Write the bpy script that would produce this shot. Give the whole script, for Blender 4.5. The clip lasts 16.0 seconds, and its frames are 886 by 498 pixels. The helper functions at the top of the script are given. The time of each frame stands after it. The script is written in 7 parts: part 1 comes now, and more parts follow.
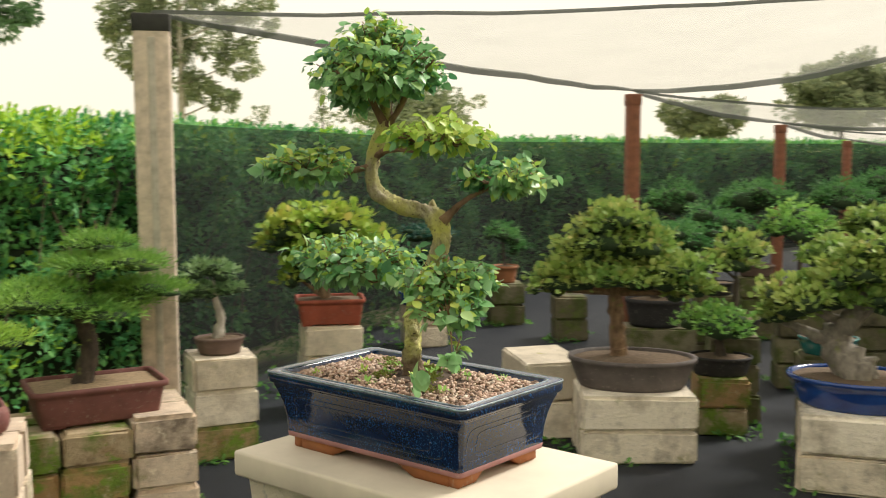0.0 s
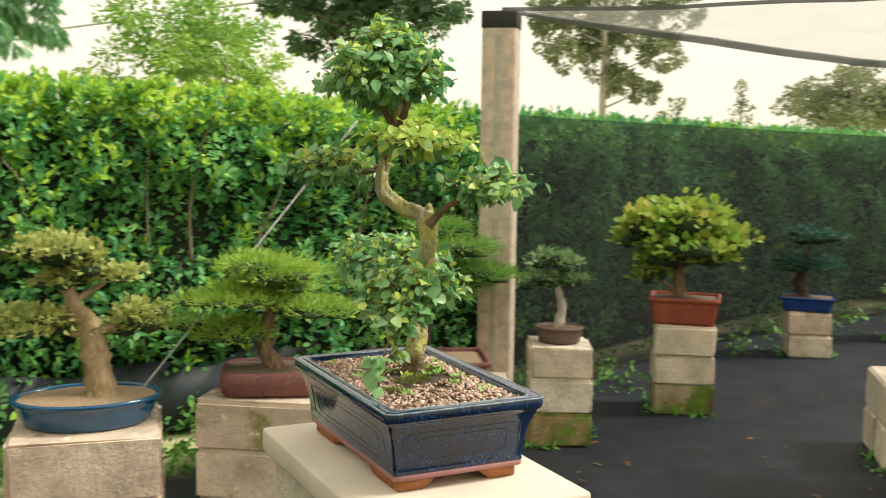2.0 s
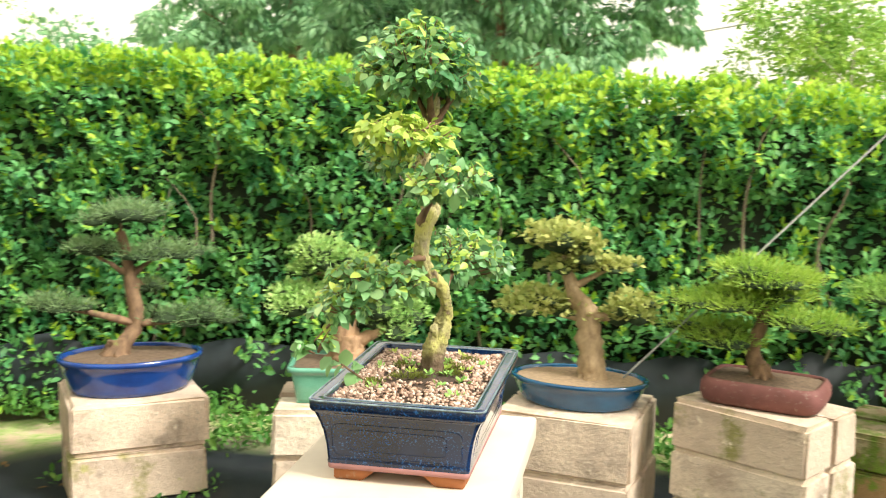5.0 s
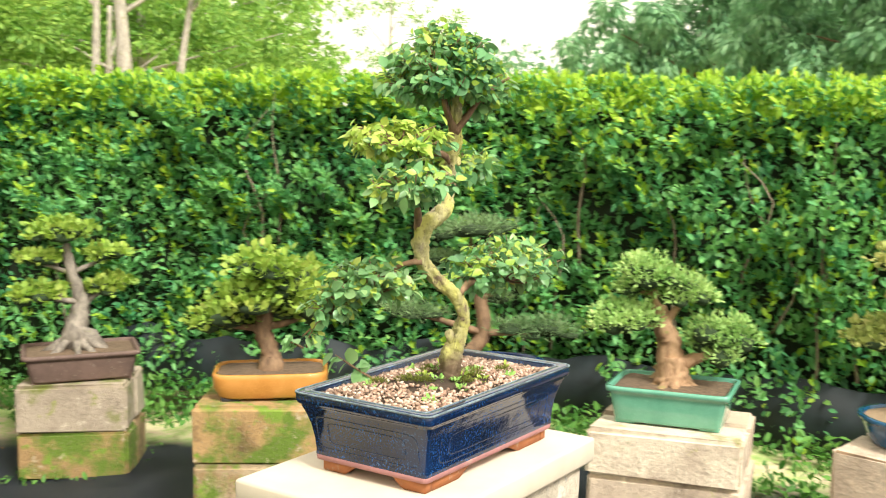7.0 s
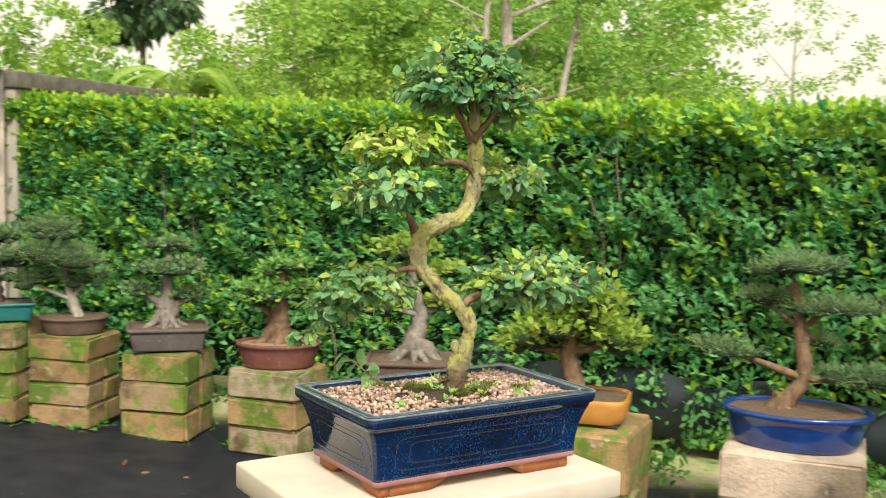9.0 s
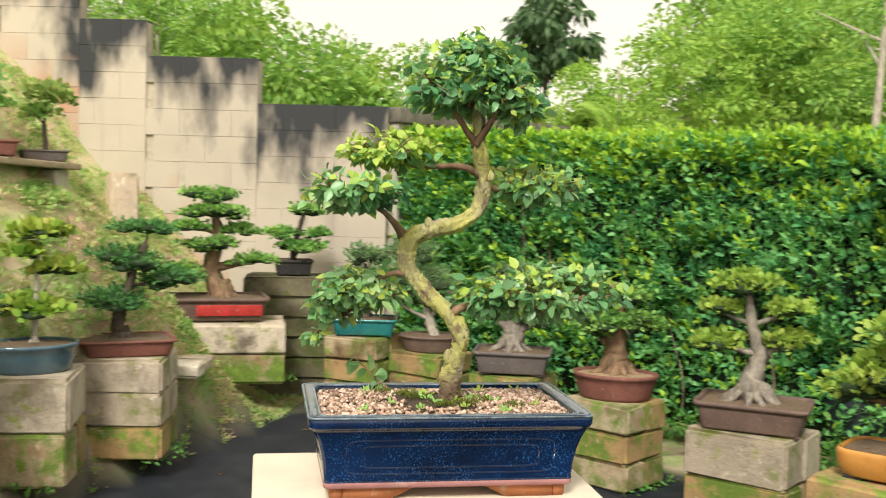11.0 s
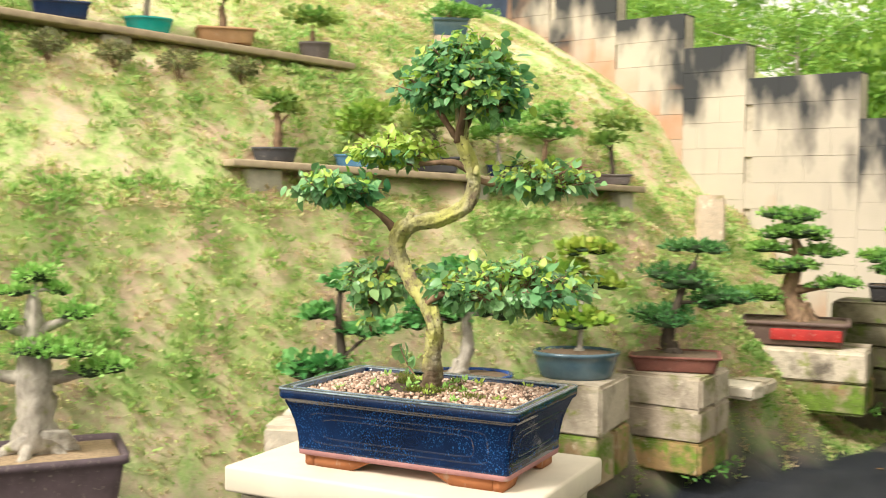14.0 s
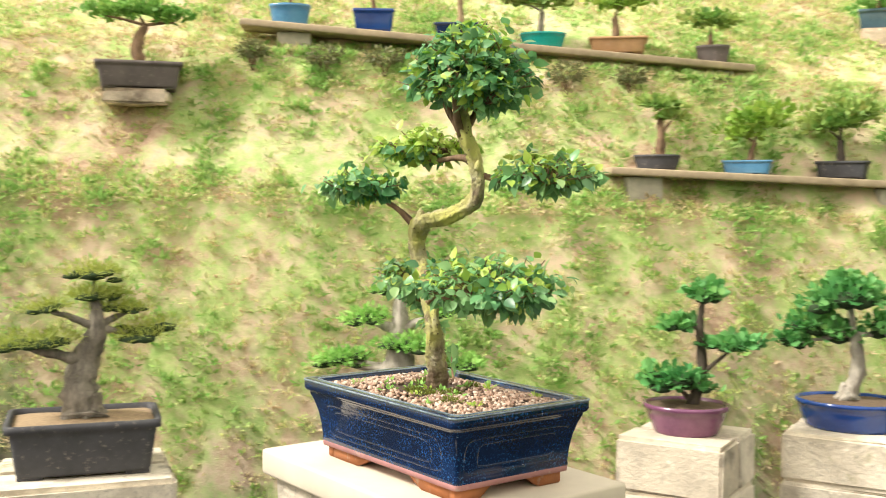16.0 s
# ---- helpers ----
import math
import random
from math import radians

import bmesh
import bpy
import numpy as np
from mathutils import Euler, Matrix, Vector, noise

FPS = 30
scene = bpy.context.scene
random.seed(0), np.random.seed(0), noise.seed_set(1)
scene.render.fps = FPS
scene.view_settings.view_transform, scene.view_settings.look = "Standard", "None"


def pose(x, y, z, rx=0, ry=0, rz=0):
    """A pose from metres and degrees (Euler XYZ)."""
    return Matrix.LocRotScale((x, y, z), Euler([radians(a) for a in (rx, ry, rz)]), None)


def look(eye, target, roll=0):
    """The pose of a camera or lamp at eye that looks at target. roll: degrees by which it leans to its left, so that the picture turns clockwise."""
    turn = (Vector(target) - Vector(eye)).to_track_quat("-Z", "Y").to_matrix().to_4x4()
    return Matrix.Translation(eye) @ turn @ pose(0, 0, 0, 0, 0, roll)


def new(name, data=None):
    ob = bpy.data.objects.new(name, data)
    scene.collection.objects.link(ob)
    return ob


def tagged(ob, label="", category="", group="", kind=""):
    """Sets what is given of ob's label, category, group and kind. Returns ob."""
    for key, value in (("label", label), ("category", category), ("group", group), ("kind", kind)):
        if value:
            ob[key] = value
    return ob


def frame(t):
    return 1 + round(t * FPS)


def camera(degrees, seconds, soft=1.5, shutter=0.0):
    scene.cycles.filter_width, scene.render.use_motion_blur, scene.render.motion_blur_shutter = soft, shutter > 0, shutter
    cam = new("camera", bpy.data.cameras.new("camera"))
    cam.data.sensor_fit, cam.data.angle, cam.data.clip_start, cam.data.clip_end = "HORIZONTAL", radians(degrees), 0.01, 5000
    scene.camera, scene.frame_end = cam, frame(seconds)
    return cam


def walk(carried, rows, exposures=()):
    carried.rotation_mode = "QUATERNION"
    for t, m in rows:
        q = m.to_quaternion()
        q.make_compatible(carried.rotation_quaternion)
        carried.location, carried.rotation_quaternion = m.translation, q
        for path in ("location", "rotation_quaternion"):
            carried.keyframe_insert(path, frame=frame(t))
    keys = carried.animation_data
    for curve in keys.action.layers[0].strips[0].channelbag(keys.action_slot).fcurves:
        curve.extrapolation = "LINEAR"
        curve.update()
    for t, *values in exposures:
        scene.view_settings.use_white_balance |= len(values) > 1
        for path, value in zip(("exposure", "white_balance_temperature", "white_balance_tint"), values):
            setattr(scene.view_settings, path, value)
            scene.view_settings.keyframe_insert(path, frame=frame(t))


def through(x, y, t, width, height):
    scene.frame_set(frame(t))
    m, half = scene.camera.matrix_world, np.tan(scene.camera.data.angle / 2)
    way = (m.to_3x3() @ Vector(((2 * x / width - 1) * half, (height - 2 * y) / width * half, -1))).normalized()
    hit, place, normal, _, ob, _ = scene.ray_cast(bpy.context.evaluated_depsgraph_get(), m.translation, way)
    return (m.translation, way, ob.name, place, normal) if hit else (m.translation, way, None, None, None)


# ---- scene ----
cam = camera(45.27, 16.0, 1.1, 0.5)
PATH = [  # seconds, eye, target, roll
    (0, (-0.908, -0.806, 1.593), (0.618, 0.47, 1.388), -0.1),
    (0.5, (-0.819, -0.892, 1.59), (0.56, 0.541, 1.382), 0.23),
    (1, (-0.726, -0.972, 1.593), (0.504, 0.59, 1.379), 0.54),
    (1.5, (-0.626, -1.042, 1.601), (0.437, 0.638, 1.382), 0.71),
    (2, (-0.51, -1.112, 1.61), (0.372, 0.668, 1.384), 0.77),
    (2.5, (-0.38, -1.159, 1.611), (0.295, 0.71, 1.382), 0.81),
    (3, (-0.254, -1.175, 1.608), (0.222, 0.754, 1.376), 0.8),
    (3.5, (-0.146, -1.199, 1.61), (0.139, 0.766, 1.377), 1.07),
    (4, (-0.018, -1.213, 1.615), (0.049, 0.772, 1.378), 1.21),
    (6.5, (0.594, -1.065, 1.625), (-0.36, 0.675, 1.372), 0.72),
    (7, (0.705, -0.997, 1.611), (-0.438, 0.628, 1.385), 0.26),
    (7.5, (0.801, -0.917, 1.605), (-0.509, 0.579, 1.394), 0.59),
    (8, (0.881, -0.839, 1.6), (-0.566, 0.527, 1.404), 0.89),
    (8.5, (0.957, -0.755, 1.597), (-0.614, 0.469, 1.41), 0.97),
    (9, (1.021, -0.655, 1.589), (-0.662, 0.412, 1.414), 1.18),
    (11.5, (1.178, -0.075, 1.561), (-0.814, 0.059, 1.438), 1.24),
    (12, (1.185, 0.054, 1.558), (-0.81, -0.018, 1.437), 0.76),
    (12.5, (1.182, 0.18, 1.556), (-0.795, -0.096, 1.44), 0.77),
    (13, (1.172, 0.316, 1.552), (-0.762, -0.182, 1.441), 0.63),
    (13.5, (1.143, 0.444, 1.547), (-0.727, -0.257, 1.442), 0.42),
    (14, (1.09, 0.571, 1.543), (-0.69, -0.335, 1.443), 0.41),
    (14.5, (1.01, 0.698, 1.543), (-0.645, -0.421, 1.446), 0.37),
    (15, (0.922, 0.802, 1.537), (-0.597, -0.496, 1.446), 0.29),
    (15.5, (0.82, 0.887, 1.534), (-0.545, -0.572, 1.446), 0.24),
    (16, (0.713, 0.965, 1.529), (-0.479, -0.639, 1.446), 0.27),
]
walk(cam, [(t, look(eye, target, roll)) for t, eye, target, roll in PATH],
     ((0, 0.4), (2, 0.45), (3, 0.8), (4, 1.0), (6.5, 0.95), (8, 0.68), (9, 0.42), (11.5, 0.42), (12.5, 0.53), (14, 0.72), (16, 0.85)))


# the bank's section: distance from the yard's middle line, height; near the benches and towards the wall
NEAR_BANK = ((-99, 0), (2.98, 0.0), (3.1, 0.2), (3.24, 0.75), (3.44, 1.46), (3.64, 1.6), (3.82, 2.0), (3.98, 2.19), (4.15, 2.26), (4.5, 2.52), (5.2, 2.98), (6.0, 3.4), (7.2, 3.9), (9.0, 4.7), (13.0, 5.8), (16.0, 6.1), (99, 6.2))
FAR_BANK = ((-99, 0), (3.15, 0.0), (3.5, 0.2), (3.9, 1.0), (4.22, 1.4), (4.6, 1.62), (4.88, 2.18), (5.2, 2.45), (6.0, 3.0), (7.2, 3.6), (9.0, 4.5), (13.0, 5.8), (16.0, 6.1), (99, 6.2))


def height_at(section, s):
    for (s0, z0), (s1, z1) in zip(section, section[1:]):
        if s <= s1:
            return z0 + (z1 - z0) * (s - s0) / (s1 - s0)
    return section[-1][1]


def hill(x, y):
    """Height of the ground: level yard, then a steep grassy bank."""
    s = (-0.29 * x - 0.5175 * y) / 0.593 - 0.06 * (x + 3.7) - 0.3 * max(0.0, -5.6 - x)
    beyond = -7.15 - 0.204 * (0.75 - y) - x
    if beyond > 0 and y > -5:
        return max(0.0, 1 - beyond / 0.6) * min(1.0, max(0.0, s - 3.0))
    dip = -0.15 * min(1.0, max(0.0, (-x - 2.2) / 1.8)) * min(1.0, max(0.0, (y - 0.2) / 1.2))
    far = min(1.0, max(0.0, (-x - 4.75) / 1.5))
    far = far * far * (3 - 2 * far)
    return min(6.2, dip + (1 - far) * (height_at(NEAR_BANK, s) + 0.055 * (max(-6.0, x) + 3.2) * min(1.0, max(0.0, s - 3.1) * 2)) + far * height_at(FAR_BANK, s))


# ---- light ----
world = bpy.data.worlds.new("sky")
scene.world = world
world.use_nodes = True
wn, wl = world.node_tree.nodes, world.node_tree.links
SUN_EL, SUN_AZ = 46, 111
sky = wn.new("ShaderNodeTexSky")
sky.sky_type, sky.sun_disc = "NISHITA", False
sky.sun_elevation, sky.sun_rotation = radians(SUN_EL), radians(SUN_AZ)
sky.dust_density, sky.air_density, sky.ozone_density = 6.0, 1.0, 0.6
veil = wn.new("ShaderNodeMix")
veil.data_type = "RGBA"
veil.inputs[0].default_value = 0.82
wl.new(sky.outputs[0], veil.inputs[6])
cloud = wn.new("ShaderNodeTexNoise")
cloud.inputs["Scale"].default_value, cloud.inputs["Detail"].default_value = 1.6, 4
ramp = wn.new("ShaderNodeValToRGB")
ramp.color_ramp.elements[0].color, ramp.color_ramp.elements[1].color = (8.1, 7.3, 5.8, 1), (9.2, 8.5, 7.0, 1)
wl.new(cloud.outputs[0], ramp.inputs[0])
wl.new(ramp.outputs[0], veil.inputs[7])
back = wn["Background"]
back.inputs[1].default_value = 0.12
wl.new(veil.outputs[2], back.inputs[0])
sun = new("sun", bpy.data.lights.new("sun", "SUN"))
sun.data.energy, sun.data.angle, sun.data.color = 2.9, radians(14), (1.0, 0.95, 0.86)
az, el = radians(SUN_AZ), radians(SUN_EL)
sun.matrix_world = look((0, 0, 9), Vector((0, 0, 9)) - Vector((math.sin(az) * math.cos(el), math.cos(az) * math.cos(el), math.sin(el))))


# ---- materials ----
def shader(name, rough=0.7, metal=0.0, coat=0.0):
    m = bpy.data.materials.new(name)
    m.use_nodes = True
    n, l = m.node_tree.nodes, m.node_tree.links
    p = n["Principled BSDF"]
    p.inputs["Roughness"].default_value, p.inputs["Metallic"].default_value = rough, metal
    p.inputs["Coat Weight"].default_value, p.inputs["Coat Roughness"].default_value = coat, 0.06
    return m, n, l, p


def colours(n, l, fac, stops):
    r = n.new("ShaderNodeValToRGB")
    els = r.color_ramp.elements
    while len(els) < len(stops):
        els.new(0.5)
    for e, (pos, c) in zip(els, stops):
        e.position, e.color = pos, (*c, 1)
    l.new(fac, r.inputs[0])
    return r.outputs[0]


def grain(n, l, scale, detail=6, rough=0.6, kind="NOISE", coords="Object", stretch=None):
    tc = n.new("ShaderNodeTexCoord")
    out = tc.outputs[coords]
    if stretch:
        mp = n.new("ShaderNodeMapping")
        mp.inputs["Scale"].default_value = stretch
        l.new(out, mp.inputs[0])
        out = mp.outputs[0]
    if kind == "VORONOI":
        t = n.new("ShaderNodeTexVoronoi")
        t.inputs["Scale"].default_value = scale
        l.new(out, t.inputs[0])
        return t.outputs[0]
    t = n.new("ShaderNodeTexNoise")
    t.inputs["Scale"].default_value, t.inputs["Detail"].default_value, t.inputs["Roughness"].default_value = scale, detail, rough
    l.new(out, t.inputs[0])
    return t.outputs[0]


def blend(n, l, fac, a, b, mode="MIX"):
    m = n.new("ShaderNodeMix")
    m.data_type, m.blend_type = "RGBA", mode
    for k, v in ((0, fac), (6, a), (7, b)):
        if hasattr(v, "is_linked"):
            l.new(v, m.inputs[k])
        else:
            m.inputs[k].default_value = v if k == 0 else (*v, 1)
    return m.outputs[2]


def steps(n, l, fac, lo, hi):
    m = n.new("ShaderNodeMapRange")
    m.inputs[1].default_value, m.inputs[2].default_value = lo, hi
    l.new(fac, m.inputs[0])
    return m.outputs[0]


def relief(n, l, p, height, strength, distance):
    b = n.new("ShaderNodeBump")
    b.inputs["Strength"].default_value, b.inputs["Distance"].default_value = strength, distance
    l.new(height, b.inputs["Height"])
    l.new(b.outputs[0], p.inputs["Normal"])


def leaf_material(name, dark, mid, bright, rough=0.6, through=0.35):
    """Leaf: colour differs leaf by leaf; some light passes through."""
    m, n, l, p = shader(name, rough)
    geo = n.new("ShaderNodeNewGeometry")
    info = n.new("ShaderNodeObjectInfo")
    add = n.new("ShaderNodeMath")
    add.operation = "ADD"
    l.new(geo.outputs["Random Per Island"], add.inputs[0])
    l.new(info.outputs["Random"], add.inputs[1])
    fr = n.new("ShaderNodeMath")
    fr.operation = "FRACT"
    l.new(add.outputs[0], fr.inputs[0])
    c = colours(n, l, fr.outputs[0], ((0.0, dark), (0.5, mid), (0.86, mid), (1.0, bright)))
    patch = steps(n, l, grain(n, l, 5.0, 3), 0.35, 0.7)
    c = blend(n, l, 0.45, c, colours(n, l, patch, ((0.0, dark), (1.0, bright))))
    l.new(c, p.inputs["Base Color"])
    tr = n.new("ShaderNodeBsdfTranslucent")
    l.new(c, tr.inputs[0])
    mix = n.new("ShaderNodeMixShader")
    mix.inputs[0].default_value = through
    l.new(p.outputs[0], mix.inputs[1])
    l.new(tr.outputs[0], mix.inputs[2])
    l.new(mix.outputs[0], n["Material Output"].inputs[0])
    return m


def bark_material(name, dark, light, moss=(0.2, 0.22, 0.06), mossy=0.0, scale=40):
    m, n, l, p = shader(name, 0.85)
    g = grain(n, l, scale, 8, 0.7, stretch=(1, 1, 0.35))
    c = colours(n, l, g, ((0.3, dark), (0.62, light)))
    c = blend(n, l, steps(n, l, grain(n, l, scale * 0.35, 4), 0.62 - mossy * 0.4, 0.72 - mossy * 0.25), c, moss)
    l.new(c, p.inputs["Base Color"])
    relief(n, l, p, g, 0.7, 0.004)
    return m


def glaze_material(name, deep, light, rough=0.16, speck=420, crawl=0.5):
    m, n, l, p = shader(name, rough, 0, 0.35)
    c = colours(n, l, grain(n, l, 9, 5), ((0.3, deep), (0.75, light)))
    s = steps(n, l, grain(n, l, speck, 3, 0.7), 0.55, 0.72)
    c = blend(n, l, s, c, tuple(min(1, 1.25 * v + 0.004) for v in light))
    l.new(c, p.inputs["Base Color"])
    relief(n, l, p, grain(n, l, 26, 3), 0.12 * crawl, 0.004)
    return m


def clay_material(name, base, rough=0.75):
    m, n, l, p = shader(name, rough)
    dark = tuple(v * 0.62 for v in base)
    c = colours(n, l, grain(n, l, 14, 6), ((0.3, dark), (0.7, base)))
    c = blend(n, l, steps(n, l, grain(n, l, 60, 6), 0.6, 0.85), c, (0.42, 0.37, 0.3))
    l.new(c, p.inputs["Base Color"])
    relief(n, l, p, grain(n, l, 120, 4), 0.25, 0.002)
    return m


def block_material(name, pale, warm, moss, mossy):
    """Cast concrete block: every block a little different, stained and mossy."""
    m, n, l, p = shader(name, 0.92)
    info = n.new("ShaderNodeObjectInfo")
    tone = colours(n, l, info.outputs["Random"], ((0.0, pale), (0.45, warm), (0.75, tuple(v * 0.8 for v in warm)), (1.0, pale)))
    tc = n.new("ShaderNodeTexCoord")
    off = n.new("ShaderNodeVectorMath")
    off.operation = "MULTIPLY_ADD"
    l.new(info.outputs["Random"], off.inputs[0])
    off.inputs[1].default_value = (31, 17, 7)
    l.new(tc.outputs["Object"], off.inputs[2])

    def spots(scale, detail=6):
        t = n.new("ShaderNodeTexNoise")
        t.inputs["Scale"].default_value, t.inputs["Detail"].default_value, t.inputs["Roughness"].default_value = scale, detail, 0.65
        l.new(off.outputs[0], t.inputs[0])
        return t.outputs[0]

    c = blend(n, l, steps(n, l, spots(6, 9), 0.45, 0.66), tone, tuple(v * 0.62 for v in warm))
    c = blend(n, l, steps(n, l, spots(3.4, 9), 0.66 - 0.26 * mossy, 0.74 - 0.24 * mossy), c, moss)
    c = blend(n, l, steps(n, l, spots(9, 9), 0.7 - 0.2 * mossy, 0.76 - 0.18 * mossy), c, tuple(min(1, v * 1.5) for v in moss))
    c = blend(n, l, steps(n, l, spots(2.8, 9), 0.56, 0.66), c, tuple(v * 0.3 for v in warm))
    c = blend(n, l, steps(n, l, spots(16, 7), 0.6, 0.7), c, tuple(min(1, v * 1.12) for v in pale))
    c = blend(n, l, steps(n, l, spots(90, 3), 0.58, 0.72), c, tuple(v * 0.55 for v in pale))
    l.new(c, p.inputs["Base Color"])
    relief(n, l, p, spots(45, 9), 0.8, 0.01)
    return m


def plain_material(name, base, rough=0.7, scale=30, var=0.3, bump=0.2):
    m, n, l, p = shader(name, rough)
    g = grain(n, l, scale, 6)
    c = colours(n, l, g, ((0.3, tuple(v * (1 - var) for v in base)), (0.7, tuple(min(1, v * (1 + var * 0.4)) for v in base))))
    l.new(c, p.inputs["Base Color"])
    relief(n, l, p, g, bump, 0.003)
    return m


def wall_material():
    """Cement-faced block wall: black weathering running down from the top, earth splashed up from below. Each block's colour holds the heights of the wall's top and foot there."""
    m, n, l, p = shader("wall_block", 0.92)
    geo = n.new("ShaderNodeNewGeometry")
    info = n.new("ShaderNodeObjectInfo")
    place, tone = n.new("ShaderNodeSeparateXYZ"), n.new("ShaderNodeSeparateColor")
    l.new(geo.outputs["Position"], place.inputs[0])
    l.new(info.outputs["Color"], tone.inputs[0])

    def run(scale, stretch, detail):
        mp = n.new("ShaderNodeMapping")
        mp.inputs["Scale"].default_value = stretch
        l.new(geo.outputs["Position"], mp.inputs[0])
        t = n.new("ShaderNodeTexNoise")
        t.inputs["Scale"].default_value, t.inputs["Detail"].default_value = scale, detail
        l.new(mp.outputs[0], t.inputs[0])
        return t.outputs[0]

    def calc(op, a, b, c=0.0):
        k = n.new("ShaderNodeMath")
        k.operation = op
        for slot, v in enumerate((a, b, c)):
            if hasattr(v, "is_linked"):
                l.new(v, k.inputs[slot])
            else:
                k.inputs[slot].default_value = v
        return k.outputs[0]

    z = place.outputs["Z"]
    below = calc("MULTIPLY_ADD", tone.outputs[0], 5.0, calc("MULTIPLY", z, -1.0))
    above = calc("MULTIPLY_ADD", tone.outputs[1], -5.0, z)
    c = blend(n, l, steps(n, l, run(1.2, (1, 1, 1), 7), 0.3, 0.75), (0.57, 0.5, 0.41), (0.43, 0.375, 0.31))
    c = blend(n, l, steps(n, l, run(5, (1, 1, 0.12), 6), 0.55, 0.75), c, (0.38, 0.33, 0.28))
    grime = calc("MULTIPLY_ADD", run(3.4, (1, 1, 0.45), 9), 5.0, calc("MULTIPLY", below, -2.0))
    c = blend(n, l, steps(n, l, grime, 1.2, 2.2), c, (0.038, 0.04, 0.044))
    splash = calc("MULTIPLY_ADD", run(2.0, (1, 1, 1), 6), 1.4, calc("MULTIPLY", above, -1.2))
    c = blend(n, l, steps(n, l, splash, 0.5, 1.0), c, (0.46, 0.26, 0.16))
    l.new(c, p.inputs["Base Color"])
    relief(n, l, p, run(60, (1, 1, 1), 6), 0.4, 0.004)
    return m


MAT = {}
for key, *spec in (
    ("hero", (0.03, 0.15, 0.07), (0.18, 0.48, 0.19), (0.55, 0.74, 0.3), 0.34),
    ("herotip", (0.22, 0.46, 0.06), (0.5, 0.66, 0.11), (0.74, 0.72, 0.22), 0.4),
    ("hedge", (0.02, 0.15, 0.06), (0.13, 0.48, 0.17), (0.4, 0.72, 0.16), 0.55),
    ("hedgetop", (0.2, 0.44, 0.03), (0.42, 0.66, 0.05), (0.62, 0.76, 0.09)),
    ("mixed", (0.1, 0.25, 0.05), (0.3, 0.48, 0.1), (0.6, 0.54, 0.18)),
    ("green", (0.08, 0.26, 0.05), (0.22, 0.48, 0.1), (0.44, 0.62, 0.15)),
    ("dark", (0.03, 0.15, 0.045), (0.1, 0.3, 0.08), (0.22, 0.42, 0.12)),
    ("bluedark", (0.012, 0.06, 0.05), (0.03, 0.12, 0.085), (0.06, 0.17, 0.1)),
    ("yellow", (0.1, 0.3, 0.03), (0.33, 0.54, 0.06), (0.66, 0.54, 0.14)),
    ("dull", (0.09, 0.2, 0.08), (0.21, 0.36, 0.14), (0.34, 0.46, 0.2)),
    ("pine", (0.07, 0.22, 0.04), (0.2, 0.42, 0.07), (0.4, 0.58, 0.11)),
    ("pinelight", (0.16, 0.34, 0.04), (0.34, 0.55, 0.07), (0.54, 0.66, 0.12)),
    ("olive", (0.22, 0.31, 0.07), (0.44, 0.51, 0.15), (0.66, 0.62, 0.24), 0.85),
    ("olive2", (0.2, 0.28, 0.05), (0.4, 0.47, 0.09), (0.58, 0.6, 0.14)),
    ("bluegreen", (0.2, 0.42, 0.11), (0.43, 0.65, 0.21), (0.6, 0.74, 0.29), 0.9),
    ("treeblue", (0.09, 0.25, 0.12), (0.23, 0.48, 0.23), (0.42, 0.64, 0.34), 0.6),
    ("bluegreen2", (0.045, 0.24, 0.07), (0.14, 0.45, 0.13), (0.34, 0.6, 0.18)),
    ("grey", (0.1, 0.2, 0.08), (0.2, 0.34, 0.14), (0.34, 0.46, 0.2), 0.6),
    ("yellowgreen", (0.14, 0.3, 0.035), (0.36, 0.55, 0.08), (0.58, 0.64, 0.15)),
    ("lightgreen", (0.18, 0.45, 0.09), (0.38, 0.66, 0.17), (0.54, 0.76, 0.24), 0.85),
    ("tree", (0.1, 0.27, 0.05), (0.25, 0.48, 0.08), (0.48, 0.62, 0.13)),
    ("treedark", (0.04, 0.1, 0.04), (0.1, 0.2, 0.08), (0.18, 0.28, 0.12)),
    ("treebright", (0.16, 0.36, 0.05), (0.34, 0.54, 0.08), (0.52, 0.66, 0.14)),
    ("treegrey", (0.13, 0.19, 0.1), (0.27, 0.32, 0.17), (0.42, 0.43, 0.23)),
    ("seedling", (0.1, 0.13, 0.05), (0.2, 0.22, 0.09), (0.36, 0.3, 0.14)),
    ("litter", (0.1, 0.055, 0.03), (0.24, 0.13, 0.06), (0.42, 0.26, 0.1), 0.7),
    ("herb", (0.035, 0.16, 0.03), (0.11, 0.34, 0.06), (0.28, 0.48, 0.09)),
):
    MAT[key] = leaf_material(key + "_leaf", *spec)
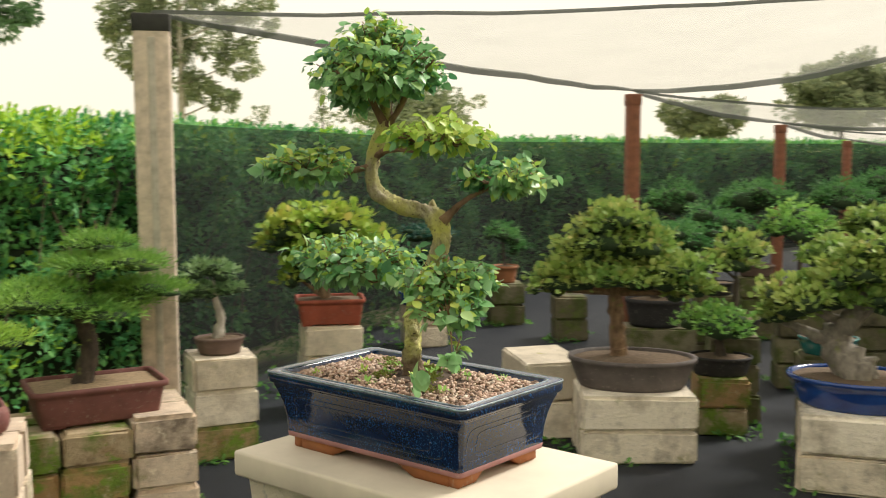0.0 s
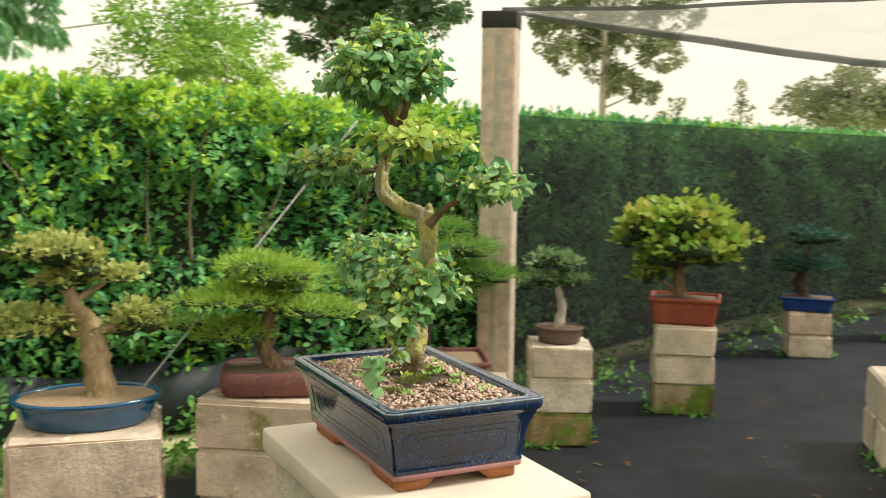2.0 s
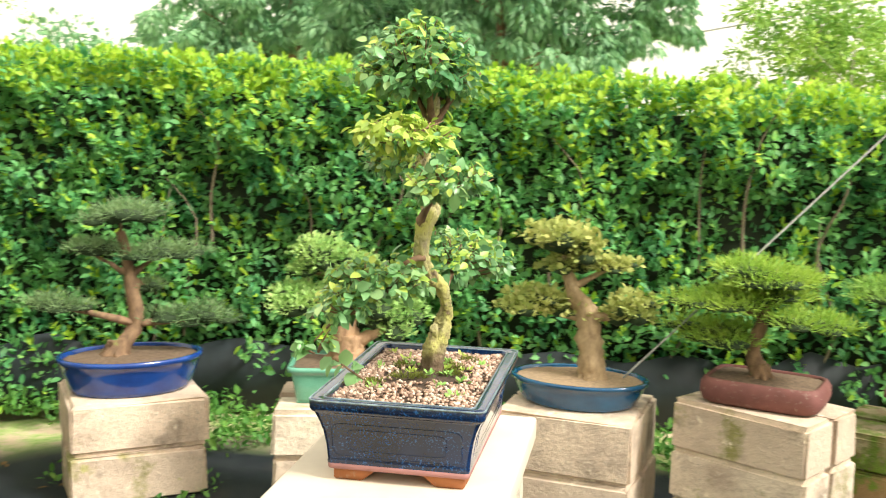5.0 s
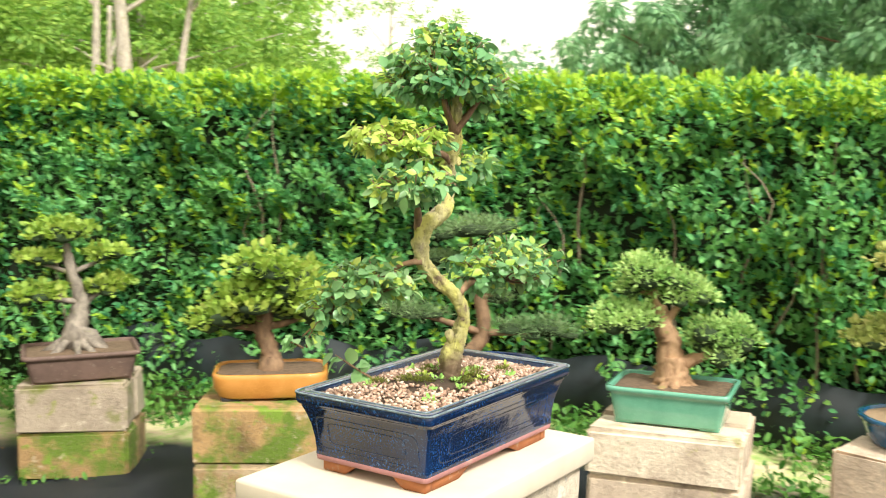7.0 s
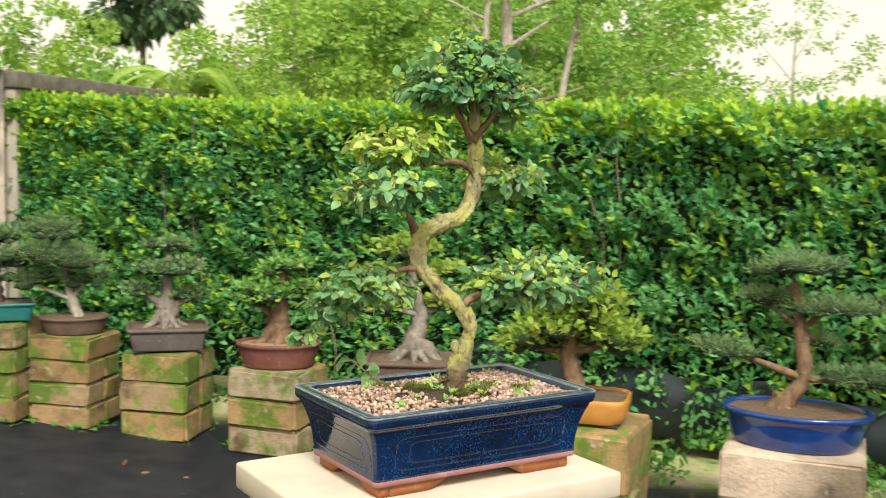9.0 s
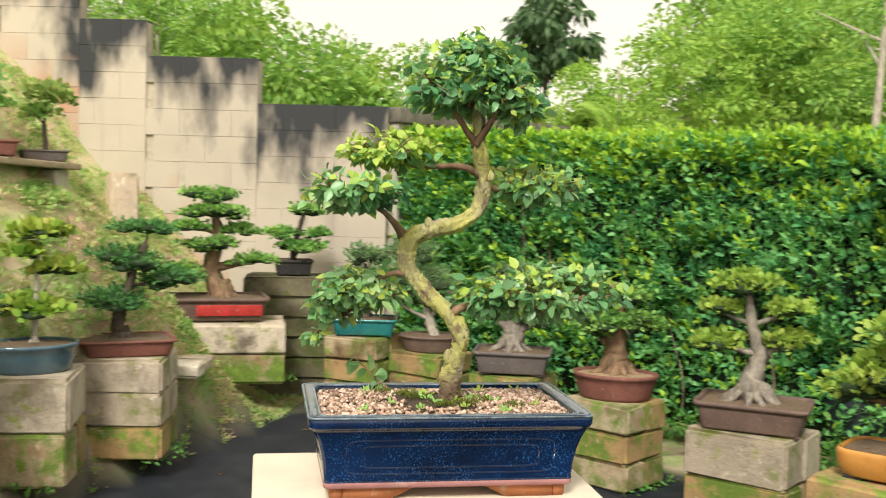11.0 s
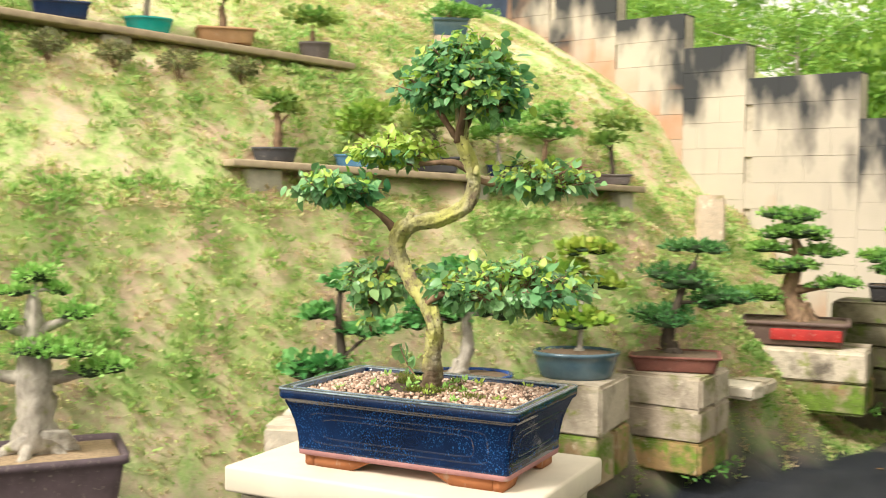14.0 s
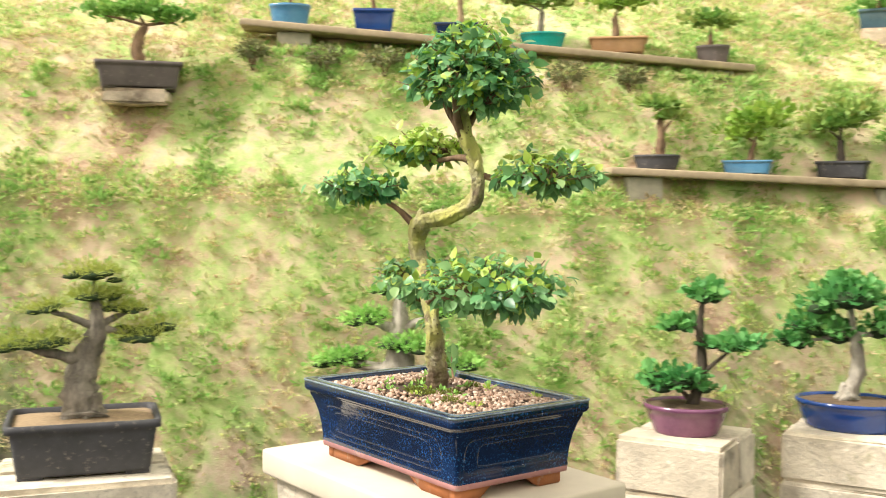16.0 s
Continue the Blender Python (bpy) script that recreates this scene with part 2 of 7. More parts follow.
for key, dark, light, *more in (
    ("bark_hero", (0.1, 0.075, 0.045), (0.36, 0.28, 0.17), (0.34, 0.33, 0.08), 0.3),
    ("bark_brown", (0.07, 0.04, 0.025), (0.3, 0.19, 0.11)),
    ("bark_dark", (0.025, 0.02, 0.016), (0.1, 0.075, 0.055)),
    ("bark_grey", (0.08, 0.07, 0.06), (0.33, 0.29, 0.24)),
    ("bark_pale", (0.2, 0.18, 0.15), (0.5, 0.45, 0.38)),
    ("bark_red", (0.17, 0.095, 0.05), (0.48, 0.31, 0.18)),
    ("bark_tan", (0.2, 0.13, 0.07), (0.5, 0.37, 0.22)),
):
    MAT[key] = bark_material(key, dark, light, *more)
for key, deep, light in (
        ("glaze_cobalt", (0.008, 0.03, 0.17), (0.015, 0.07, 0.3)),
    ("glaze_teal", (0.006, 0.05, 0.13), (0.014, 0.11, 0.24)),
    ("glaze_teal2", (0.01, 0.11, 0.12), (0.03, 0.22, 0.22)),
    ("glaze_aqua", (0.0, 0.25, 0.24), (0.02, 0.38, 0.34)),
    ("glaze_green", (0.09, 0.3, 0.21), (0.17, 0.43, 0.31)),
    ("glaze_orange", (0.4, 0.17, 0.03), (0.62, 0.3, 0.08)),
    ("glaze_slate", (0.04, 0.08, 0.11), (0.09, 0.15, 0.19)),
    ("glaze_purple", (0.11, 0.035, 0.09), (0.22, 0.08, 0.16)),
    ("glaze_sky", (0.05, 0.17, 0.33), (0.12, 0.3, 0.5)),
    ("glaze_navy", (0.01, 0.02, 0.07), (0.02, 0.045, 0.13)),
):
    MAT[key] = glaze_material(key, deep, light)
for key, base in (
    ("clay_grey", (0.15, 0.125, 0.12)), ("clay_dark", (0.03, 0.028, 0.03)), ("terracotta", (0.4, 0.16, 0.07)),
    ("brick_red", (0.38, 0.085, 0.045)), ("clay_brown", (0.17, 0.11, 0.09)), ("clay_maroon", (0.2, 0.075, 0.065)),
    ("clay_peach", (0.52, 0.3, 0.15)), ("clay_red", (0.24, 0.09, 0.07)), ("clay_purple", (0.12, 0.085, 0.1)), ("clay_slate", (0.07, 0.07, 0.08)),
    ("foot", (0.44, 0.16, 0.06)), ("foot_edge", (0.4, 0.19, 0.19)), ("red_panel", (0.5, 0.03, 0.025)),
):
    MAT[key] = clay_material(key, base)


def hero_bark():
    """Grey-brown bark under a skin of yellow-green algae, with dark scars."""
    m, n, l, p = shader("bark_hero", 0.8)
    g = grain(n, l, 85, 9, 0.75, stretch=(1, 1, 0.6))
    c = colours(n, l, g, ((0.3, (0.14, 0.1, 0.06)), (0.5, (0.4, 0.35, 0.23)), (0.72, (0.62, 0.58, 0.43))))
    c = blend(n, l, steps(n, l, grain(n, l, 16, 5), 0.38, 0.58), c, (0.56, 0.55, 0.15))
    c = blend(n, l, steps(n, l, grain(n, l, 26, 7, 0.7), 0.55, 0.64), c, (0.22, 0.16, 0.1))
    c = blend(n, l, steps(n, l, grain(n, l, 240, 3), 0.62, 0.7), c, (0.1, 0.075, 0.04))
    place = n.new("ShaderNodeSeparateXYZ")
    l.new(n.new("ShaderNodeTexCoord").outputs["Object"], place.inputs[0])
    foot = n.new("ShaderNodeMath")
    foot.operation = "MULTIPLY_ADD"
    l.new(grain(n, l, 60, 6), foot.inputs[0])
    foot.inputs[1].default_value = -0.05
    l.new(place.outputs["Z"], foot.inputs[2])
    # soil splashed on the trunk's foot
    c = blend(n, l, steps(n, l, foot.outputs[0], 1.112, 1.09), c, (0.17, 0.115, 0.07))
    l.new(c, p.inputs["Base Color"])
    relief(n, l, p, g, 1.0, 0.006)
    return m


MAT["bark_hero"] = hero_bark()


def hero_glaze():
    """Dark blue glaze, nearly black where thick, full of fine bright blue specks."""
    m, n, l, p = shader("glaze_hero", 0.09, 0, 0.3)
    p.inputs["Specular IOR Level"].default_value = 0.4
    c = colours(n, l, grain(n, l, 11, 6), ((0.32, (0.002, 0.006, 0.02)), (0.7, (0.004, 0.019, 0.074))))
    fleck = steps(n, l, grain(n, l, 520, 2, 0.5), 0.56, 0.66)
    where = steps(n, l, grain(n, l, 22, 4, 0.6, stretch=(1, 1, 2.2)), 0.38, 0.62)
    both = n.new("ShaderNodeMath")
    both.operation = "MULTIPLY"
    l.new(fleck, both.inputs[0])
    l.new(where, both.inputs[1])
    c = blend(n, l, both.outputs[0], c, (0.02, 0.1, 0.3))
    c = blend(n, l, steps(n, l, grain(n, l, 130, 2), 0.76, 0.8), c, (0.5, 0.52, 0.5))
    l.new(c, p.inputs["Base Color"])
    relief(n, l, p, grain(n, l, 60, 3), 0.1, 0.003)
    return m


MAT["glaze_hero"] = hero_glaze()
# worn pale glaze; the rim's bright sky reflection is in this colour too
MAT["glaze_edge"] = plain_material("worn_edge_highlight", (0.2, 0.27, 0.31), 0.3, 90, 0.75, 0.2)
MAT["moss"] = leaf_material("moss_leaf", (0.06, 0.09, 0.015), (0.16, 0.2, 0.03), (0.34, 0.36, 0.07), 0.8)
MAT["soil"] = plain_material("soil", (0.16, 0.11, 0.07), 0.95, 60, 0.5, 0.8)
MAT["soil_tan"] = plain_material("soil_tan", (0.36, 0.26, 0.16), 0.95, 70, 0.4, 0.8)
MAT["humus"] = plain_material("humus", (0.07, 0.045, 0.03), 0.95, 90, 0.6, 0.9)
MAT["slab"] = plain_material("cast_slab", (0.64, 0.57, 0.46), 0.8, 9, 0.16, 0.08)
MAT["rubble"] = block_material("rough_block", (0.76, 0.72, 0.64), (0.64, 0.57, 0.46), (0.25, 0.24, 0.12), 0.1)
MAT["block"] = block_material("pale_block", (0.78, 0.69, 0.55), (0.72, 0.57, 0.44), (0.26, 0.25, 0.09), 0.3)
MAT["block_grey"] = block_material("grey_block", (0.58, 0.51, 0.4), (0.46, 0.38, 0.29), (0.17, 0.19, 0.05), 0.5)
MAT["block_white"] = block_material("white_block", (0.84, 0.77, 0.65), (0.76, 0.66, 0.52), (0.3, 0.28, 0.12), 0.2)
MAT["block_mossy"] = block_material("mossy_block", (0.42, 0.35, 0.24), (0.42, 0.27, 0.12), (0.11, 0.18, 0.02), 0.74)
MAT["block_dark"] = block_material("dark_block", (0.2, 0.18, 0.12), (0.16, 0.14, 0.08), (0.07, 0.09, 0.02), 0.7)
MAT["wall_block"] = wall_material()
MAT["coping"] = plain_material("mossy_coping", (0.16, 0.145, 0.12), 0.95, 12, 0.5, 0.4)
MAT["wall_grey"] = plain_material("grey_plaster", (0.42, 0.38, 0.32), 0.95, 5, 0.4, 0.3)
MAT["mortar"] = plain_material("mortar", (0.5, 0.44, 0.35), 0.95)
MAT["post"] = plain_material("post_timber", (0.6, 0.5, 0.39), 0.85, 22, 0.35, 0.3)
MAT["post_red"] = plain_material("red_timber", (0.26, 0.1, 0.055), 0.8, 22, 0.35, 0.3)
MAT["beam"] = plain_material("dark_beam", (0.035, 0.035, 0.03), 0.8)
MAT["plank"] = plain_material("plank_wood", (0.42, 0.33, 0.22), 0.85, 18, 0.3, 0.3)
MAT["cement"] = plain_material("cement", (0.48, 0.44, 0.36), 0.9, 18, 0.3, 0.3)
# near-black filler: the shade deep in the hedge is put into its colour
MAT["inner"] = plain_material("hedge_depth_shade", (0.012, 0.022, 0.008), 0.95)
# fills the pads; the shade under their leaves is put into this colour
MAT["pad_shade"] = plain_material("pad_inside_shade", (0.028, 0.055, 0.02), 0.95, 60)
MAT["twig"] = plain_material("twig", (0.26, 0.21, 0.15), 0.9)
MAT["tarp"] = plain_material("blue_tarp", (0.05, 0.075, 0.12), 0.6, 4, 0.5, 0.4)
MAT["sheet"] = plain_material("black_sheet", (0.018, 0.028, 0.034), 0.6, 6, 0.5, 0.9)
MAT["wire"] = plain_material("wire", (0.35, 0.36, 0.34), 0.5)


def ground_material():
    """Worn asphalt in the yard; grass, straw and bare earth on the bank and round the edge, by the height and by patches."""
    m, n, l, p = shader("ground", 0.9)
    p.inputs["Specular IOR Level"].default_value = 0.25
    fine, mid, wide = grain(n, l, 160, 5), grain(n, l, 5, 6), grain(n, l, 0.9, 4)
    tar = blend(n, l, steps(n, l, mid, 0.35, 0.75), (0.012, 0.015, 0.022), (0.029, 0.032, 0.04))
    tar = blend(n, l, steps(n, l, wide, 0.62, 0.76), tar, (0.055, 0.046, 0.037))
    tar = blend(n, l, steps(n, l, fine, 0.62, 0.8), tar, (0.06, 0.06, 0.06))
    clods, tufts = grain(n, l, 38, 6, 0.75), grain(n, l, 14, 8, 0.75)
    green = blend(n, l, steps(n, l, tufts, 0.38, 0.62), (0.3, 0.46, 0.13), (0.54, 0.62, 0.26))
    straw = blend(n, l, steps(n, l, grain(n, l, 4.5, 9, 0.75), 0.44, 0.6), green, (0.7, 0.55, 0.4))
    bare = n.new("ShaderNodeAttribute")
    bare.attribute_name = "bare"
    some = n.new("ShaderNodeMath")
    some.operation = "ADD"
    l.new(grain(n, l, 3.2, 9, 0.8), some.inputs[0])
    l.new(bare.outputs["Fac"], some.inputs[1])
    earth = blend(n, l, steps(n, l, clods, 0.35, 0.65), (0.4, 0.27, 0.18), (0.66, 0.48, 0.35))
    straw = blend(n, l, steps(n, l, some.outputs[0], 0.54, 0.66), straw, earth)
    at = n.new("ShaderNodeAttribute")
    at.attribute_name = "turf"
    c = blend(n, l, at.outputs["Fac"], tar, straw)
    l.new(c, p.inputs["Base Color"])
    l.new(blend(n, l, at.outputs["Fac"], (0.56, 0.56, 0.56), (0.95, 0.95, 0.95)), p.inputs["Roughness"])
    rough = n.new("ShaderNodeMath")
    rough.operation = "MULTIPLY_ADD"
    l.new(clods, rough.inputs[0])
    l.new(at.outputs["Fac"], rough.inputs[1])
    l.new(fine, rough.inputs[2])
    relief(n, l, p, rough.outputs[0], 0.5, 0.014)
    return m


def grass_material():
    """Blades of grass, dry or fresh tuft by tuft."""
    m, n, l, p = shader("grass_blade", 0.75)
    at = n.new("ShaderNodeAttribute")
    at.attribute_name = "tone"
    c = colours(n, l, at.outputs["Fac"], ((0.0, (0.56, 0.36, 0.25)), (0.2, (0.86, 0.64, 0.48)), (0.38, (0.84, 0.7, 0.46)), (0.54, (0.7, 0.74, 0.32)), (0.75, (0.48, 0.69, 0.22)), (1.0, (0.22, 0.5, 0.11))))
    geo = n.new("ShaderNodeNewGeometry")
    c = blend(n, l, 0.25, c, colours(n, l, geo.outputs["Random Per Island"], ((0.0, (0.34, 0.48, 0.12)), (0.6, (0.56, 0.62, 0.22)), (1.0, (0.8, 0.7, 0.46)))))
    l.new(c, p.inputs["Base Color"])
    tr = n.new("ShaderNodeBsdfTranslucent")
    l.new(c, tr.inputs[0])
    mix = n.new("ShaderNodeMixShader")
    mix.inputs[0].default_value = 0.45
    l.new(p.outputs[0], mix.inputs[1])
    l.new(tr.outputs[0], mix.inputs[2])
    l.new(mix.outputs[0], n["Material Output"].inputs[0])
    return m


def net_material(name, cover, colour):
    """Woven shade net: part thread, part gap."""
    m, n, l, p = shader(name, 0.9)
    p.inputs["Base Color"].default_value = (*colour, 1)
    gap = n.new("ShaderNodeBsdfTransparent")
    thread = n.new("ShaderNodeBsdfTranslucent")
    thread.inputs[0].default_value = (*colour, 1)
    half = n.new("ShaderNodeMixShader")
    half.inputs[0].default_value = 0.5
    l.new(p.outputs[0], half.inputs[1])
    l.new(thread.outputs[0], half.inputs[2])
    mix = n.new("ShaderNodeMixShader")
    cov = n.new("ShaderNodeMapRange")
    cov.inputs[3].default_value, cov.inputs[4].default_value = cover - 0.08, cover + 0.08
    l.new(grain(n, l, 2.5, 3), cov.inputs[0])
    l.new(cov.outputs[0], mix.inputs[0])
    l.new(gap.outputs[0], mix.inputs[1])
    l.new(half.outputs[0], mix.inputs[2])
    l.new(mix.outputs[0], n["Material Output"].inputs[0])
    return m


MAT["net_roof"] = net_material("shade_net", 0.36, (0.5, 0.5, 0.46))
MAT["net_side"] = net_material("shade_net_side", 0.66, (0.03, 0.037, 0.034))
MAT["net_edge"] = net_material("net_edge", 0.92, (0.09, 0.1, 0.085))


# ---- building tools ----
def mesh_object(name, bm, material, parent=None, label="", smooth=True):
    me = bpy.data.meshes.new(name)
    bm.to_mesh(me)
    bm.free()
    return mesh_from(name, me, material, parent, label, smooth)


def mesh_from(name, me, material, parent=None, label="", smooth=True):
    if material and not me.materials:
        me.materials.append(material)
    if smooth and len(me.polygons):
        me.shade_smooth()
    ob = new(name, me)
    if parent:
        ob.parent = parent
    if label:
        ob["label"] = label
    return ob


def part(name, bm, material, parent, label="", smooth=True):
    return mesh_object(name, bm, material, parent, label, smooth)


def thing(name, m, label, category, group="", kind=""):
    ob = new(name)
    ob.matrix_world = m
    ob.empty_display_size = 0.05
    return tagged(ob, label, category, group, kind)


def box(bm, lo, hi, bevel=0.0, m=None):
    r = bmesh.ops.create_cube(bm, size=1)
    s, c = [b - a for a, b in zip(lo, hi)], [(a + b) / 2 for a, b in zip(lo, hi)]
    bmesh.ops.scale(bm, vec=s, verts=r["verts"])
    bmesh.ops.translate(bm, vec=c, verts=r["verts"])
    if bevel:
        edges = list({e for v in r["verts"] for e in v.link_edges})
        bmesh.ops.bevel(bm, geom=edges, offset=bevel, segments=2, profile=0.5, affect="EDGES")
    if m is not None:
        bmesh.ops.transform(bm, matrix=m, verts=bm.verts)
    return bm


def loft(rings, cap_start=True, cap_end=True):
    """A skin through rings of equally many points."""
    bm = bmesh.new()
    rows = [[bm.verts.new(p) for p in ring] for ring in rings]
    k = len(rows[0])
    for a, b in zip(rows, rows[1:]):
        for i in range(k):
            bm.faces.new((a[i], a[(i + 1) % k], b[(i + 1) % k], b[i]))
    if cap_start:
        bm.faces.new(rows[0][::-1])
    if cap_end:
        bm.faces.new(rows[-1])
    bmesh.ops.recalc_face_normals(bm, faces=bm.faces)
    return bm


def smooth_line(pts, steps_each=6):
    """Points along a smooth curve through pts (each a tuple of any length)."""
    pts = [np.array(p, float) for p in pts]
    out = []
    for i in range(len(pts) - 1):
        p0, p1, p2, p3 = pts[max(i - 1, 0)], pts[i], pts[i + 1], pts[min(i + 2, len(pts) - 1)]
        for k in range(steps_each):
            t = k / steps_each
            out.append(0.5 * (2 * p1 + (p2 - p0) * t + (2 * p0 - 5 * p1 + 4 * p2 - p3) * t * t + (3 * p1 - p0 - 3 * p2 + p3) * t ** 3))
    out.append(pts[-1])
    return out


def limb(pts, sides=10, rough=0.08, seed=0, steps_each=6):
    """A tapered limb through (x, y, z, radius) points, knobbly."""
    rnd = random.Random(seed)
    line = smooth_line(pts, steps_each)
    rings, side = [], Vector((1, 0.2, 0))
    for i, p in enumerate(line):
        a, b = line[max(i - 1, 0)], line[min(i + 1, len(line) - 1)]
        d = Vector(b[:3] - a[:3]).normalized() if np.linalg.norm(b[:3] - a[:3]) > 1e-9 else Vector((0, 0, 1))
        side = (side - d * side.dot(d)).normalized()
        up = d.cross(side)
        ring = []
        for k in range(sides):
            w = 2 * math.pi * k / sides
            q = Vector(p[:3]) * 9
            r = max(p[3], 0.0006) * (1 + rough * (2.2 * noise.noise(Vector((math.cos(w) * 1.3 + q.x * 3, math.sin(w) * 1.3 + q.y * 3, q.z * 4 + seed))) + 0.5 * rnd.uniform(-1, 1)))
            ring.append(Vector(p[:3]) + (side * math.cos(w) + up * math.sin(w)) * r)
        rings.append(ring)
    return loft(rings)


LEAF_SHAPES = {
    # outline of half a leaf: (along, across); folded at the midrib
    "round": ((0.0, 0.0), (0.25, 0.36), (0.62, 0.4), (0.9, 0.18), (1.0, 0.0)),
    "ovate": ((0.0, 0.0), (0.12, 0.2), (0.36, 0.34), (0.66, 0.26), (1.0, 0.0)),
    "oval": ((0.0, 0.0), (0.3, 0.24), (0.7, 0.22), (1.0, 0.0)),
    "needle": ((0.0, 0.0), (0.5, 0.07), (1.0, 0.0)),
    "grass": ((0.0, 0.0), (0.45, 0.17), (1.0, 0.0)),
    "simple": ((0.0, 0.0), (0.5, 0.3), (1.0, 0.0)),
}


def leaf_template(shape, fold=0.25, droop=0.12):
    half = LEAF_SHAPES[shape]
    verts, faces = [], []
    if shape in ("needle", "simple", "grass"):
        mids = half[1]
        verts = [(0, -half[0][1], 0), (mids[0], -mids[1], fold * mids[1]), (1, 0, -droop), (mids[0], mids[1], fold * mids[1])]
        return np.array(verts, float), [(0, 1, 2, 3)]
    n = len(half)
    for a, w in half:
        verts.append((a, 0, -droop * a * a))
    left, right = [0], [0]
    for a, w in half[1:-1]:
        verts.append((a, w, fold * w - droop * a * a))
        left.append(len(verts) - 1)
        verts.append((a, -w, fold * w - droop * a * a))
        right.append(len(verts) - 1)
    left.append(n - 1)
    right.append(n - 1)
    for i in range(n - 1):
        f = [i, i + 1, left[i + 1], left[i]]
        faces.append(tuple(dict.fromkeys(f)))
        f = [i + 1, i, right[i], right[i + 1]]
        faces.append(tuple(dict.fromkeys(f)))
    return np.array(verts, float), faces


def leaf_mesh(name, places, ways, ups, sizes, shape, fold=0.25, droop=0.12):
    """One mesh of many leaves: at places, pointing along ways, faces towards ups."""
    tv, tf = leaf_template(shape, fold, droop)
    places, ways, ups = (np.asarray(a, float) for a in (places, ways, ups))
    sizes = np.asarray(sizes, float)
    ways = ways / np.maximum(np.linalg.norm(ways, axis=1, keepdims=True), 1e-9)
    across = np.cross(ups, ways)
    across /= np.maximum(np.linalg.norm(across, axis=1, keepdims=True), 1e-9)
    face = np.cross(ways, across)
    v = places[:, None, :] + sizes[:, None, None] * (tv[None, :, 0:1] * ways[:, None, :] + tv[None, :, 1:2] * across[:, None, :] + tv[None, :, 2:3] * face[:, None, :])
    k, nv = len(tv), len(places)
    v = v.reshape(-1, 3)
    loops, starts, totals, at = [], [], [], 0
    for f in tf:
        loops.append(np.array(f))
        starts.append(at)
        totals.append(len(f))
        at += len(f)
    flat = np.concatenate(loops)
    me = bpy.data.meshes.new(name)
    me.vertices.add(len(v))
    me.vertices.foreach_set("co", v.ravel())
    me.loops.add(at * nv)
    me.loops.foreach_set("vertex_index", (flat[None, :] + k * np.arange(nv)[:, None]).ravel().astype(np.int32))
    me.polygons.add(len(tf) * nv)
    me.polygons.foreach_set("loop_start", (np.array(starts)[None, :] + at * np.arange(nv)[:, None]).ravel().astype(np.int32))
    me.update(calc_edges=True)
    me.validate()
    return me


def unit(rng, n):
    v = rng.normal(size=(n, 3))
    return v / np.linalg.norm(v, axis=1, keepdims=True)


def clump_points(rng, centre, radii, n, hollow=0.5, flat=0.0):
    """Points mostly near the skin of an uneven blob, with the way outwards."""
    d = unit(rng, n)
    if flat:
        d[:, 2] = np.where(d[:, 2] < 0, d[:, 2] * (1 - flat), d[:, 2])
    r = hollow + (1 - hollow) * rng.random(n) ** 0.6
    lump = np.array([noise.noise(Vector((float(a[0]) * 2.2 + centre[0] * 7, float(a[1]) * 2.2 + centre[1] * 7, float(a[2]) * 2.2 + centre[2] * 5))) for a in d])
    r = r * (1 + 0.38 * lump)
    return np.array(centre) + d * r[:, None] * np.array(radii), d


# ---- ground ----
def build_ground():
    bm = bmesh.new()
    turf, bare = bm.verts.layers.float.new("turf"), bm.verts.layers.float.new("bare")

    def lines(lo, hi, near_lo, near_hi, fine):
        a = [lo, lo * 0.5, lo * 0.25]
        v = near_lo
        while v < near_hi:
            a.append(v)
            v += fine
        return a + [near_hi, hi * 0.25, hi * 0.5, hi]

    xs, ys = lines(-300, 300, -14, 12, 0.2), lines(-300, 300, -14, 9, 0.2)
    grid = []
    for x in xs:
        row = []
        for y in ys:
            z = hill(x, y)
            s = (-0.29 * x - 0.5175 * y) / 0.593 - 0.06 * (x + 3.7) - 0.3 * max(0.0, -5.6 - x)
            bump = noise.noise(Vector((x * 1.4, y * 1.4, 0)))
            ring = edge_of_yard(x, y)
            g = min(1.0, max(0.0, (max(s - 3.0, ring) + 0.22 * bump + 0.1 * noise.noise(Vector((x * 6, y * 6, 3)))) / 0.25))
            if g > 0:
                z += g * (0.05 * bump + 0.03 * noise.noise(Vector((x * 4, y * 4, 7))))
            v = bm.verts.new((x, y, z))
            v[turf] = g
            v[bare] = -0.3 if s < 2.7 else 0.05 * min(1.0, max(-0.3, (4.1 - s) / 0.8)) + 0.1 * noise.noise(Vector((x * 0.9, y * 0.9, 5)))
            row.append(v)
        grid.append(row)
    for a, b in zip(grid, grid[1:]):
        for i in range(len(ys) - 1):
            bm.faces.new((a[i], b[i], b[i + 1], a[i + 1]))
    ob = mesh_object("ground", bm, ground_material())
    tagged(ob, "worn dark asphalt yard running into a grassy earth bank", "ground", kind="structure")


HEDGE = [(-7.0, 0.86, 1.9), (-6.0, 1.87, 1.88), (-4.45, 3.25, 1.88), (-2.2, 4.1, 1.85), (0.7, 4.45, 1.77), (3.05, 4.85, 1.68), (5.0, 5.55, 1.64), (7.8, 6.1, 1.57), (13.5, 5.6, 1.53), (18.0, 4.5, 1.5)]


def hedge_line(x):
    for (x0, y0, h0), (x1, y1, h1) in zip(HEDGE, HEDGE[1:]):
        if x <= x1 or (x1, y1, h1) == HEDGE[-1]:
            t = (x - x0) / (x1 - x0)
            return y0 + (y1 - y0) * t, h0 + (h1 - h0) * t


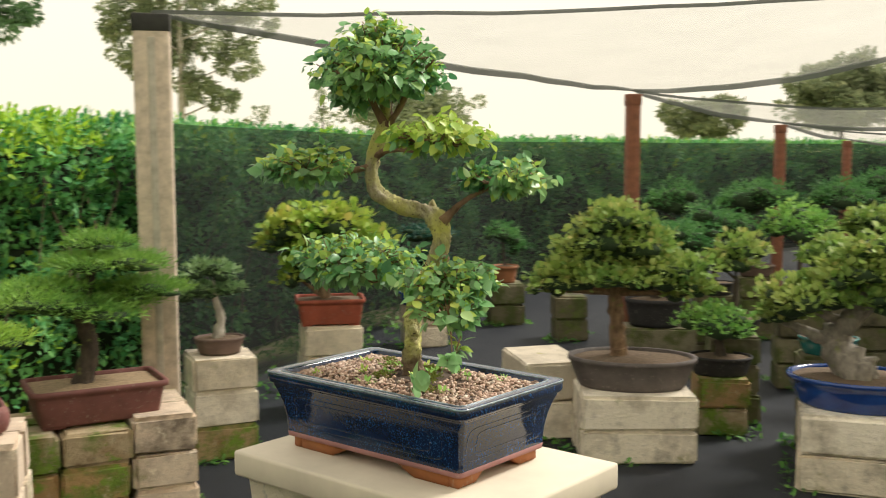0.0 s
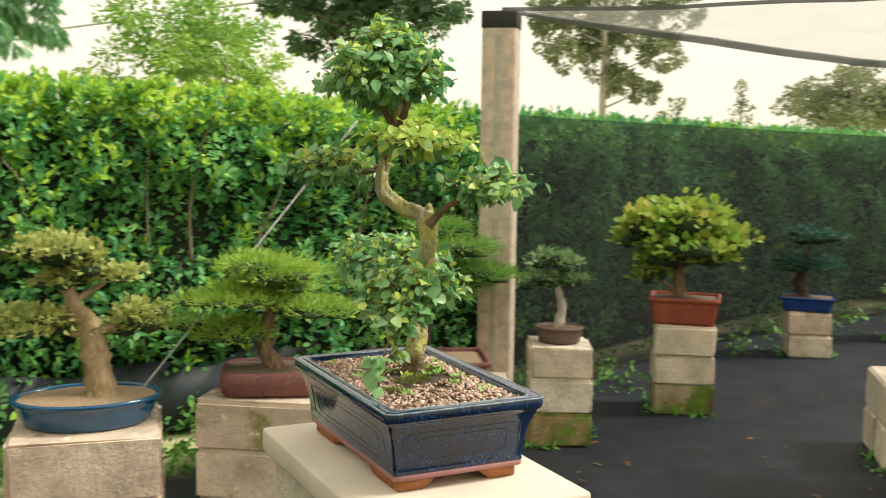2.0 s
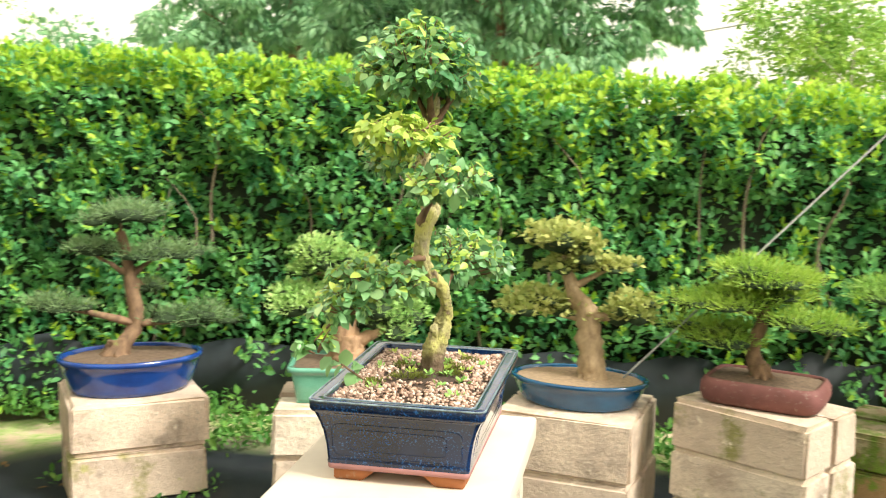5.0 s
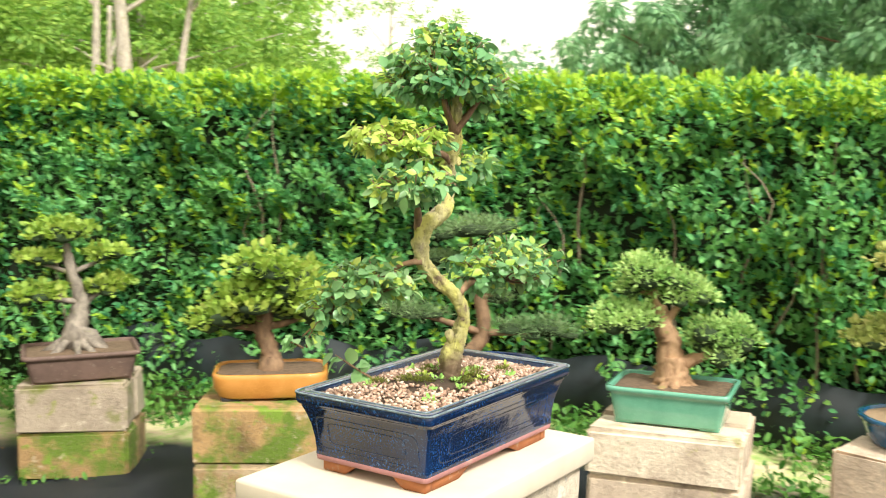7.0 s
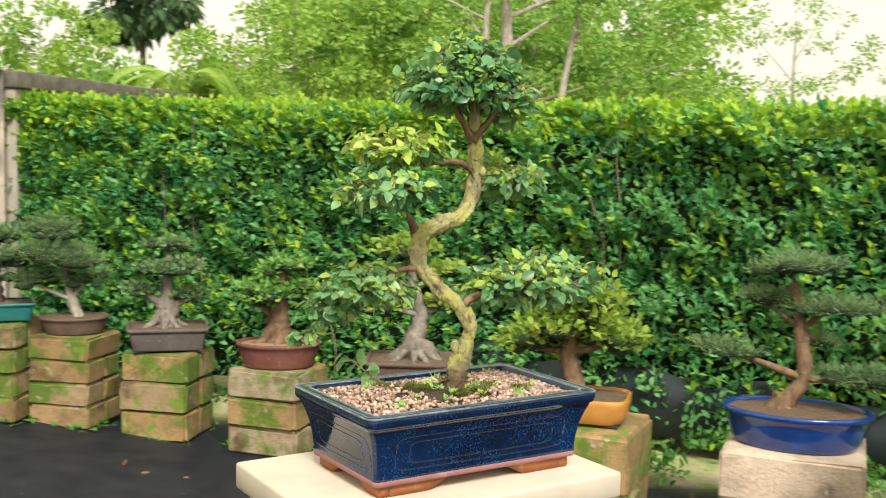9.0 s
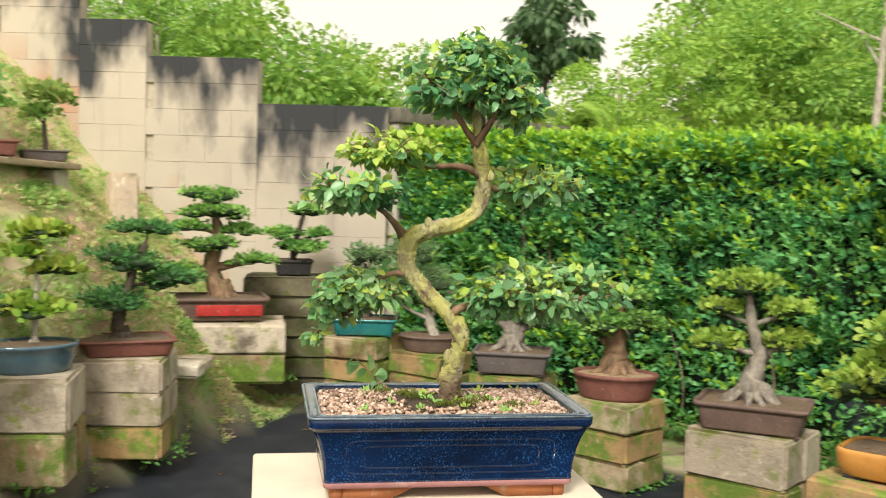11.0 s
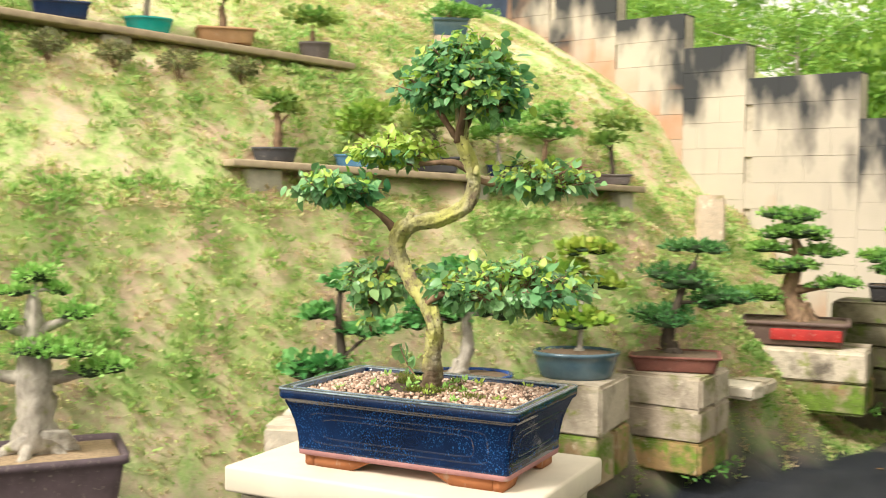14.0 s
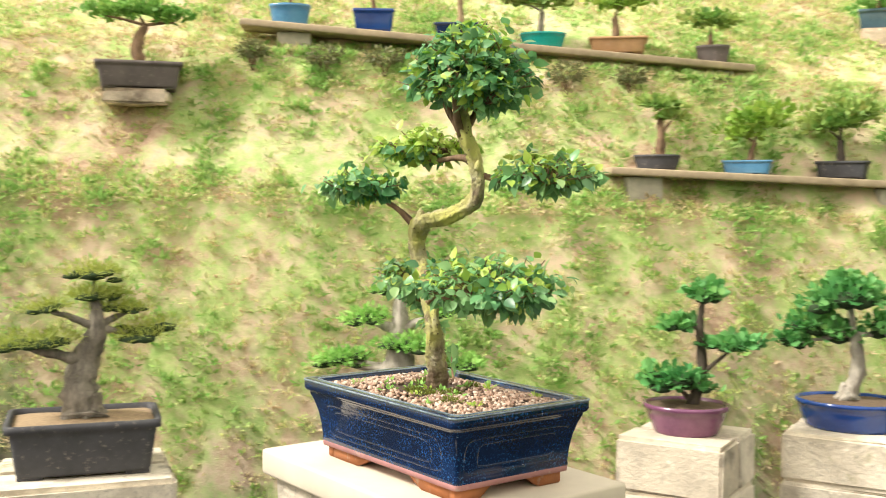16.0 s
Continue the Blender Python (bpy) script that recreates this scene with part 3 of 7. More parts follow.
def edge_of_yard(x, y):
    """Above nought in the weedy strip under the hedge."""
    return y - (hedge_line(max(x, -7.0))[0] - (0.7 if x < 1.6 else 0.34)) if x > -7.4 else x * -1 - 7.2


def stuff(name, me, material, label, category, parent=None):
    ob = mesh_from(name, me, material, parent, "" if parent else label, smooth=False)
    if parent is None:
        tagged(ob, label, category, kind="stuff")
    else:
        ob["kind"] = "stuff"
    return ob


def build_hedge():
    rng = np.random.default_rng(3)
    root = thing("hedge", Matrix(), "tall clipped green hedge round the yard, dense glossy leaves", "hedge", kind="structure")
    bm = bmesh.new()
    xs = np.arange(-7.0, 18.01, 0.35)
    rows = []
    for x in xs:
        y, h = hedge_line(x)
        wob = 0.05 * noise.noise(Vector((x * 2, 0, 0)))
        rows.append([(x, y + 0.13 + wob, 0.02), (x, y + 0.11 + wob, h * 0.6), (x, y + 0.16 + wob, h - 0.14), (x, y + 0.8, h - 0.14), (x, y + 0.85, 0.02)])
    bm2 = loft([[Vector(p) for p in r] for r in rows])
    # solid filler behind the leaves, coloured as dark as the hedge's shaded depth
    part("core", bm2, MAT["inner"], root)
    bm.free()
    # leaves on the front and the top
    n = 120000
    x = -7.05 + 25 * rng.random(n) ** 1.9
    y0 = np.array([hedge_line(v)[0] for v in x])
    h = np.array([hedge_line(v)[1] for v in x])
    top = rng.random(n) > 0.74
    z = np.where(top, h - 0.04 - 0.16 * rng.random(n), 0.06 + (h - 0.06) * rng.random(n) ** 0.8)
    lump = np.array([noise.noise(Vector((a * 2.3, c * 2.3, 1))) + 0.7 * noise.noise(Vector((a * 6, c * 6, 2))) for a, c in zip(x, z)])
    y = np.where(top, y0 + 0.85 * rng.random(n), np.minimum(y0 + 0.07 - 0.26 * lump + 0.06 * rng.normal(size=n), y0 + 0.1))
    z = z + np.where(top, 0.1 * lump, 0)
    kept = top | (lump > -0.35) | (rng.random(n) < 0.55)
    x, y, z, h, top, n = x[kept], y[kept], z[kept], h[kept], top[kept], int(kept.sum())
    P = [np.c_[x, y, z]]
    W = [unit(rng, n) + np.where(top, 1, 0)[:, None] * np.array([0, -0.3, 1.0]) + np.where(top, 0, 1)[:, None] * np.array([0, -0.7, 0.2])]
    U = [unit(rng, n) * 0.7 + np.array([0, -0.6, 0.8])]
    S = [0.05 * (0.6 + 0.75 * rng.random(n))]
    bright = [(rng.random(n) < np.where(z > h - 0.15, 0.75, 0.05) * np.where(x < 2.6, 1, 0.1))]
    # young shoots that stand out of the clipped face, pairs of leaves along each
    m, per = 11000, 9
    sx = -7.05 + 25 * rng.random(m) ** 1.9
    sh = np.array([hedge_line(v)[1] for v in sx])
    crest = rng.random(m) < 0.42
    sz = np.where(crest, sh - 0.1 + 0.07 * rng.random(m), 0.2 + (sh - 0.3) * rng.random(m) ** 0.7)
    sl = np.array([noise.noise(Vector((a * 2.3, c * 2.3, 1))) + 0.7 * noise.noise(Vector((a * 6, c * 6, 2))) for a, c in zip(sx, sz)])
    sy = np.array([hedge_line(v)[0] for v in sx]) + np.where(crest, 0.8 * rng.random(m) ** 1.5, 0.03 - 0.26 * sl)
    aim = unit(rng, m) * 0.45 + np.where(crest, 1, 0)[:, None] * np.array([0, -0.2, 1.0]) + np.where(crest, 0, 1)[:, None] * np.array([0, -0.65, 0.75])
    aim /= np.linalg.norm(aim, axis=1, keepdims=True)
    long = np.where(crest, 0.09, 0.13) * (0.6 + 0.8 * rng.random(m))
    young = rng.random(m) < np.where(crest, 0.95, 0.25 + 0.4 * (sz > 0.75 * sh))
    young &= (sx < 2.6) | (rng.random(m) < 0.1)
    for k in range(per):
        t = 0.25 + 0.75 * k / (per - 1)
        side = np.cross(aim, unit(rng, m))
        P.append(np.c_[sx, sy, sz] + aim * (long * t)[:, None])
        W.append(side * (1.1 - 0.6 * t) + aim * (0.5 + 0.4 * t))
        U.append(aim * 0.7 + unit(rng, m) * 0.4 + np.array([0, -0.2, 0.5]))
        S.append(0.056 * (1.15 - 0.45 * t) * (0.7 + 0.5 * rng.random(m)))
        bright.append(young & (rng.random(m) < 0.25 + 0.75 * t))
    P, W, U, S, bright = (np.concatenate(q) for q in (P, W, U, S, bright))
    for name, pick, mat in (("leaf_mass", ~bright, "hedge"), ("young_leaf_mass", bright, "hedgetop")):
        me = leaf_mesh(name, P[pick], W[pick], U[pick], S[pick], "oval")
        stuff(name, me, MAT[mat], "", "", root)
    # bare stems that show through
    me_all = bmesh.new()
    for k in range(40):
        xx = rng.uniform(-6.9, 6)
        yy, hh = hedge_line(xx)
        z0 = rng.uniform(0.0, hh * 0.5)
        thick = rng.uniform(0.005, 0.011)
        yy += 0.035
        b = limb([(xx, yy + 0.0, z0, thick), (xx + rng.normal() * 0.05, yy - 0.02, z0 + 0.3, thick * 0.85), (xx + rng.normal() * 0.1, yy - 0.06, z0 + 0.65, thick * 0.5), (xx + rng.normal() * 0.14, yy - 0.06, z0 + 0.9, thick * 0.2)], 5, 0.1, k, 3)
        tmp = bpy.data.meshes.new("t")
        b.to_mesh(tmp)
        b.free()
        me_all.from_mesh(tmp)
        bpy.data.meshes.remove(tmp)
    s = part("stems", me_all, MAT["twig"], root)
    s["kind"] = "stuff"


build_ground()
build_hedge()


def build_edging():
    """Low black plastic sheet at the hedge's foot."""
    bm = bmesh.new()
    rows = []
    for x in np.arange(-4.6, 1.6, 0.12):
        y = hedge_line(x)[0] - 0.02 + 0.05 * noise.noise(Vector((x * 5, 2, 3)))
        h = 0.36 + 0.14 * noise.noise(Vector((x * 3, 1, 1)))
        rows.append([Vector((x, y, 0.0)), Vector((x, y + 0.02, h)), Vector((x, y + 0.035, h)), Vector((x, y + 0.03, 0.0))])
    tagged(mesh_object("plastic_sheet", loft(rows), MAT["sheet"]), "crumpled black plastic sheet along the foot of the hedge", "sheet", kind="structure")


build_edging()


# ---- concrete wall ----
def block_mesh(w, d, h, bevel, seed=0, rough=0.0):
    bm = box(bmesh.new(), (-w / 2, -d / 2, 0), (w / 2, d / 2, h))
    rnd = random.Random(seed)
    bmesh.ops.bevel(bm, geom=list(bm.edges), offset=bevel, segments=1, affect="EDGES")
    for v in bm.verts:
        v.co += Vector([rnd.uniform(-1, 1) * rough for _ in range(3)])
    me = bpy.data.meshes.new("block")
    bm.to_mesh(me)
    bm.free()
    return me


WALL_A, WALL_B = Vector((-7.0, 0.75, 0)), Vector((-8.0, -4.15, 0))


def build_wall():
    along = (WALL_B - WALL_A).normalized()
    turn = math.atan2(along.y, along.x)
    root = thing("wall_yard", Matrix(), "weathered concrete block wall stepping up the bank, grimy along the top", "wall", kind="structure")
    tops = ((0.0, 2.12), (1.0, 2.46), (1.86, 2.73), (2.38, 3.01), (3.0, 3.28), (3.66, 3.53), (4.38, 3.78), (5.2, 3.78))
    W, H = 0.4, 0.2
    shapes = [block_mesh(W - 0.002, 0.18, H - 0.002, 0.001, s, 0.0004) for s in range(4)]
    core = bmesh.new()
    for (s0, z), (s1, _) in zip(tops, tops[1:]):
        box(core, (s0, -0.07, -0.2), (s1, 0.07, z - 0.015))
    bmesh.ops.transform(core, matrix=Matrix.Translation(WALL_A) @ Matrix.Rotation(turn, 4, "Z"), verts=core.verts)
    part("mortar", core, MAT["mortar"], root, smooth=False)
    rnd = random.Random(5)
    for (s0, ztop), (s1, _) in zip(tops, tops[1:]):
        rows = int(round(ztop / H))
        for r in range(rows):
            z = ztop - (r + 1) * H
            off = 0.5 * W * (int(round(z / H)) % 2)
            k = 0
            s = s0 - off
            while s < s1 - 0.05:
                a, b = max(s, s0), min(s + W, s1)
                s += W
                if b - a < 0.08:
                    continue
                mid = WALL_A + along * ((a + b) / 2)
                g = hill(mid.x, mid.y)
                if z + H < g - 0.1:
                    continue
                key = "wall_block"
                me = shapes[rnd.randrange(4)]
                name = "block"
                if (key, me.name) not in WALL_MESH:
                    m2 = me.copy()
                    m2.materials.append(MAT[key])
                    WALL_MESH[(key, me.name)] = m2
                ob = new(name, WALL_MESH[(key, me.name)])
                ob.parent = root
                ob.color = (ztop / 5, g / 5, 0, 1)
                ob.matrix_world = Matrix.Translation(mid + Vector((0, 0, z))) @ Matrix.Rotation(turn, 4, "Z") @ Matrix.Diagonal(((b - a) / W, 1, 1, 1))
    # lower run behind the hedge
    run = thing("wall_behind_hedge", Matrix(), "low grey concrete wall with a dark mossy coping", "wall", kind="structure")
    end = Vector((-9.4, 3.2, 0))
    d = end - WALL_A
    bm = box(bmesh.new(), (0, -0.09, 0), (d.length, 0.09, 2.0), 0.01)
    m = Matrix.Translation(WALL_A) @ Matrix.Rotation(math.atan2(d.y, d.x), 4, "Z")
    bmesh.ops.transform(bm, matrix=m, verts=bm.verts)
    part("body", bm, MAT["wall_grey"], run)
    bm = box(bmesh.new(), (-0.02, -0.12, 2.0), (d.length, 0.12, 2.12), 0.012)
    bmesh.ops.transform(bm, matrix=m, verts=bm.verts)
    part("coping", bm, MAT["coping"], run)


WALL_MESH = {}


# ---- pots and bonsai ----
def ring_at(shape, w, d, z, n=32):
    """Outline of a pot at one height."""
    out = []
    for k in range(n):
        a = 2 * math.pi * (k + 0.5) / n
        c, s = math.cos(a), math.sin(a)
        e = {"oval": 1.0, "round": 1.0, "drum": 0.34, "soft": 0.36, "rect": 0.14, "panel": 0.14}[shape]
        out.append(Vector((math.copysign(abs(c) ** e, c) * w / 2, math.copysign(abs(s) ** e, s) * d / 2, z)))
    return out


PROFILE = {
    "oval": ((0.80, 0.0), (0.84, 0.12), (0.93, 0.6), (0.97, 0.84), (1.0, 0.86), (1.0, 1.0), (0.94, 1.0), (0.92, 0.86)),
    "round": ((0.72, 0.0), (0.76, 0.1), (0.9, 0.6), (0.94, 0.82), (1.0, 0.84), (1.0, 1.0), (0.93, 1.0), (0.9, 0.86)),
    "rect": ((0.84, 0.06), (0.86, 0.12), (0.93, 0.76), (0.94, 0.84), (1.0, 0.86), (1.0, 1.0), (0.93, 1.0), (0.92, 0.86)),
    "panel": ((0.84, 0.06), (0.86, 0.12), (0.93, 0.76), (0.94, 0.84), (1.0, 0.86), (1.0, 1.0), (0.93, 1.0), (0.92, 0.86)),
    "soft": ((0.86, 0.1), (0.9, 0.16), (0.99, 0.5), (1.0, 0.8), (1.0, 0.95), (0.97, 1.0), (0.92, 1.0), (0.91, 0.86)),
    "drum": ((0.84, 0.04), (0.95, 0.16), (1.0, 0.45), (0.99, 0.8), (0.94, 0.97), (0.92, 1.0), (0.88, 0.99), (0.87, 0.88)),
}


def pot_parts(root, shape, w, d, h, mat, soil="soil"):
    pot = part("pot", loft([ring_at(shape, w * f, d * f, h * z) for f, z in PROFILE[shape]], True, False), MAT[mat], root)
    bm = bmesh.new()
    rings = [[Vector((p.x * f, p.y * f, h * (0.9 + 0.1 * (1 - f * f)) + 0.004 * noise.noise(p * 40))) for p in ring_at(shape, w * 0.915, d * 0.915, 0)] for f in (1, 0.75, 0.5, 0.25, 0.05)]
    bm.free()
    part("soil", loft(rings, False, True), MAT[soil], root)
    if shape in ("rect", "soft", "panel"):
        for sx in (-1, 1):
            bm = box(bmesh.new(), (sx * w * 0.34 - w * 0.08, -d * 0.4, 0), (sx * w * 0.34 + w * 0.08, d * 0.4, h * 0.12), 0.003)
            part("foot", bm, MAT["clay_dark" if shape == "soft" else mat], root)
    if shape == "panel":
        bm = box(bmesh.new(), (-w * 0.2, -d * 0.5 * 0.915 - 0.012, h * 0.28), (w * 0.42, -d * 0.5 * 0.86, h * 0.72), 0.004)
        part("panel", bm, MAT["red_panel"], root, "painted red panel")


LEAVES = {  # shape, size, leaves per square metre of pad
    "pine": ("needle", 0.036, 13000), "pinelight": ("needle", 0.036, 13000), "dark": ("oval", 0.028, 4600), "grey": ("needle", 0.034, 10000),
    "bluedark": ("oval", 0.028, 4600), "yellow": ("round", 0.045, 2200), "yellowgreen": ("round", 0.032, 3600), "green": ("round", 0.026, 4400),
    "mixed": ("round", 0.034, 3400), "dull": ("oval", 0.028, 4600), "olive": ("round", 0.024, 8000), "olive2": ("needle", 0.03, 12000),
    "bluegreen": ("oval", 0.021, 16000), "bluegreen2": ("round", 0.034, 3400), "lightgreen": ("oval", 0.024, 8000),
}
COUNT = [0]


def bonsai(label, at, face, pot, trunk, pads, leaf, bark, soil="soil", group=""):
    """A potted tree. pot: shape, width, depth, height, glaze; trunk: (across, up, radius) points; pads: (across, up, half width, half height)."""
    COUNT[0] += 1
    seed = COUNT[0]
    rng, rnd = np.random.default_rng(seed), random.Random(seed)
    root = thing("bonsai", Matrix.Translation(at) @ Matrix.Rotation(radians(face), 4, "Z"), label, "bonsai", group)
    shape, w, d, h, glaze = pot
    pot_parts(root, shape, w, d, h, glaze, soil)
    x0, z0, r0 = trunk[0]
    base = h * 0.93
    if len(trunk) > 1 and r0 > 1.3 * trunk[1][2]:
        trunk = [(x0, z0, trunk[1][2] * 1.2)] + list(trunk[1:])
    line = [(x0, 0, base - 0.02, r0 * 1.1)] + [(x, 0.25 * rnd.uniform(-1, 1) * r * 2, max(z, base + 0.005), r) for x, z, r in trunk]
    line = [p for i, p in enumerate(line) if i == 0 or p[2] > line[i - 1][2] - 0.02]
    if len(line) < 3:
        line.append((line[-1][0] + 0.01, 0.0, line[-1][2] + 0.08, line[-1][3] * 0.6))
    part("trunk", limb(line, 12, 0.22, seed), MAT[bark], root)
    # root flare
    spread = r0
    rb = line[1][3]
    for k in range(7):
        a = k * 0.9 + rnd.uniform(-0.3, 0.3)
        rr = spread * rnd.uniform(0.8, 1.2)
        b = limb([(x0 + math.cos(a) * rb * 0.3, math.sin(a) * rb * 0.3, base + spread * rnd.uniform(0.7, 1.1), rb * 0.5), (x0 + math.cos(a) * rr * 0.5, math.sin(a) * rr * 0.5, base + spread * 0.26, rb * 0.36), (x0 + math.cos(a) * rr, math.sin(a) * rr, base - 0.008, rb * 0.2)], 6, 0.25, seed + k, 4)
        part("root", b, MAT[bark], root)
    shape_l, size, dens = LEAVES[leaf]
    for i, (px, pz, rx, rz) in enumerate(pads):
        ry = rx * rnd.uniform(0.75, 0.95)
        rz = 0.8 * rz if "pine" in leaf else max(rz, 0.3 * rx)
        py = rnd.uniform(-0.3, 0.3) * rx if len(pads) > 2 else 0.0
        # branch from the trunk to the pad
        near = min(line[1:], key=lambda q: (q[0] - px) ** 2 + 1.6 * (q[2] - (pz - rz * 0.8)) ** 2)
        mid = ((near[0] + px) / 2, py * 0.4, (near[2] + pz - rz * 0.5) / 2 + 0.01, near[3] * 0.4)
        part("branch", limb([(near[0], near[1], near[2], near[3] * 0.55), mid, (px, py, pz - rz * 0.25, max(near[3] * 0.2, 0.002))], 7, 0.18, seed + i, 4), MAT[bark], root)
        # foliage: cushions of leaves over solid cores whose dark colour stands for shade
        cushions = 1 if rx < 0.05 else 3 + int(min(8, rx / 0.035))
        spots = [(px, py, pz, 0.74)] + [(px + 0.62 * rx * math.cos(k * 2.4 + i) * rnd.uniform(0.4, 1.1) * 1.15, py + 0.62 * ry * math.sin(k * 2.4 + i) * rnd.uniform(0.4, 1.1), pz + rz * rnd.uniform(-0.5, 0.35), rnd.uniform(0.34, 0.62)) for k in range(cushions)]
        n = int(dens * 3.4 * (rx * ry + 0.5 * rx * rz)) + 60
        share = np.array([s[3] ** 2 for s in spots])
        which = rng.choice(len(spots), n, p=share / share.sum())
        centre, scale = np.array([s[:3] for s in spots])[which], np.array([s[3] for s in spots])[which]
        d = unit(rng, n)
        d[:, 2] = np.where(d[:, 2] < -0.15, -d[:, 2] * rng.random(n), d[:, 2])
        lump = np.array([noise.noise(Vector((float(q[0]) * 3 + px * 40, float(q[1]) * 3, float(q[2]) * 3 + i))) for q in d])
        r = scale * (0.76 + 0.42 * rng.random(n) ** 2 + 0.34 * lump)
        pts = centre + d * r[:, None] * np.array([rx, ry, rz * 1.22])
        out = d * 0.9 + unit(rng, n) * 0.6 + np.array([0, 0, 0.35])
        ups = unit(rng, n) * 0.6 + d * 0.5 + np.array([0, 0, 0.8])
        me = leaf_mesh("foliage", pts, out, ups, size * (0.7 + 0.6 * rng.random(n)), shape_l)
        mesh_from("foliage", me, MAT[leaf], root, smooth=False)
        if group == "bonsai on the bank":
            continue
        # added blobs, painted dark like the shaded inside of the pad
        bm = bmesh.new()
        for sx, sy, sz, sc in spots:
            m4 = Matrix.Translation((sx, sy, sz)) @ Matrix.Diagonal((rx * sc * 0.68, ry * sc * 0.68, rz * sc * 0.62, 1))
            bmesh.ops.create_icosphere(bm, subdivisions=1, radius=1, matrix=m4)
        part("inner_foliage", bm, MAT["pad_shade"], root)
    return root


def bonsai_free(label, at, half, tall):
    """A little shrub rooted in the ground."""
    COUNT[0] += 1
    rng = np.random.default_rng(COUNT[0])
    root = thing("shrub", Matrix.Translation(at), label, "shrub", "shrubs on the bank")
    for k in range(4):
        a = k * 1.7 + 0.4
        part("stem", limb([(0, 0, -0.02, 0.006), (math.cos(a) * half * 0.3, math.sin(a) * half * 0.3, tall * 0.5, 0.004), (math.cos(a) * half * 0.7, math.sin(a) * half * 0.7, tall * 0.95, 0.002)], 5, 0.1, k, 3), MAT["bark_brown"], root)
    n = 420
    pts, d = clump_points(rng, (0, 0, tall * 0.75), (half, half, tall * 0.5), n, 0.4, 0.5)
    me = leaf_mesh("foliage", pts, d + unit(rng, n) * 0.8, unit(rng, n) + np.array([0, 0, 0.8]), 0.02 * (0.6 + 0.8 * rng.random(n)), "oval")
    mesh_from("foliage", me, MAT["seedling"], root, smooth=False)


# ---- pillars of blocks ----
BW, BD, BH = 0.39, 0.19, 0.155
BLOCKS = {}
FEET = []


def block_shape(kind, w, d, h, seed):
    key = (kind, round(w, 3), round(d, 3), round(h, 3), seed % 3)
    if key not in BLOCKS:
        bm = box(bmesh.new(), (-w / 2, -d / 2, 0), (w / 2, d / 2, h))
        bmesh.ops.bevel(bm, geom=list(bm.edges), offset=0.013, segments=2, affect="EDGES")
        rnd = random.Random(seed)
        for v in bm.verts:
            v.co += Vector([rnd.uniform(-1, 1) * 0.0062 for _ in range(3)])
        me = bpy.data.meshes.new("block")
        bm.to_mesh(me)
        bm.free()
        me.materials.append(MAT[kind])
        BLOCKS[key] = me
    return BLOCKS[key]


def pillar(at, face, top, kind="block", w=BW, d=BW, courses=0, label="", base=None, kinds=()):
    """A dry-stacked pillar of concrete blocks, up to the height top."""
    rnd = random.Random(int(at[0] * 1000) + int(at[1] * 77))
    z0 = hill(at[0], at[1]) if base is None else base
    FEET.append((at[0], at[1], z0, face, w, d))
    n = courses or max(1, round((top - z0) / (BH if kind in ("block_mossy", "block_dark") else 0.2)))
    h = (top - z0) / n
    root = thing("block_pillar", Matrix.Translation((at[0], at[1], z0)) @ Matrix.Rotation(radians(face), 4, "Z"), label or "stack of weathered pale concrete blocks", "pillar", "pillars round the yard")
    for c in range(n):
        k = kinds[c] if c < len(kinds) else kind
        pieces = [((0, -d / 4), (w, d / 2)), ((0, d / 4), (w, d / 2))] if d > 0.3 and (c % 2 == 0 or rnd.random() < 0.6) else [((0, 0), (w, d))]
        for (ox, oy), (pw, pd) in pieces:
            ob = new("block", block_shape(k, pw - 0.004, pd - 0.004, h - 0.003, rnd.randrange(9)))
            ob.parent = root
            ob.matrix_local = pose(ox + rnd.uniform(-1, 1) * 0.006, oy + rnd.uniform(-1, 1) * 0.006, c * h, 0, 0, rnd.uniform(-1, 1) * 1.5)
    return root


# ---- the bonsai on the pedestal ----
LIFT = Matrix.Translation((0, 0, 0.22))
SLAB = (-0.129, -0.207, 0.119, 0.169, 0.978, 1.009)


def build_pedestal():
    x0, y0, x1, y1, z0, z1 = SLAB
    root = thing("pedestal", LIFT, "rough pale concrete block pedestal with a smooth cast slab on top", "pedestal")
    bm = box(bmesh.new(), (x0, y0, z0), (x1, y1, z1), 0.004)
    part("slab", bm, MAT["slab"], root, "smooth sand-coloured cast slab")
    cx, cy = (x0 + x1) / 2, (y0 + y1) / 2
    w, d, n = (x1 - x0) - 0.024, (y1 - y0) - 0.024, 7
    h = (z0 + 0.22) / n
    for c in range(n):
        halves = ((-d / 4, d / 2), (d / 4, d / 2)) if c % 2 else ((0, d),)
        for oy, dd in halves:
            bm = box(bmesh.new(), (-w / 2, -dd / 2 + 0.002, 0), (w / 2, dd / 2 - 0.002, h - 0.003))
            bmesh.ops.subdivide_edges(bm, edges=bm.edges, cuts=7, use_grid_fill=True)
            for v in bm.verts:
                q = v.co + Vector((0, oy, c))
                v.co += v.normal * (0.005 * noise.noise(q * 28) + 0.004 * noise.noise(q * 80) - 0.002)
            ob = part("block", bm, MAT["rubble"], root, smooth=False)
            ob.location = (cx, cy + oy, c * h - 0.22)


def rounded_rect(w, d, z, r, n=6):
    out = []
    for sx, sy, a0 in ((1, 1, 0), (-1, 1, 90), (-1, -1, 180), (1, -1, 270)):
        for k in range(n):
            a = radians(a0 + 90 * k / (n - 1))
            out.append(Vector((sx * (w / 2 - r) + r * math.cos(a), sy * (d / 2 - r) + r * math.sin(a), z)))
    return out


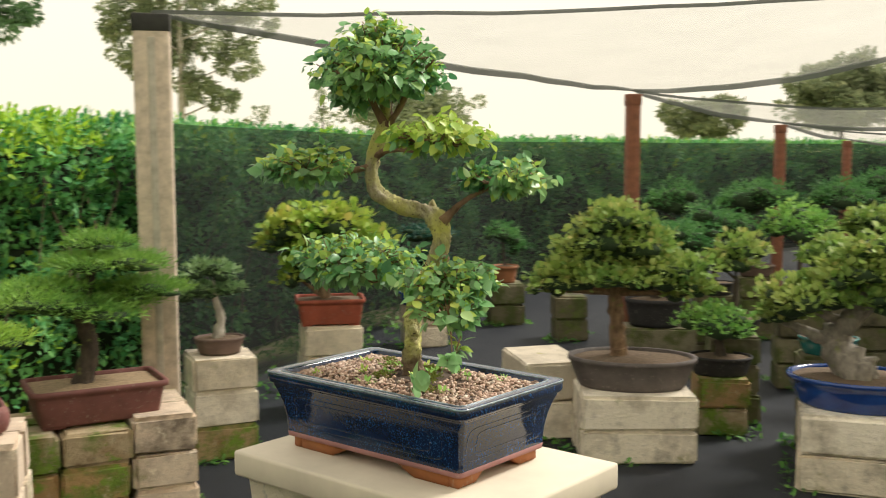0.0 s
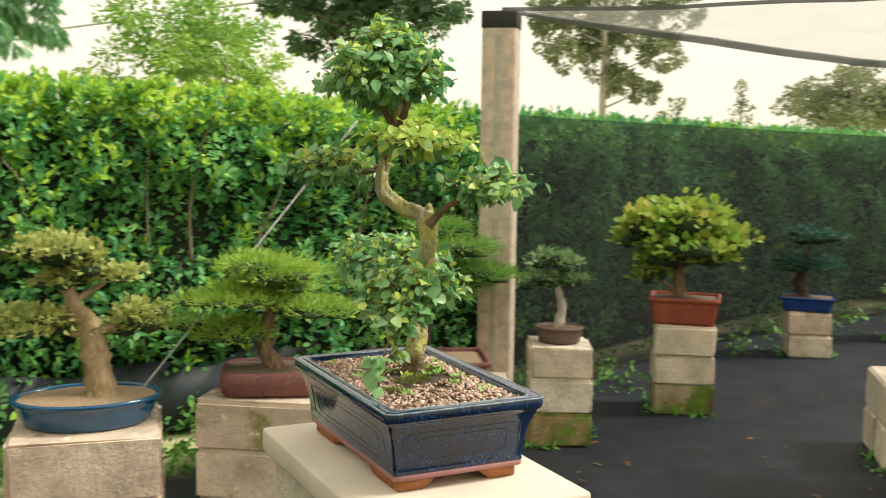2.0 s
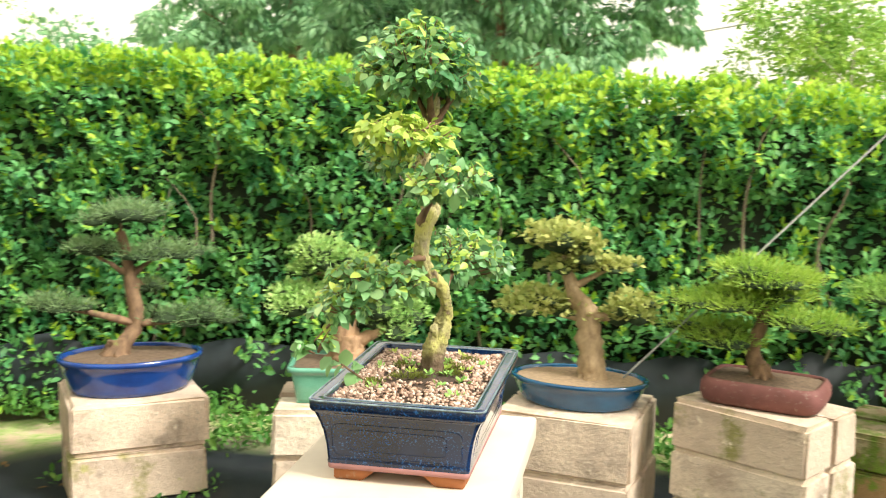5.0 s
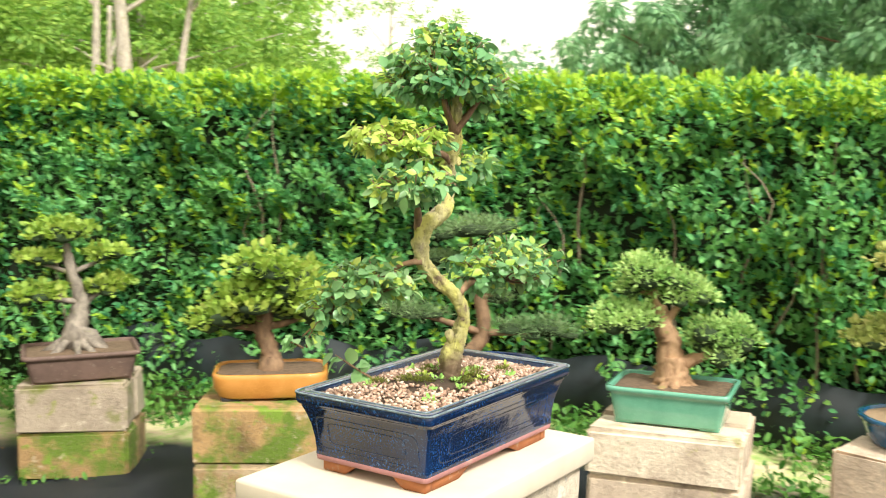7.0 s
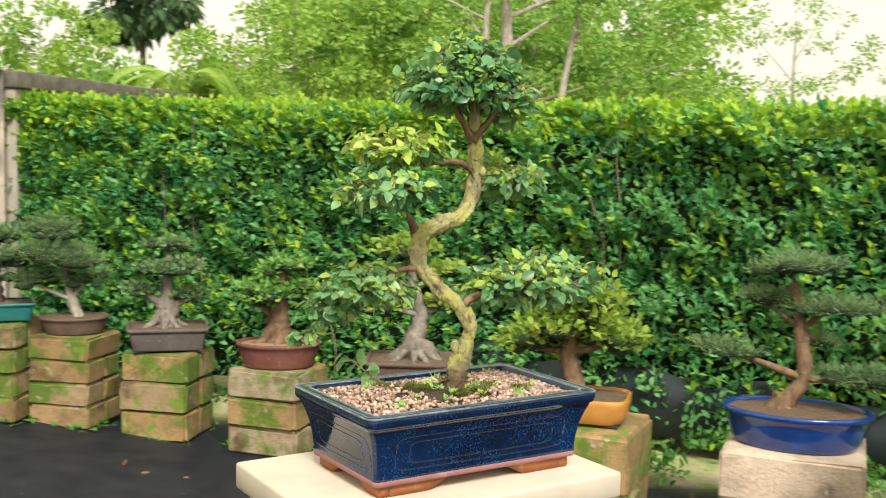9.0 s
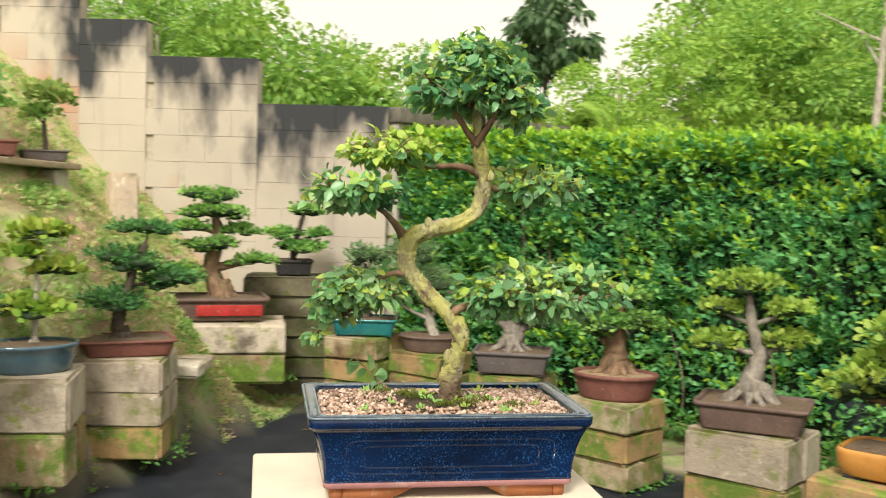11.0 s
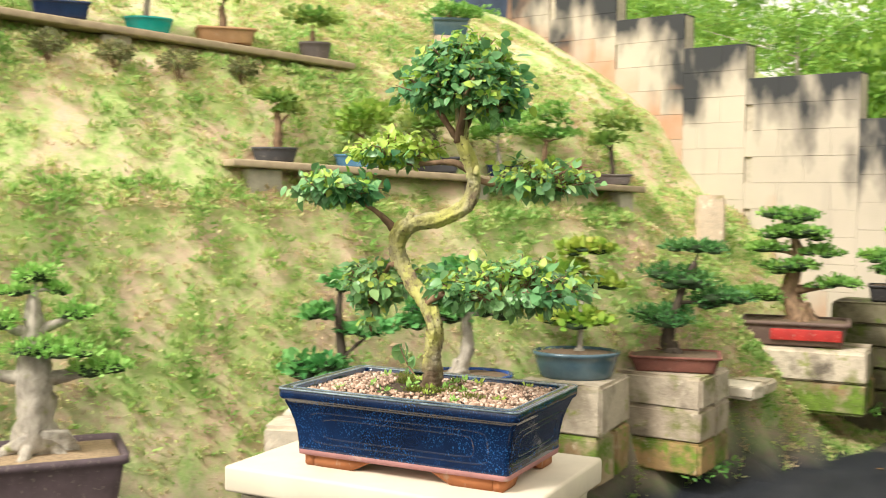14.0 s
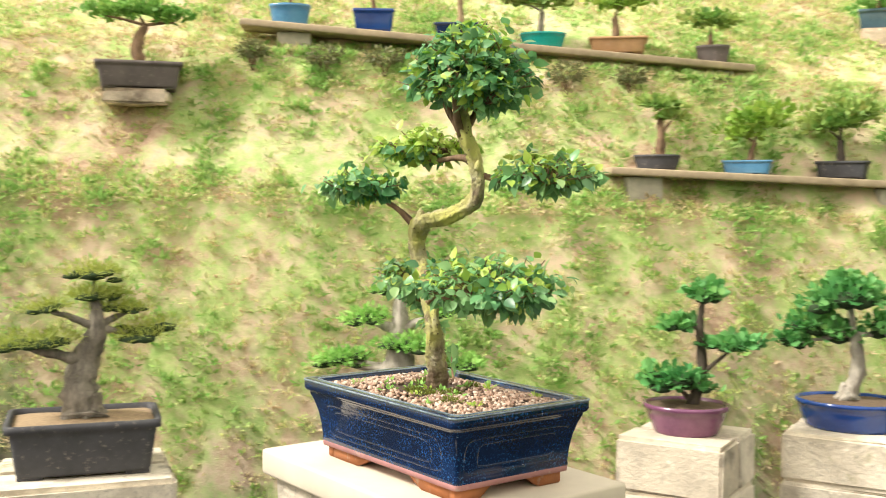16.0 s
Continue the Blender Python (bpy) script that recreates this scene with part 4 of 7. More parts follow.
POT_W, POT_L, POT_Z, RIM_Z = 0.188, 0.302, 1.009, 1.1015


def build_hero():
    root = thing("hero_bonsai", LIFT, "bonsai with winding mossy trunk in a glossy dark blue rectangular pot", "bonsai")
    W, L = POT_W, POT_L
    zb, zt = POT_Z + 0.016, RIM_Z
    H = zt - zb
    prof = ((0.80, 0.87, 0.0), (0.815, 0.88, 0.03), (0.825, 0.886, 0.06), (0.822, 0.883, 0.11), (0.835, 0.892, 0.3), (0.862, 0.912, 0.5), (0.9, 0.937, 0.66), (0.94, 0.962, 0.78),
            (0.955, 0.972, 0.815), (0.985, 0.99, 0.83), (1.0, 1.0, 0.87), (1.0, 1.0, 0.95), (0.985, 0.99, 0.995), (0.965, 0.978, 1.0), (0.86, 0.913, 0.995), (0.842, 0.9, 0.975), (0.83, 0.893, 0.85))
    rings = [rounded_rect(W * a, L * b, zb + H * z, 0.006 + 0.004 * (z > 0.8), 6) for a, b, z in prof]
    pot = part("pot", loft(rings, True, False), MAT["glaze_hero"], root, "glossy dark blue glazed pot with flared rim")
    # raised panels on the four faces
    for axis, half, span in (("x", W / 2, L), ("y", L / 2, W)):
        for s in (-1, 1):
            up0, up1 = 0.17, 0.66

            def on_face(u, z):
                t = zb + H * z
                k = np.interp(z, [p[2] for p in prof], [p[0 if axis == "x" else 1] for p in prof])
                o = s * (half * k - 0.0012)
                return Vector((o, u, t)) if axis == "x" else Vector((u, o, t))

            rings = bmesh.new()
            for inset in (0.0, 0.017):
                a = span * 0.37 - inset
                lo, hi = up0 + inset * 5, up1 - inset * 5
                path = []
                for k in range(73):
                    w = 2 * math.pi * k / 72
                    cu, su = math.cos(w), math.sin(w)
                    q = on_face(a * math.copysign(abs(cu) ** 0.16, cu), (lo + hi) / 2 + (hi - lo) / 2 * math.copysign(abs(su) ** 0.3, su))
                    path.append((*q, 0.0016))
                b = limb(path, 6, 0.0, 0, 1)
                tmp = bpy.data.meshes.new("t")
                b.to_mesh(tmp)
                b.free()
                rings.from_mesh(tmp)
                bpy.data.meshes.remove(tmp)
            part("moulding", rings, MAT["glaze_hero"], pot)
    # worn, paler glaze along the rim's edges, with the sky's highlight painted in
    for f, g, z in ((0.996, 0.997, 0.985), (0.866, 0.917, 0.99)):
        edge = rounded_rect(W * f, L * g, zb + H * z, 0.009, 8)
        loop = [(*q, 0.0011) for q in edge + edge[:1]]
        part("rim_edge", limb(loop, 6, 0.2, 5, 1), MAT["glaze_edge"], pot, "pale worn edge of the rim with a highlight painted in")
    # unglazed band and feet
    band = [rounded_rect(W * a, L * b, z, 0.007, 6) for a, b, z in ((0.79, 0.862, zb - 0.003), (0.818, 0.882, zb - 0.002), (0.824, 0.887, zb + 0.0035), (0.81, 0.876, zb + 0.005))]
    part("unglazed_band", loft(band), MAT["foot_edge"], root, "pinkish unglazed band")
    for sx in (-1, 1):
        for sy in (-1, 1):
            bm = bmesh.new()
            hx, hy = W * 0.40, L * 0.432
            # bracket foot: an L of two tapering wings
            for ax in (0, 1):
                run = 0.05 if ax == 0 else 0.082
                prof2 = ((0, 0), (run * 0.62, 0), (run * 0.8, 0.007), (run, 0.0155), (0, 0.0155))
                th = 0.014
                vs = []
                for off in (0, th):
                    row = []
                    for u, z in prof2:
                        if ax == 0:
                            p = Vector((sx * (hx - 0.004 - u), sy * (hy - 0.004 - off), POT_Z + z))
                        else:
                            p = Vector((sx * (hx - 0.0035 - off), sy * (hy - 0.0035 - 0.013 - u), POT_Z + z * 0.99))
                        row.append(bm.verts.new(p))
                    vs.append(row)
                bm.faces.new(vs[0])
                bm.faces.new(vs[1][::-1])
                for k in range(5):
                    bm.faces.new((vs[0][k], vs[1][k], vs[1][(k + 1) % 5], vs[0][(k + 1) % 5]))
            bmesh.ops.recalc_face_normals(bm, faces=bm.faces)
            bmesh.ops.bevel(bm, geom=list(bm.edges), offset=0.0016, segments=2, affect="EDGES")
            part("foot", bm, MAT["foot"], root, "orange unglazed clay foot")
    # soil and gravel
    rings = [[Vector((p.x * f, p.y * f, zt - 0.0095 + 0.009 * (1 - f * f) + 0.002 * noise.noise(p * 60 * f))) for p in rounded_rect(W * 0.842, L * 0.9, 0, 0.006, 6)] for f in (1, 0.8, 0.6, 0.4, 0.2, 0.03)]
    part("soil", loft(rings, False, True), MAT["humus"], root)
    return root


def gravel_material():
    m, n, l, p = shader("gravel", 0.6)
    geo = n.new("ShaderNodeNewGeometry")
    c = colours(n, l, geo.outputs["Random Per Island"], ((0.0, (0.09, 0.06, 0.04)), (0.2, (0.34, 0.21, 0.15)), (0.5, (0.58, 0.4, 0.31)), (0.75, (0.72, 0.6, 0.5)), (0.85, (0.4, 0.26, 0.18)), (1.0, (0.16, 0.1, 0.07))))
    c = blend(n, l, steps(n, l, grain(n, l, 200, 4), 0.5, 0.8), c, (0.3, 0.2, 0.13))
    l.new(c, p.inputs["Base Color"])
    return m


def soil_top(x, y):
    fx, fy = abs(x) / (POT_W * 0.421), abs(y) / (POT_L * 0.45)
    f = max(fx, fy)
    return RIM_Z - 0.0095 + 0.009 * (1 - f * f)


def build_gravel(root):
    rng = np.random.default_rng(8)
    ico = bmesh.new()
    bmesh.ops.create_icosphere(ico, subdivisions=1, radius=1)
    tv = np.array([v.co[:] for v in ico.verts])
    tf = np.array([[v.index for v in f.verts] for f in ico.faces])
    ico.free()
    V, Fc, n = [], [], 0
    while n < 4600:
        x, y = rng.uniform(-1, 1) * POT_W * 0.418, rng.uniform(-1, 1) * POT_L * 0.447
        # bare humus round the trunk and towards one side
        bare = 0.8 * math.exp(-((x - 0.03) ** 2 + (y + 0.028) ** 2) / 0.0013) + 1.1 * math.exp(-((x - 0.005) ** 2 + (y - 0.0) ** 2) / 0.0016) + 0.6 * max(0, noise.noise(Vector((x * 30, y * 30, 2)))) * 1.6 + 0.55 * math.exp(-((x + 0.02) ** 2 / 0.0012 + (y + 0.045) ** 2 / 0.003))
        if rng.random() < bare * 0.9:
            n += 1
            continue
        r = 0.0021 * (0.6 + 0.95 * rng.random())
        s = r * np.array([1, 0.75 + 0.4 * rng.random(), 0.5 + 0.35 * rng.random()])
        a = rng.random() * 6.28
        t = rng.normal(size=2) * 0.35
        p = tv * (1 + 0.2 * rng.normal(size=(len(tv), 1))) * s
        R = np.array(Euler((t[0], t[1], a)).to_matrix())
        p = p @ R.T + np.array([x, y, soil_top(x, y) + 0.0012 + 0.0022 * rng.random()])
        Fc.append(tf + len(V) * len(tv))
        V.append(p)
        n += 1
    me = bpy.data.meshes.new("gravel")
    me.from_pydata(np.concatenate(V).tolist(), [], np.concatenate(Fc).tolist())
    ob = mesh_from("gravel", me, gravel_material(), root, "small pinkish gravel on the soil")
    ob["kind"] = "stuff"


TRUNK = [(0.006, 0.006, 1.09, 0.0205), (0.008, 0.008, 1.108, 0.0158), (0.012, 0.011, 1.135, 0.0138), (0.018, 0.015, 1.158, 0.0118), (0.022, 0.017, 1.176, 0.0108), (0.018, 0.005, 1.198, 0.0108), (0.007, -0.02, 1.222, 0.0108), (0.001, -0.037, 1.242, 0.0105),
         (0.002, -0.042, 1.262, 0.011), (0.005, -0.036, 1.281, 0.0128), (0.008, -0.016, 1.292, 0.0118), (-0.003, 0.014, 1.297, 0.0102), (-0.018, 0.037, 1.311, 0.0102), (-0.019, 0.046, 1.335, 0.0102), (-0.013, 0.043, 1.362, 0.0098), (-0.005, 0.037, 1.392, 0.0092), (-0.002, 0.033, 1.44, 0.0055), (-0.004, 0.034, 1.48, 0.0025)]
# foliage pads: centre, half sizes, leaves, share of young leaves
PADS = [
    ((-0.018, 0.034, 1.446), (0.062, 0.066, 0.028), 1400, 0.25),
    ((-0.02, 0.03, 1.469), (0.052, 0.056, 0.029), 1050, 0.3),
    ((-0.014, 0.03, 1.494), (0.026, 0.03, 0.019), 260, 0.5),
    ((0.002, 0.078, 1.428), (0.032, 0.03, 0.018), 240, 0.25),
    ((-0.018, -0.06, 1.378), (0.05, 0.05, 0.018), 760, 1.9),
    ((0.04, -0.108, 1.333), (0.042, 0.052, 0.019), 680, 0.32),
    ((-0.056, 0.115, 1.343), (0.042, 0.052, 0.019), 680, 0.4),
    ((0.017, 0.104, 1.223), (0.052, 0.08, 0.027), 1350, 0.3),
    ((-0.033, -0.086, 1.222), (0.052, 0.048, 0.02), 640, 0.3),
    ((-0.066, -0.111, 1.197), (0.032, 0.032, 0.018), 240, 0.3),
    ((-0.09, -0.133, 1.16), (0.018, 0.018, 0.02), 40, 0.25),
]
BOUGHS = [
    [(-0.016, 0.046, 1.35, 0.006), (-0.016, 0.02, 1.362, 0.005), (-0.014, -0.03, 1.36, 0.004), (-0.014, -0.075, 1.372, 0.002)],
    [(0.0, -0.045, 1.282, 0.008), (0.012, -0.06, 1.3, 0.005), (0.028, -0.085, 1.318, 0.004), (0.042, -0.125, 1.326, 0.002)],
    [(-0.02, 0.047, 1.342, 0.006), (-0.034, 0.07, 1.336, 0.005), (-0.05, 0.1, 1.336, 0.004), (-0.064, 0.145, 1.328, 0.002)],
    [(0.02, 0.004, 1.2, 0.007), (0.022, 0.03, 1.212, 0.006), (0.02, 0.075, 1.216, 0.004), (0.014, 0.15, 1.218, 0.002)],
    [(0.006, -0.045, 1.243, 0.006), (-0.01, -0.062, 1.238, 0.004), (-0.035, -0.085, 1.215, 0.003), (-0.07, -0.115, 1.185, 0.002), (-0.092, -0.135, 1.16, 0.001)],
    [(-0.004, 0.033, 1.386, 0.0075), (0.012, 0.046, 1.412, 0.0055), (0.024, 0.055, 1.432, 0.004), (0.045, 0.075, 1.45, 0.002)],
    [(-0.004, 0.033, 1.383, 0.0075), (-0.018, 0.038, 1.408, 0.0055), (-0.03, 0.044, 1.432, 0.004), (-0.055, 0.05, 1.455, 0.002)],
    [(-0.003, 0.033, 1.388, 0.0075), (-0.002, 0.014, 1.412, 0.0055), (0.0, -0.002, 1.436, 0.004), (0.005, -0.03, 1.462, 0.002)],
]


def build_hero_tree(root):
    rng = np.random.default_rng(21)
    trunk = part("trunk", limb([(x, y, z, r * 0.76) for x, y, z, r in TRUNK], 24, 0.28, 2, 14), MAT["bark_hero"], root, "winding trunk with yellow-green moss")
    for k, (p, r) in enumerate((((0.0105, 0.006, 1.15), 0.0056), ((0.013, -0.021, 1.298), 0.0045), ((-0.001, -0.049, 1.262), 0.0042), ((-0.012, 0.052, 1.352), 0.004))):
        bm = bmesh.new()
        bmesh.ops.create_icosphere(bm, subdivisions=3, radius=r)
        for v in bm.verts:
            v.co = Vector((v.co.x, v.co.y, v.co.z * 1.5)) * (1 + 0.4 * noise.noise(v.co * 260)) + Vector(p)
        part("knot", bm, MAT["bark_hero"], trunk)
    for k, line in enumerate(BOUGHS):
        part("branch", limb([(x, y, z, r * 0.66) for x, y, z, r in line], 8, 0.3, k, 6), MAT["bark_brown"], root)
    leaf_meshes = {}
    for key in ("hero", "herotip"):
        for k in range(3):
            me = leaf_mesh("leaf", [(0, 0, 0)], [(1, 0, 0)], [(0, 0, 1)], [1.0], "ovate", 0.15 + 0.12 * k, 0.08 + 0.1 * k)
            me.materials.append(MAT[key])
            leaf_meshes[key, k] = me
    singles, rest, twigs = 0, {"hero": [], "herotip": []}, bmesh.new()
    total = sum(p[2] for p in PADS)
    for ci, (c, r, n, young) in enumerate(PADS):
        c, r = np.array(c), np.array(r)
        # twigs fan out from the pad's foot; the leaves sit along them
        ntw = max(4, n // 9)
        ends, dirs = clump_points(rng, c, r * 1.02, ntw, 0.8, 0.35)
        foot = c - np.array([0, 0, r[2] * 0.7])
        for k in range(ntw):
            mid = foot * 0.45 + ends[k] * 0.55 + rng.normal(size=3) * r * 0.1
            b = limb([(*(foot + (ends[k] - foot) * 0.12), 0.0013), (*mid, 0.001), (*(ends[k] + (ends[k] - foot) * (0.16 if k % 4 == 0 else 0.0)), 0.0005)], 4, 0.05, k, 2)
            tmp = bpy.data.meshes.new("t")
            b.to_mesh(tmp)
            b.free()
            twigs.from_mesh(tmp)
            bpy.data.meshes.remove(tmp)
        for i in range(n):
            k = i % ntw
            inner = i % 6 == 0
            t = (0.4 + 0.35 * rng.random()) if inner else (0.8 + 0.26 * rng.random())
            pos = foot + (ends[k] - foot) * t + rng.normal(size=3) * r * 0.15
            out = (pos - c) / r
            out = out / max(1e-6, np.linalg.norm(out))
            up = out * 0.55 + np.array([0, 0, 0.75]) + rng.normal(size=3) * 0.55
            way = np.cross(up, rng.normal(size=3)) + out * 0.6 + np.array([0, 0, -0.12])
            tip = rng.random() < young * (1.4 if pos[2] > c[2] else 0.4)
            size = (0.011 if tip else 0.0128) * (0.55 + 0.95 * rng.random() ** 1.5)
            key = "herotip" if tip else "hero"
            if singles < 300 and rng.random() < 300 / total * 1.15:
                w = Vector(way).normalized()
                a = Vector(up).cross(w).normalized()
                f = w.cross(a)
                ob = new("leaf", leaf_meshes[key, singles % 3])
                ob.parent = root
                m = Matrix((w, a, f)).transposed().to_4x4()
                ob.matrix_local = Matrix.Translation(pos) @ m @ Matrix.Scale(size * 1.08, 4)
                singles += 1
            else:
                rest[key].append((pos, way, up, size))
    for key, rows in rest.items():
        me = leaf_mesh("foliage", [q[0] for q in rows], [q[1] for q in rows], [q[2] for q in rows], [q[3] for q in rows], "ovate", 0.25, 0.16)
        ob = mesh_from("foliage", me, MAT[key], root, smooth=False)
        ob["kind"] = "stuff"
    part("twig_mass", twigs, MAT["bark_brown"], root)["kind"] = "stuff"
    # small weeds on the soil
    tufts = {}
    for k, (x, y) in enumerate(((-0.06, 0.1), (-0.055, 0.02), (0.03, -0.06), (0.045, 0.02), (0.02, 0.055), (0.055, -0.09), (0.03, 0.1), (-0.04, -0.08), (0.06, 0.06), (0.022, 0.012), (0.012, -0.018), (-0.018, 0.02), (-0.012, -0.014), (0.03, -0.012), (0.02, 0.03), (-0.03, 0.05), (0.05, -0.03))):
        n = 14
        d = unit(rng, n)
        pts = np.array([x, y, soil_top(x, y) + 0.003]) + d * np.array([0.008, 0.008, 0.003]) * rng.random((n, 1))
        tufts.setdefault("lightgreen" if k % 3 else "herotip", []).append((pts, d + np.array([0, 0, 0.8]), unit(rng, n) * 0.5 + np.array([0, 0, 1]), 0.006 * (0.6 + 0.8 * rng.random(n))))
    # dark moss cushions round the trunk's foot
    for k, (x, y, r) in enumerate(((0.03, 0.03, 0.014), (0.035, 0.0, 0.012), (-0.02, -0.035, 0.016), (0.0, -0.03, 0.013), (-0.03, 0.02, 0.012), (0.015, 0.045, 0.012), (-0.045, -0.06, 0.013), (0.04, 0.075, 0.013))):
        n = 170
        d = unit(rng, n)
        d[:, 2] = np.abs(d[:, 2])
        pts = np.array([x, y, soil_top(x, y) + 0.001]) + d * np.array([r, r, 0.006]) * rng.random((n, 1)) ** 0.5
        tufts.setdefault("moss", []).append((pts, d + np.array([0, 0, 0.6]), unit(rng, n), 0.0028 * (0.6 + 0.8 * rng.random(n))))
    for key, rows in tufts.items():
        me = leaf_mesh("moss" if key == "moss" else "weed_mass", *[np.concatenate([q[i] for q in rows]) for i in range(4)], "oval")
        ob = mesh_from("moss" if key == "moss" else "weed_mass", me, MAT[key], root, "dark green moss" if key == "moss" else "small bright weeds", smooth=False)
        ob["kind"] = "stuff"
    # low shoot beside the trunk
    rows = []
    part("shoot", limb([(-0.055, -0.045, 1.095, 0.0016), (-0.07, -0.07, 1.115, 0.0012), (-0.085, -0.088, 1.132, 0.0006)], 5, 0.1, 3, 4), MAT["bark_brown"], root)
    for t in np.linspace(0.2, 1, 9):
        p = np.array([-0.055, -0.045, 1.096]) * (1 - t) + np.array([-0.086, -0.09, 1.134]) * t
        rows.append((p, rng.normal(size=3) * 0.7 + np.array([-0.5, -0.5, 0.2]), rng.normal(size=3) * 0.4 + np.array([0, 0, 1]), 0.016 + 0.006 * rng.random()))
    me = leaf_mesh("shoot_leaves", *[[q[i] for q in rows] for i in range(4)], "round")
    mesh_from("shoot_foliage", me, MAT["hero"], root, smooth=False)


build_pedestal()
hero = build_hero()
build_gravel(hero)
build_hero_tree(hero)
build_wall()


# ---- benches on the bank ----
def bench(a, b, supports, label):
    """A plank of wood on short cement legs."""
    a, b = Vector(a), Vector(b)
    d = b - a
    turn, tilt = math.atan2(d.y, d.x), math.atan2(d.z, Vector((d.x, d.y)).length)
    root = thing("plank_bench", Matrix.Translation(a) @ Matrix.Rotation(turn, 4, "Z") @ Matrix.Rotation(-tilt, 4, "Y"), label, "bench", "plank benches on the bank")
    part("plank", box(bmesh.new(), (0, -0.11, -0.035), (d.length, 0.11, 0), 0.006), MAT["plank"], root)
    for s, w in supports:
        p = a + d * s
        g = hill(p.x, p.y) - 0.12
        leg = part("leg", box(bmesh.new(), (-w / 2, -0.06, g - p.z), (w / 2, 0.06, -0.036), 0.012), MAT["cement"], root, "grey cement leg")
        leg.matrix_world = Matrix.Translation(p) @ Matrix.Rotation(turn, 4, "Z")
    return a, d, math.degrees(turn)


# ---- trees beyond the hedge ----
def tree(label, base, height, trunk_r, crowns, leaf, size, per, bark="bark_brown", lean=(0.0, 0.0), shape="simple", droop=0.0):
    """crowns: (across x, y, height above base, half width, half height) of each mass of leaves."""
    COUNT[0] += 1
    rng, rnd = np.random.default_rng(COUNT[0]), random.Random(COUNT[0])
    root = thing("tree", Matrix.Translation(base), label, "tree")
    top = (lean[0], lean[1], height)
    line = [(0, 0, -0.1, trunk_r * 1.25), (lean[0] * 0.2, lean[1] * 0.2, height * 0.3, trunk_r), (lean[0] * 0.6 + rnd.uniform(-1, 1) * trunk_r, lean[1] * 0.6, height * 0.65, trunk_r * 0.75), (*top, trunk_r * 0.35)]
    part("trunk", limb(line, 9, 0.1, COUNT[0], 5), MAT[bark], root)
    pts, ways, ups, sizes = [], [], [], []
    for k, (cx, cy, cz, rw, rh) in enumerate(crowns):
        s = min(0.9, max(0.35, (cz - 1.4 * rh) / height))
        part("limb", limb([(top[0] * s, top[1] * s, height * s, trunk_r * 0.34), ((cx + top[0] * s) / 2, (cy + top[1] * s) / 2, (cz + height * s) / 2, trunk_r * 0.2), (cx, cy, cz, trunk_r * 0.07)], 6, 0.12, k, 4), MAT[bark], root)
        n = int(2.6 * per * rw * (rw + rh))
        tufts = max(14, int(36 * rw))
        tc, td = clump_points(rng, (cx, cy, cz), (rw, rw * 0.8, rh), tufts, 0.35)
        which = rng.integers(0, tufts, n)
        sub = unit(rng, n)
        rad = 0.25 * min(rw, 1.4)
        pts.append(tc[which] + sub * (rad * rng.random(n) ** 0.45)[:, None] * np.array([1, 1, 0.7]))
        ways.append(sub + td[which] * 0.3 + np.array([0, 0, -droop]))
        ups.append(unit(rng, n) + np.array([0, 0, 0.8]))
        sizes.append(size * (0.38 + 0.52 * rng.random(n)))
    me = leaf_mesh("crown", np.concatenate(pts), np.concatenate(ways), np.concatenate(ups), np.concatenate(sizes), shape)
    mesh_from("crown", me, MAT[leaf], root, smooth=False)
    return root


# ---- the bonsai round the yard, each on its pillar ----
bonsai("gnarled old bonsai in an oval cobalt blue pot", (4.056, 0.816, 0.36), -71.9, ("oval", 0.667, 0.487, 0.143, "glaze_cobalt"),
       [(-0.009, 0.134, 0.0923), (-0.113, 0.279, 0.0725), (-0.068, 0.384, 0.0527), (0.026, 0.514, 0.0448)],
       [(-0.243, 0.489, 0.237, 0.132), (-0.076, 0.606, 0.198, 0.105), (-0.362, 0.397, 0.132, 0.084), (0.067, 0.724, 0.185, 0.105), (0.172, 0.514, 0.211, 0.105)], "mixed", "bark_grey", "soil")
pillar((4.056, 0.816), -67.9, 0.36, "block_white", 0.544, 0.544, 0, "stack of whitish weathered concrete blocks")
bonsai("domed bonsai in a shallow oval grey clay pot", (3.81, 1.882, 0.34), -60.3, ("oval", 0.653, 0.447, 0.156, "clay_grey"),
       [(-0.067, 0.105, 0.0464), (-0.078, 0.292, 0.0377), (-0.089, 0.48, 0.0348), (-0.08, 0.66, 0.02)],
       [(-0.08, 0.83, 0.2, 0.12), (-0.09, 0.69, 0.34, 0.17), (-0.3, 0.57, 0.2, 0.12), (0.14, 0.57, 0.24, 0.13), (-0.05, 0.56, 0.36, 0.11), (0.3, 0.5, 0.13, 0.08), (-0.42, 0.5, 0.1, 0.07)], "mixed", "bark_brown", "soil")
pillar((3.81, 1.882), -52.3, 0.34, "block_white", 0.571, 0.53, 0, "stack of whitish weathered concrete blocks")
bonsai("squat bushy bonsai in a small dark pot", (4.474, 1.711, 0.31), -64.9, ("oval", 0.345, 0.273, 0.105, "clay_dark"),
       [(0.0, 0.09, 0.0311), (-0.011, 0.189, 0.0249)],
       [(-0.013, 0.266, 0.205, 0.131)], "green", "bark_dark", "soil")
pillar((4.474, 1.711), -56.9, 0.31, "block_mossy", 0.278, 0.326, 0, "stack of mossy ochre concrete blocks")
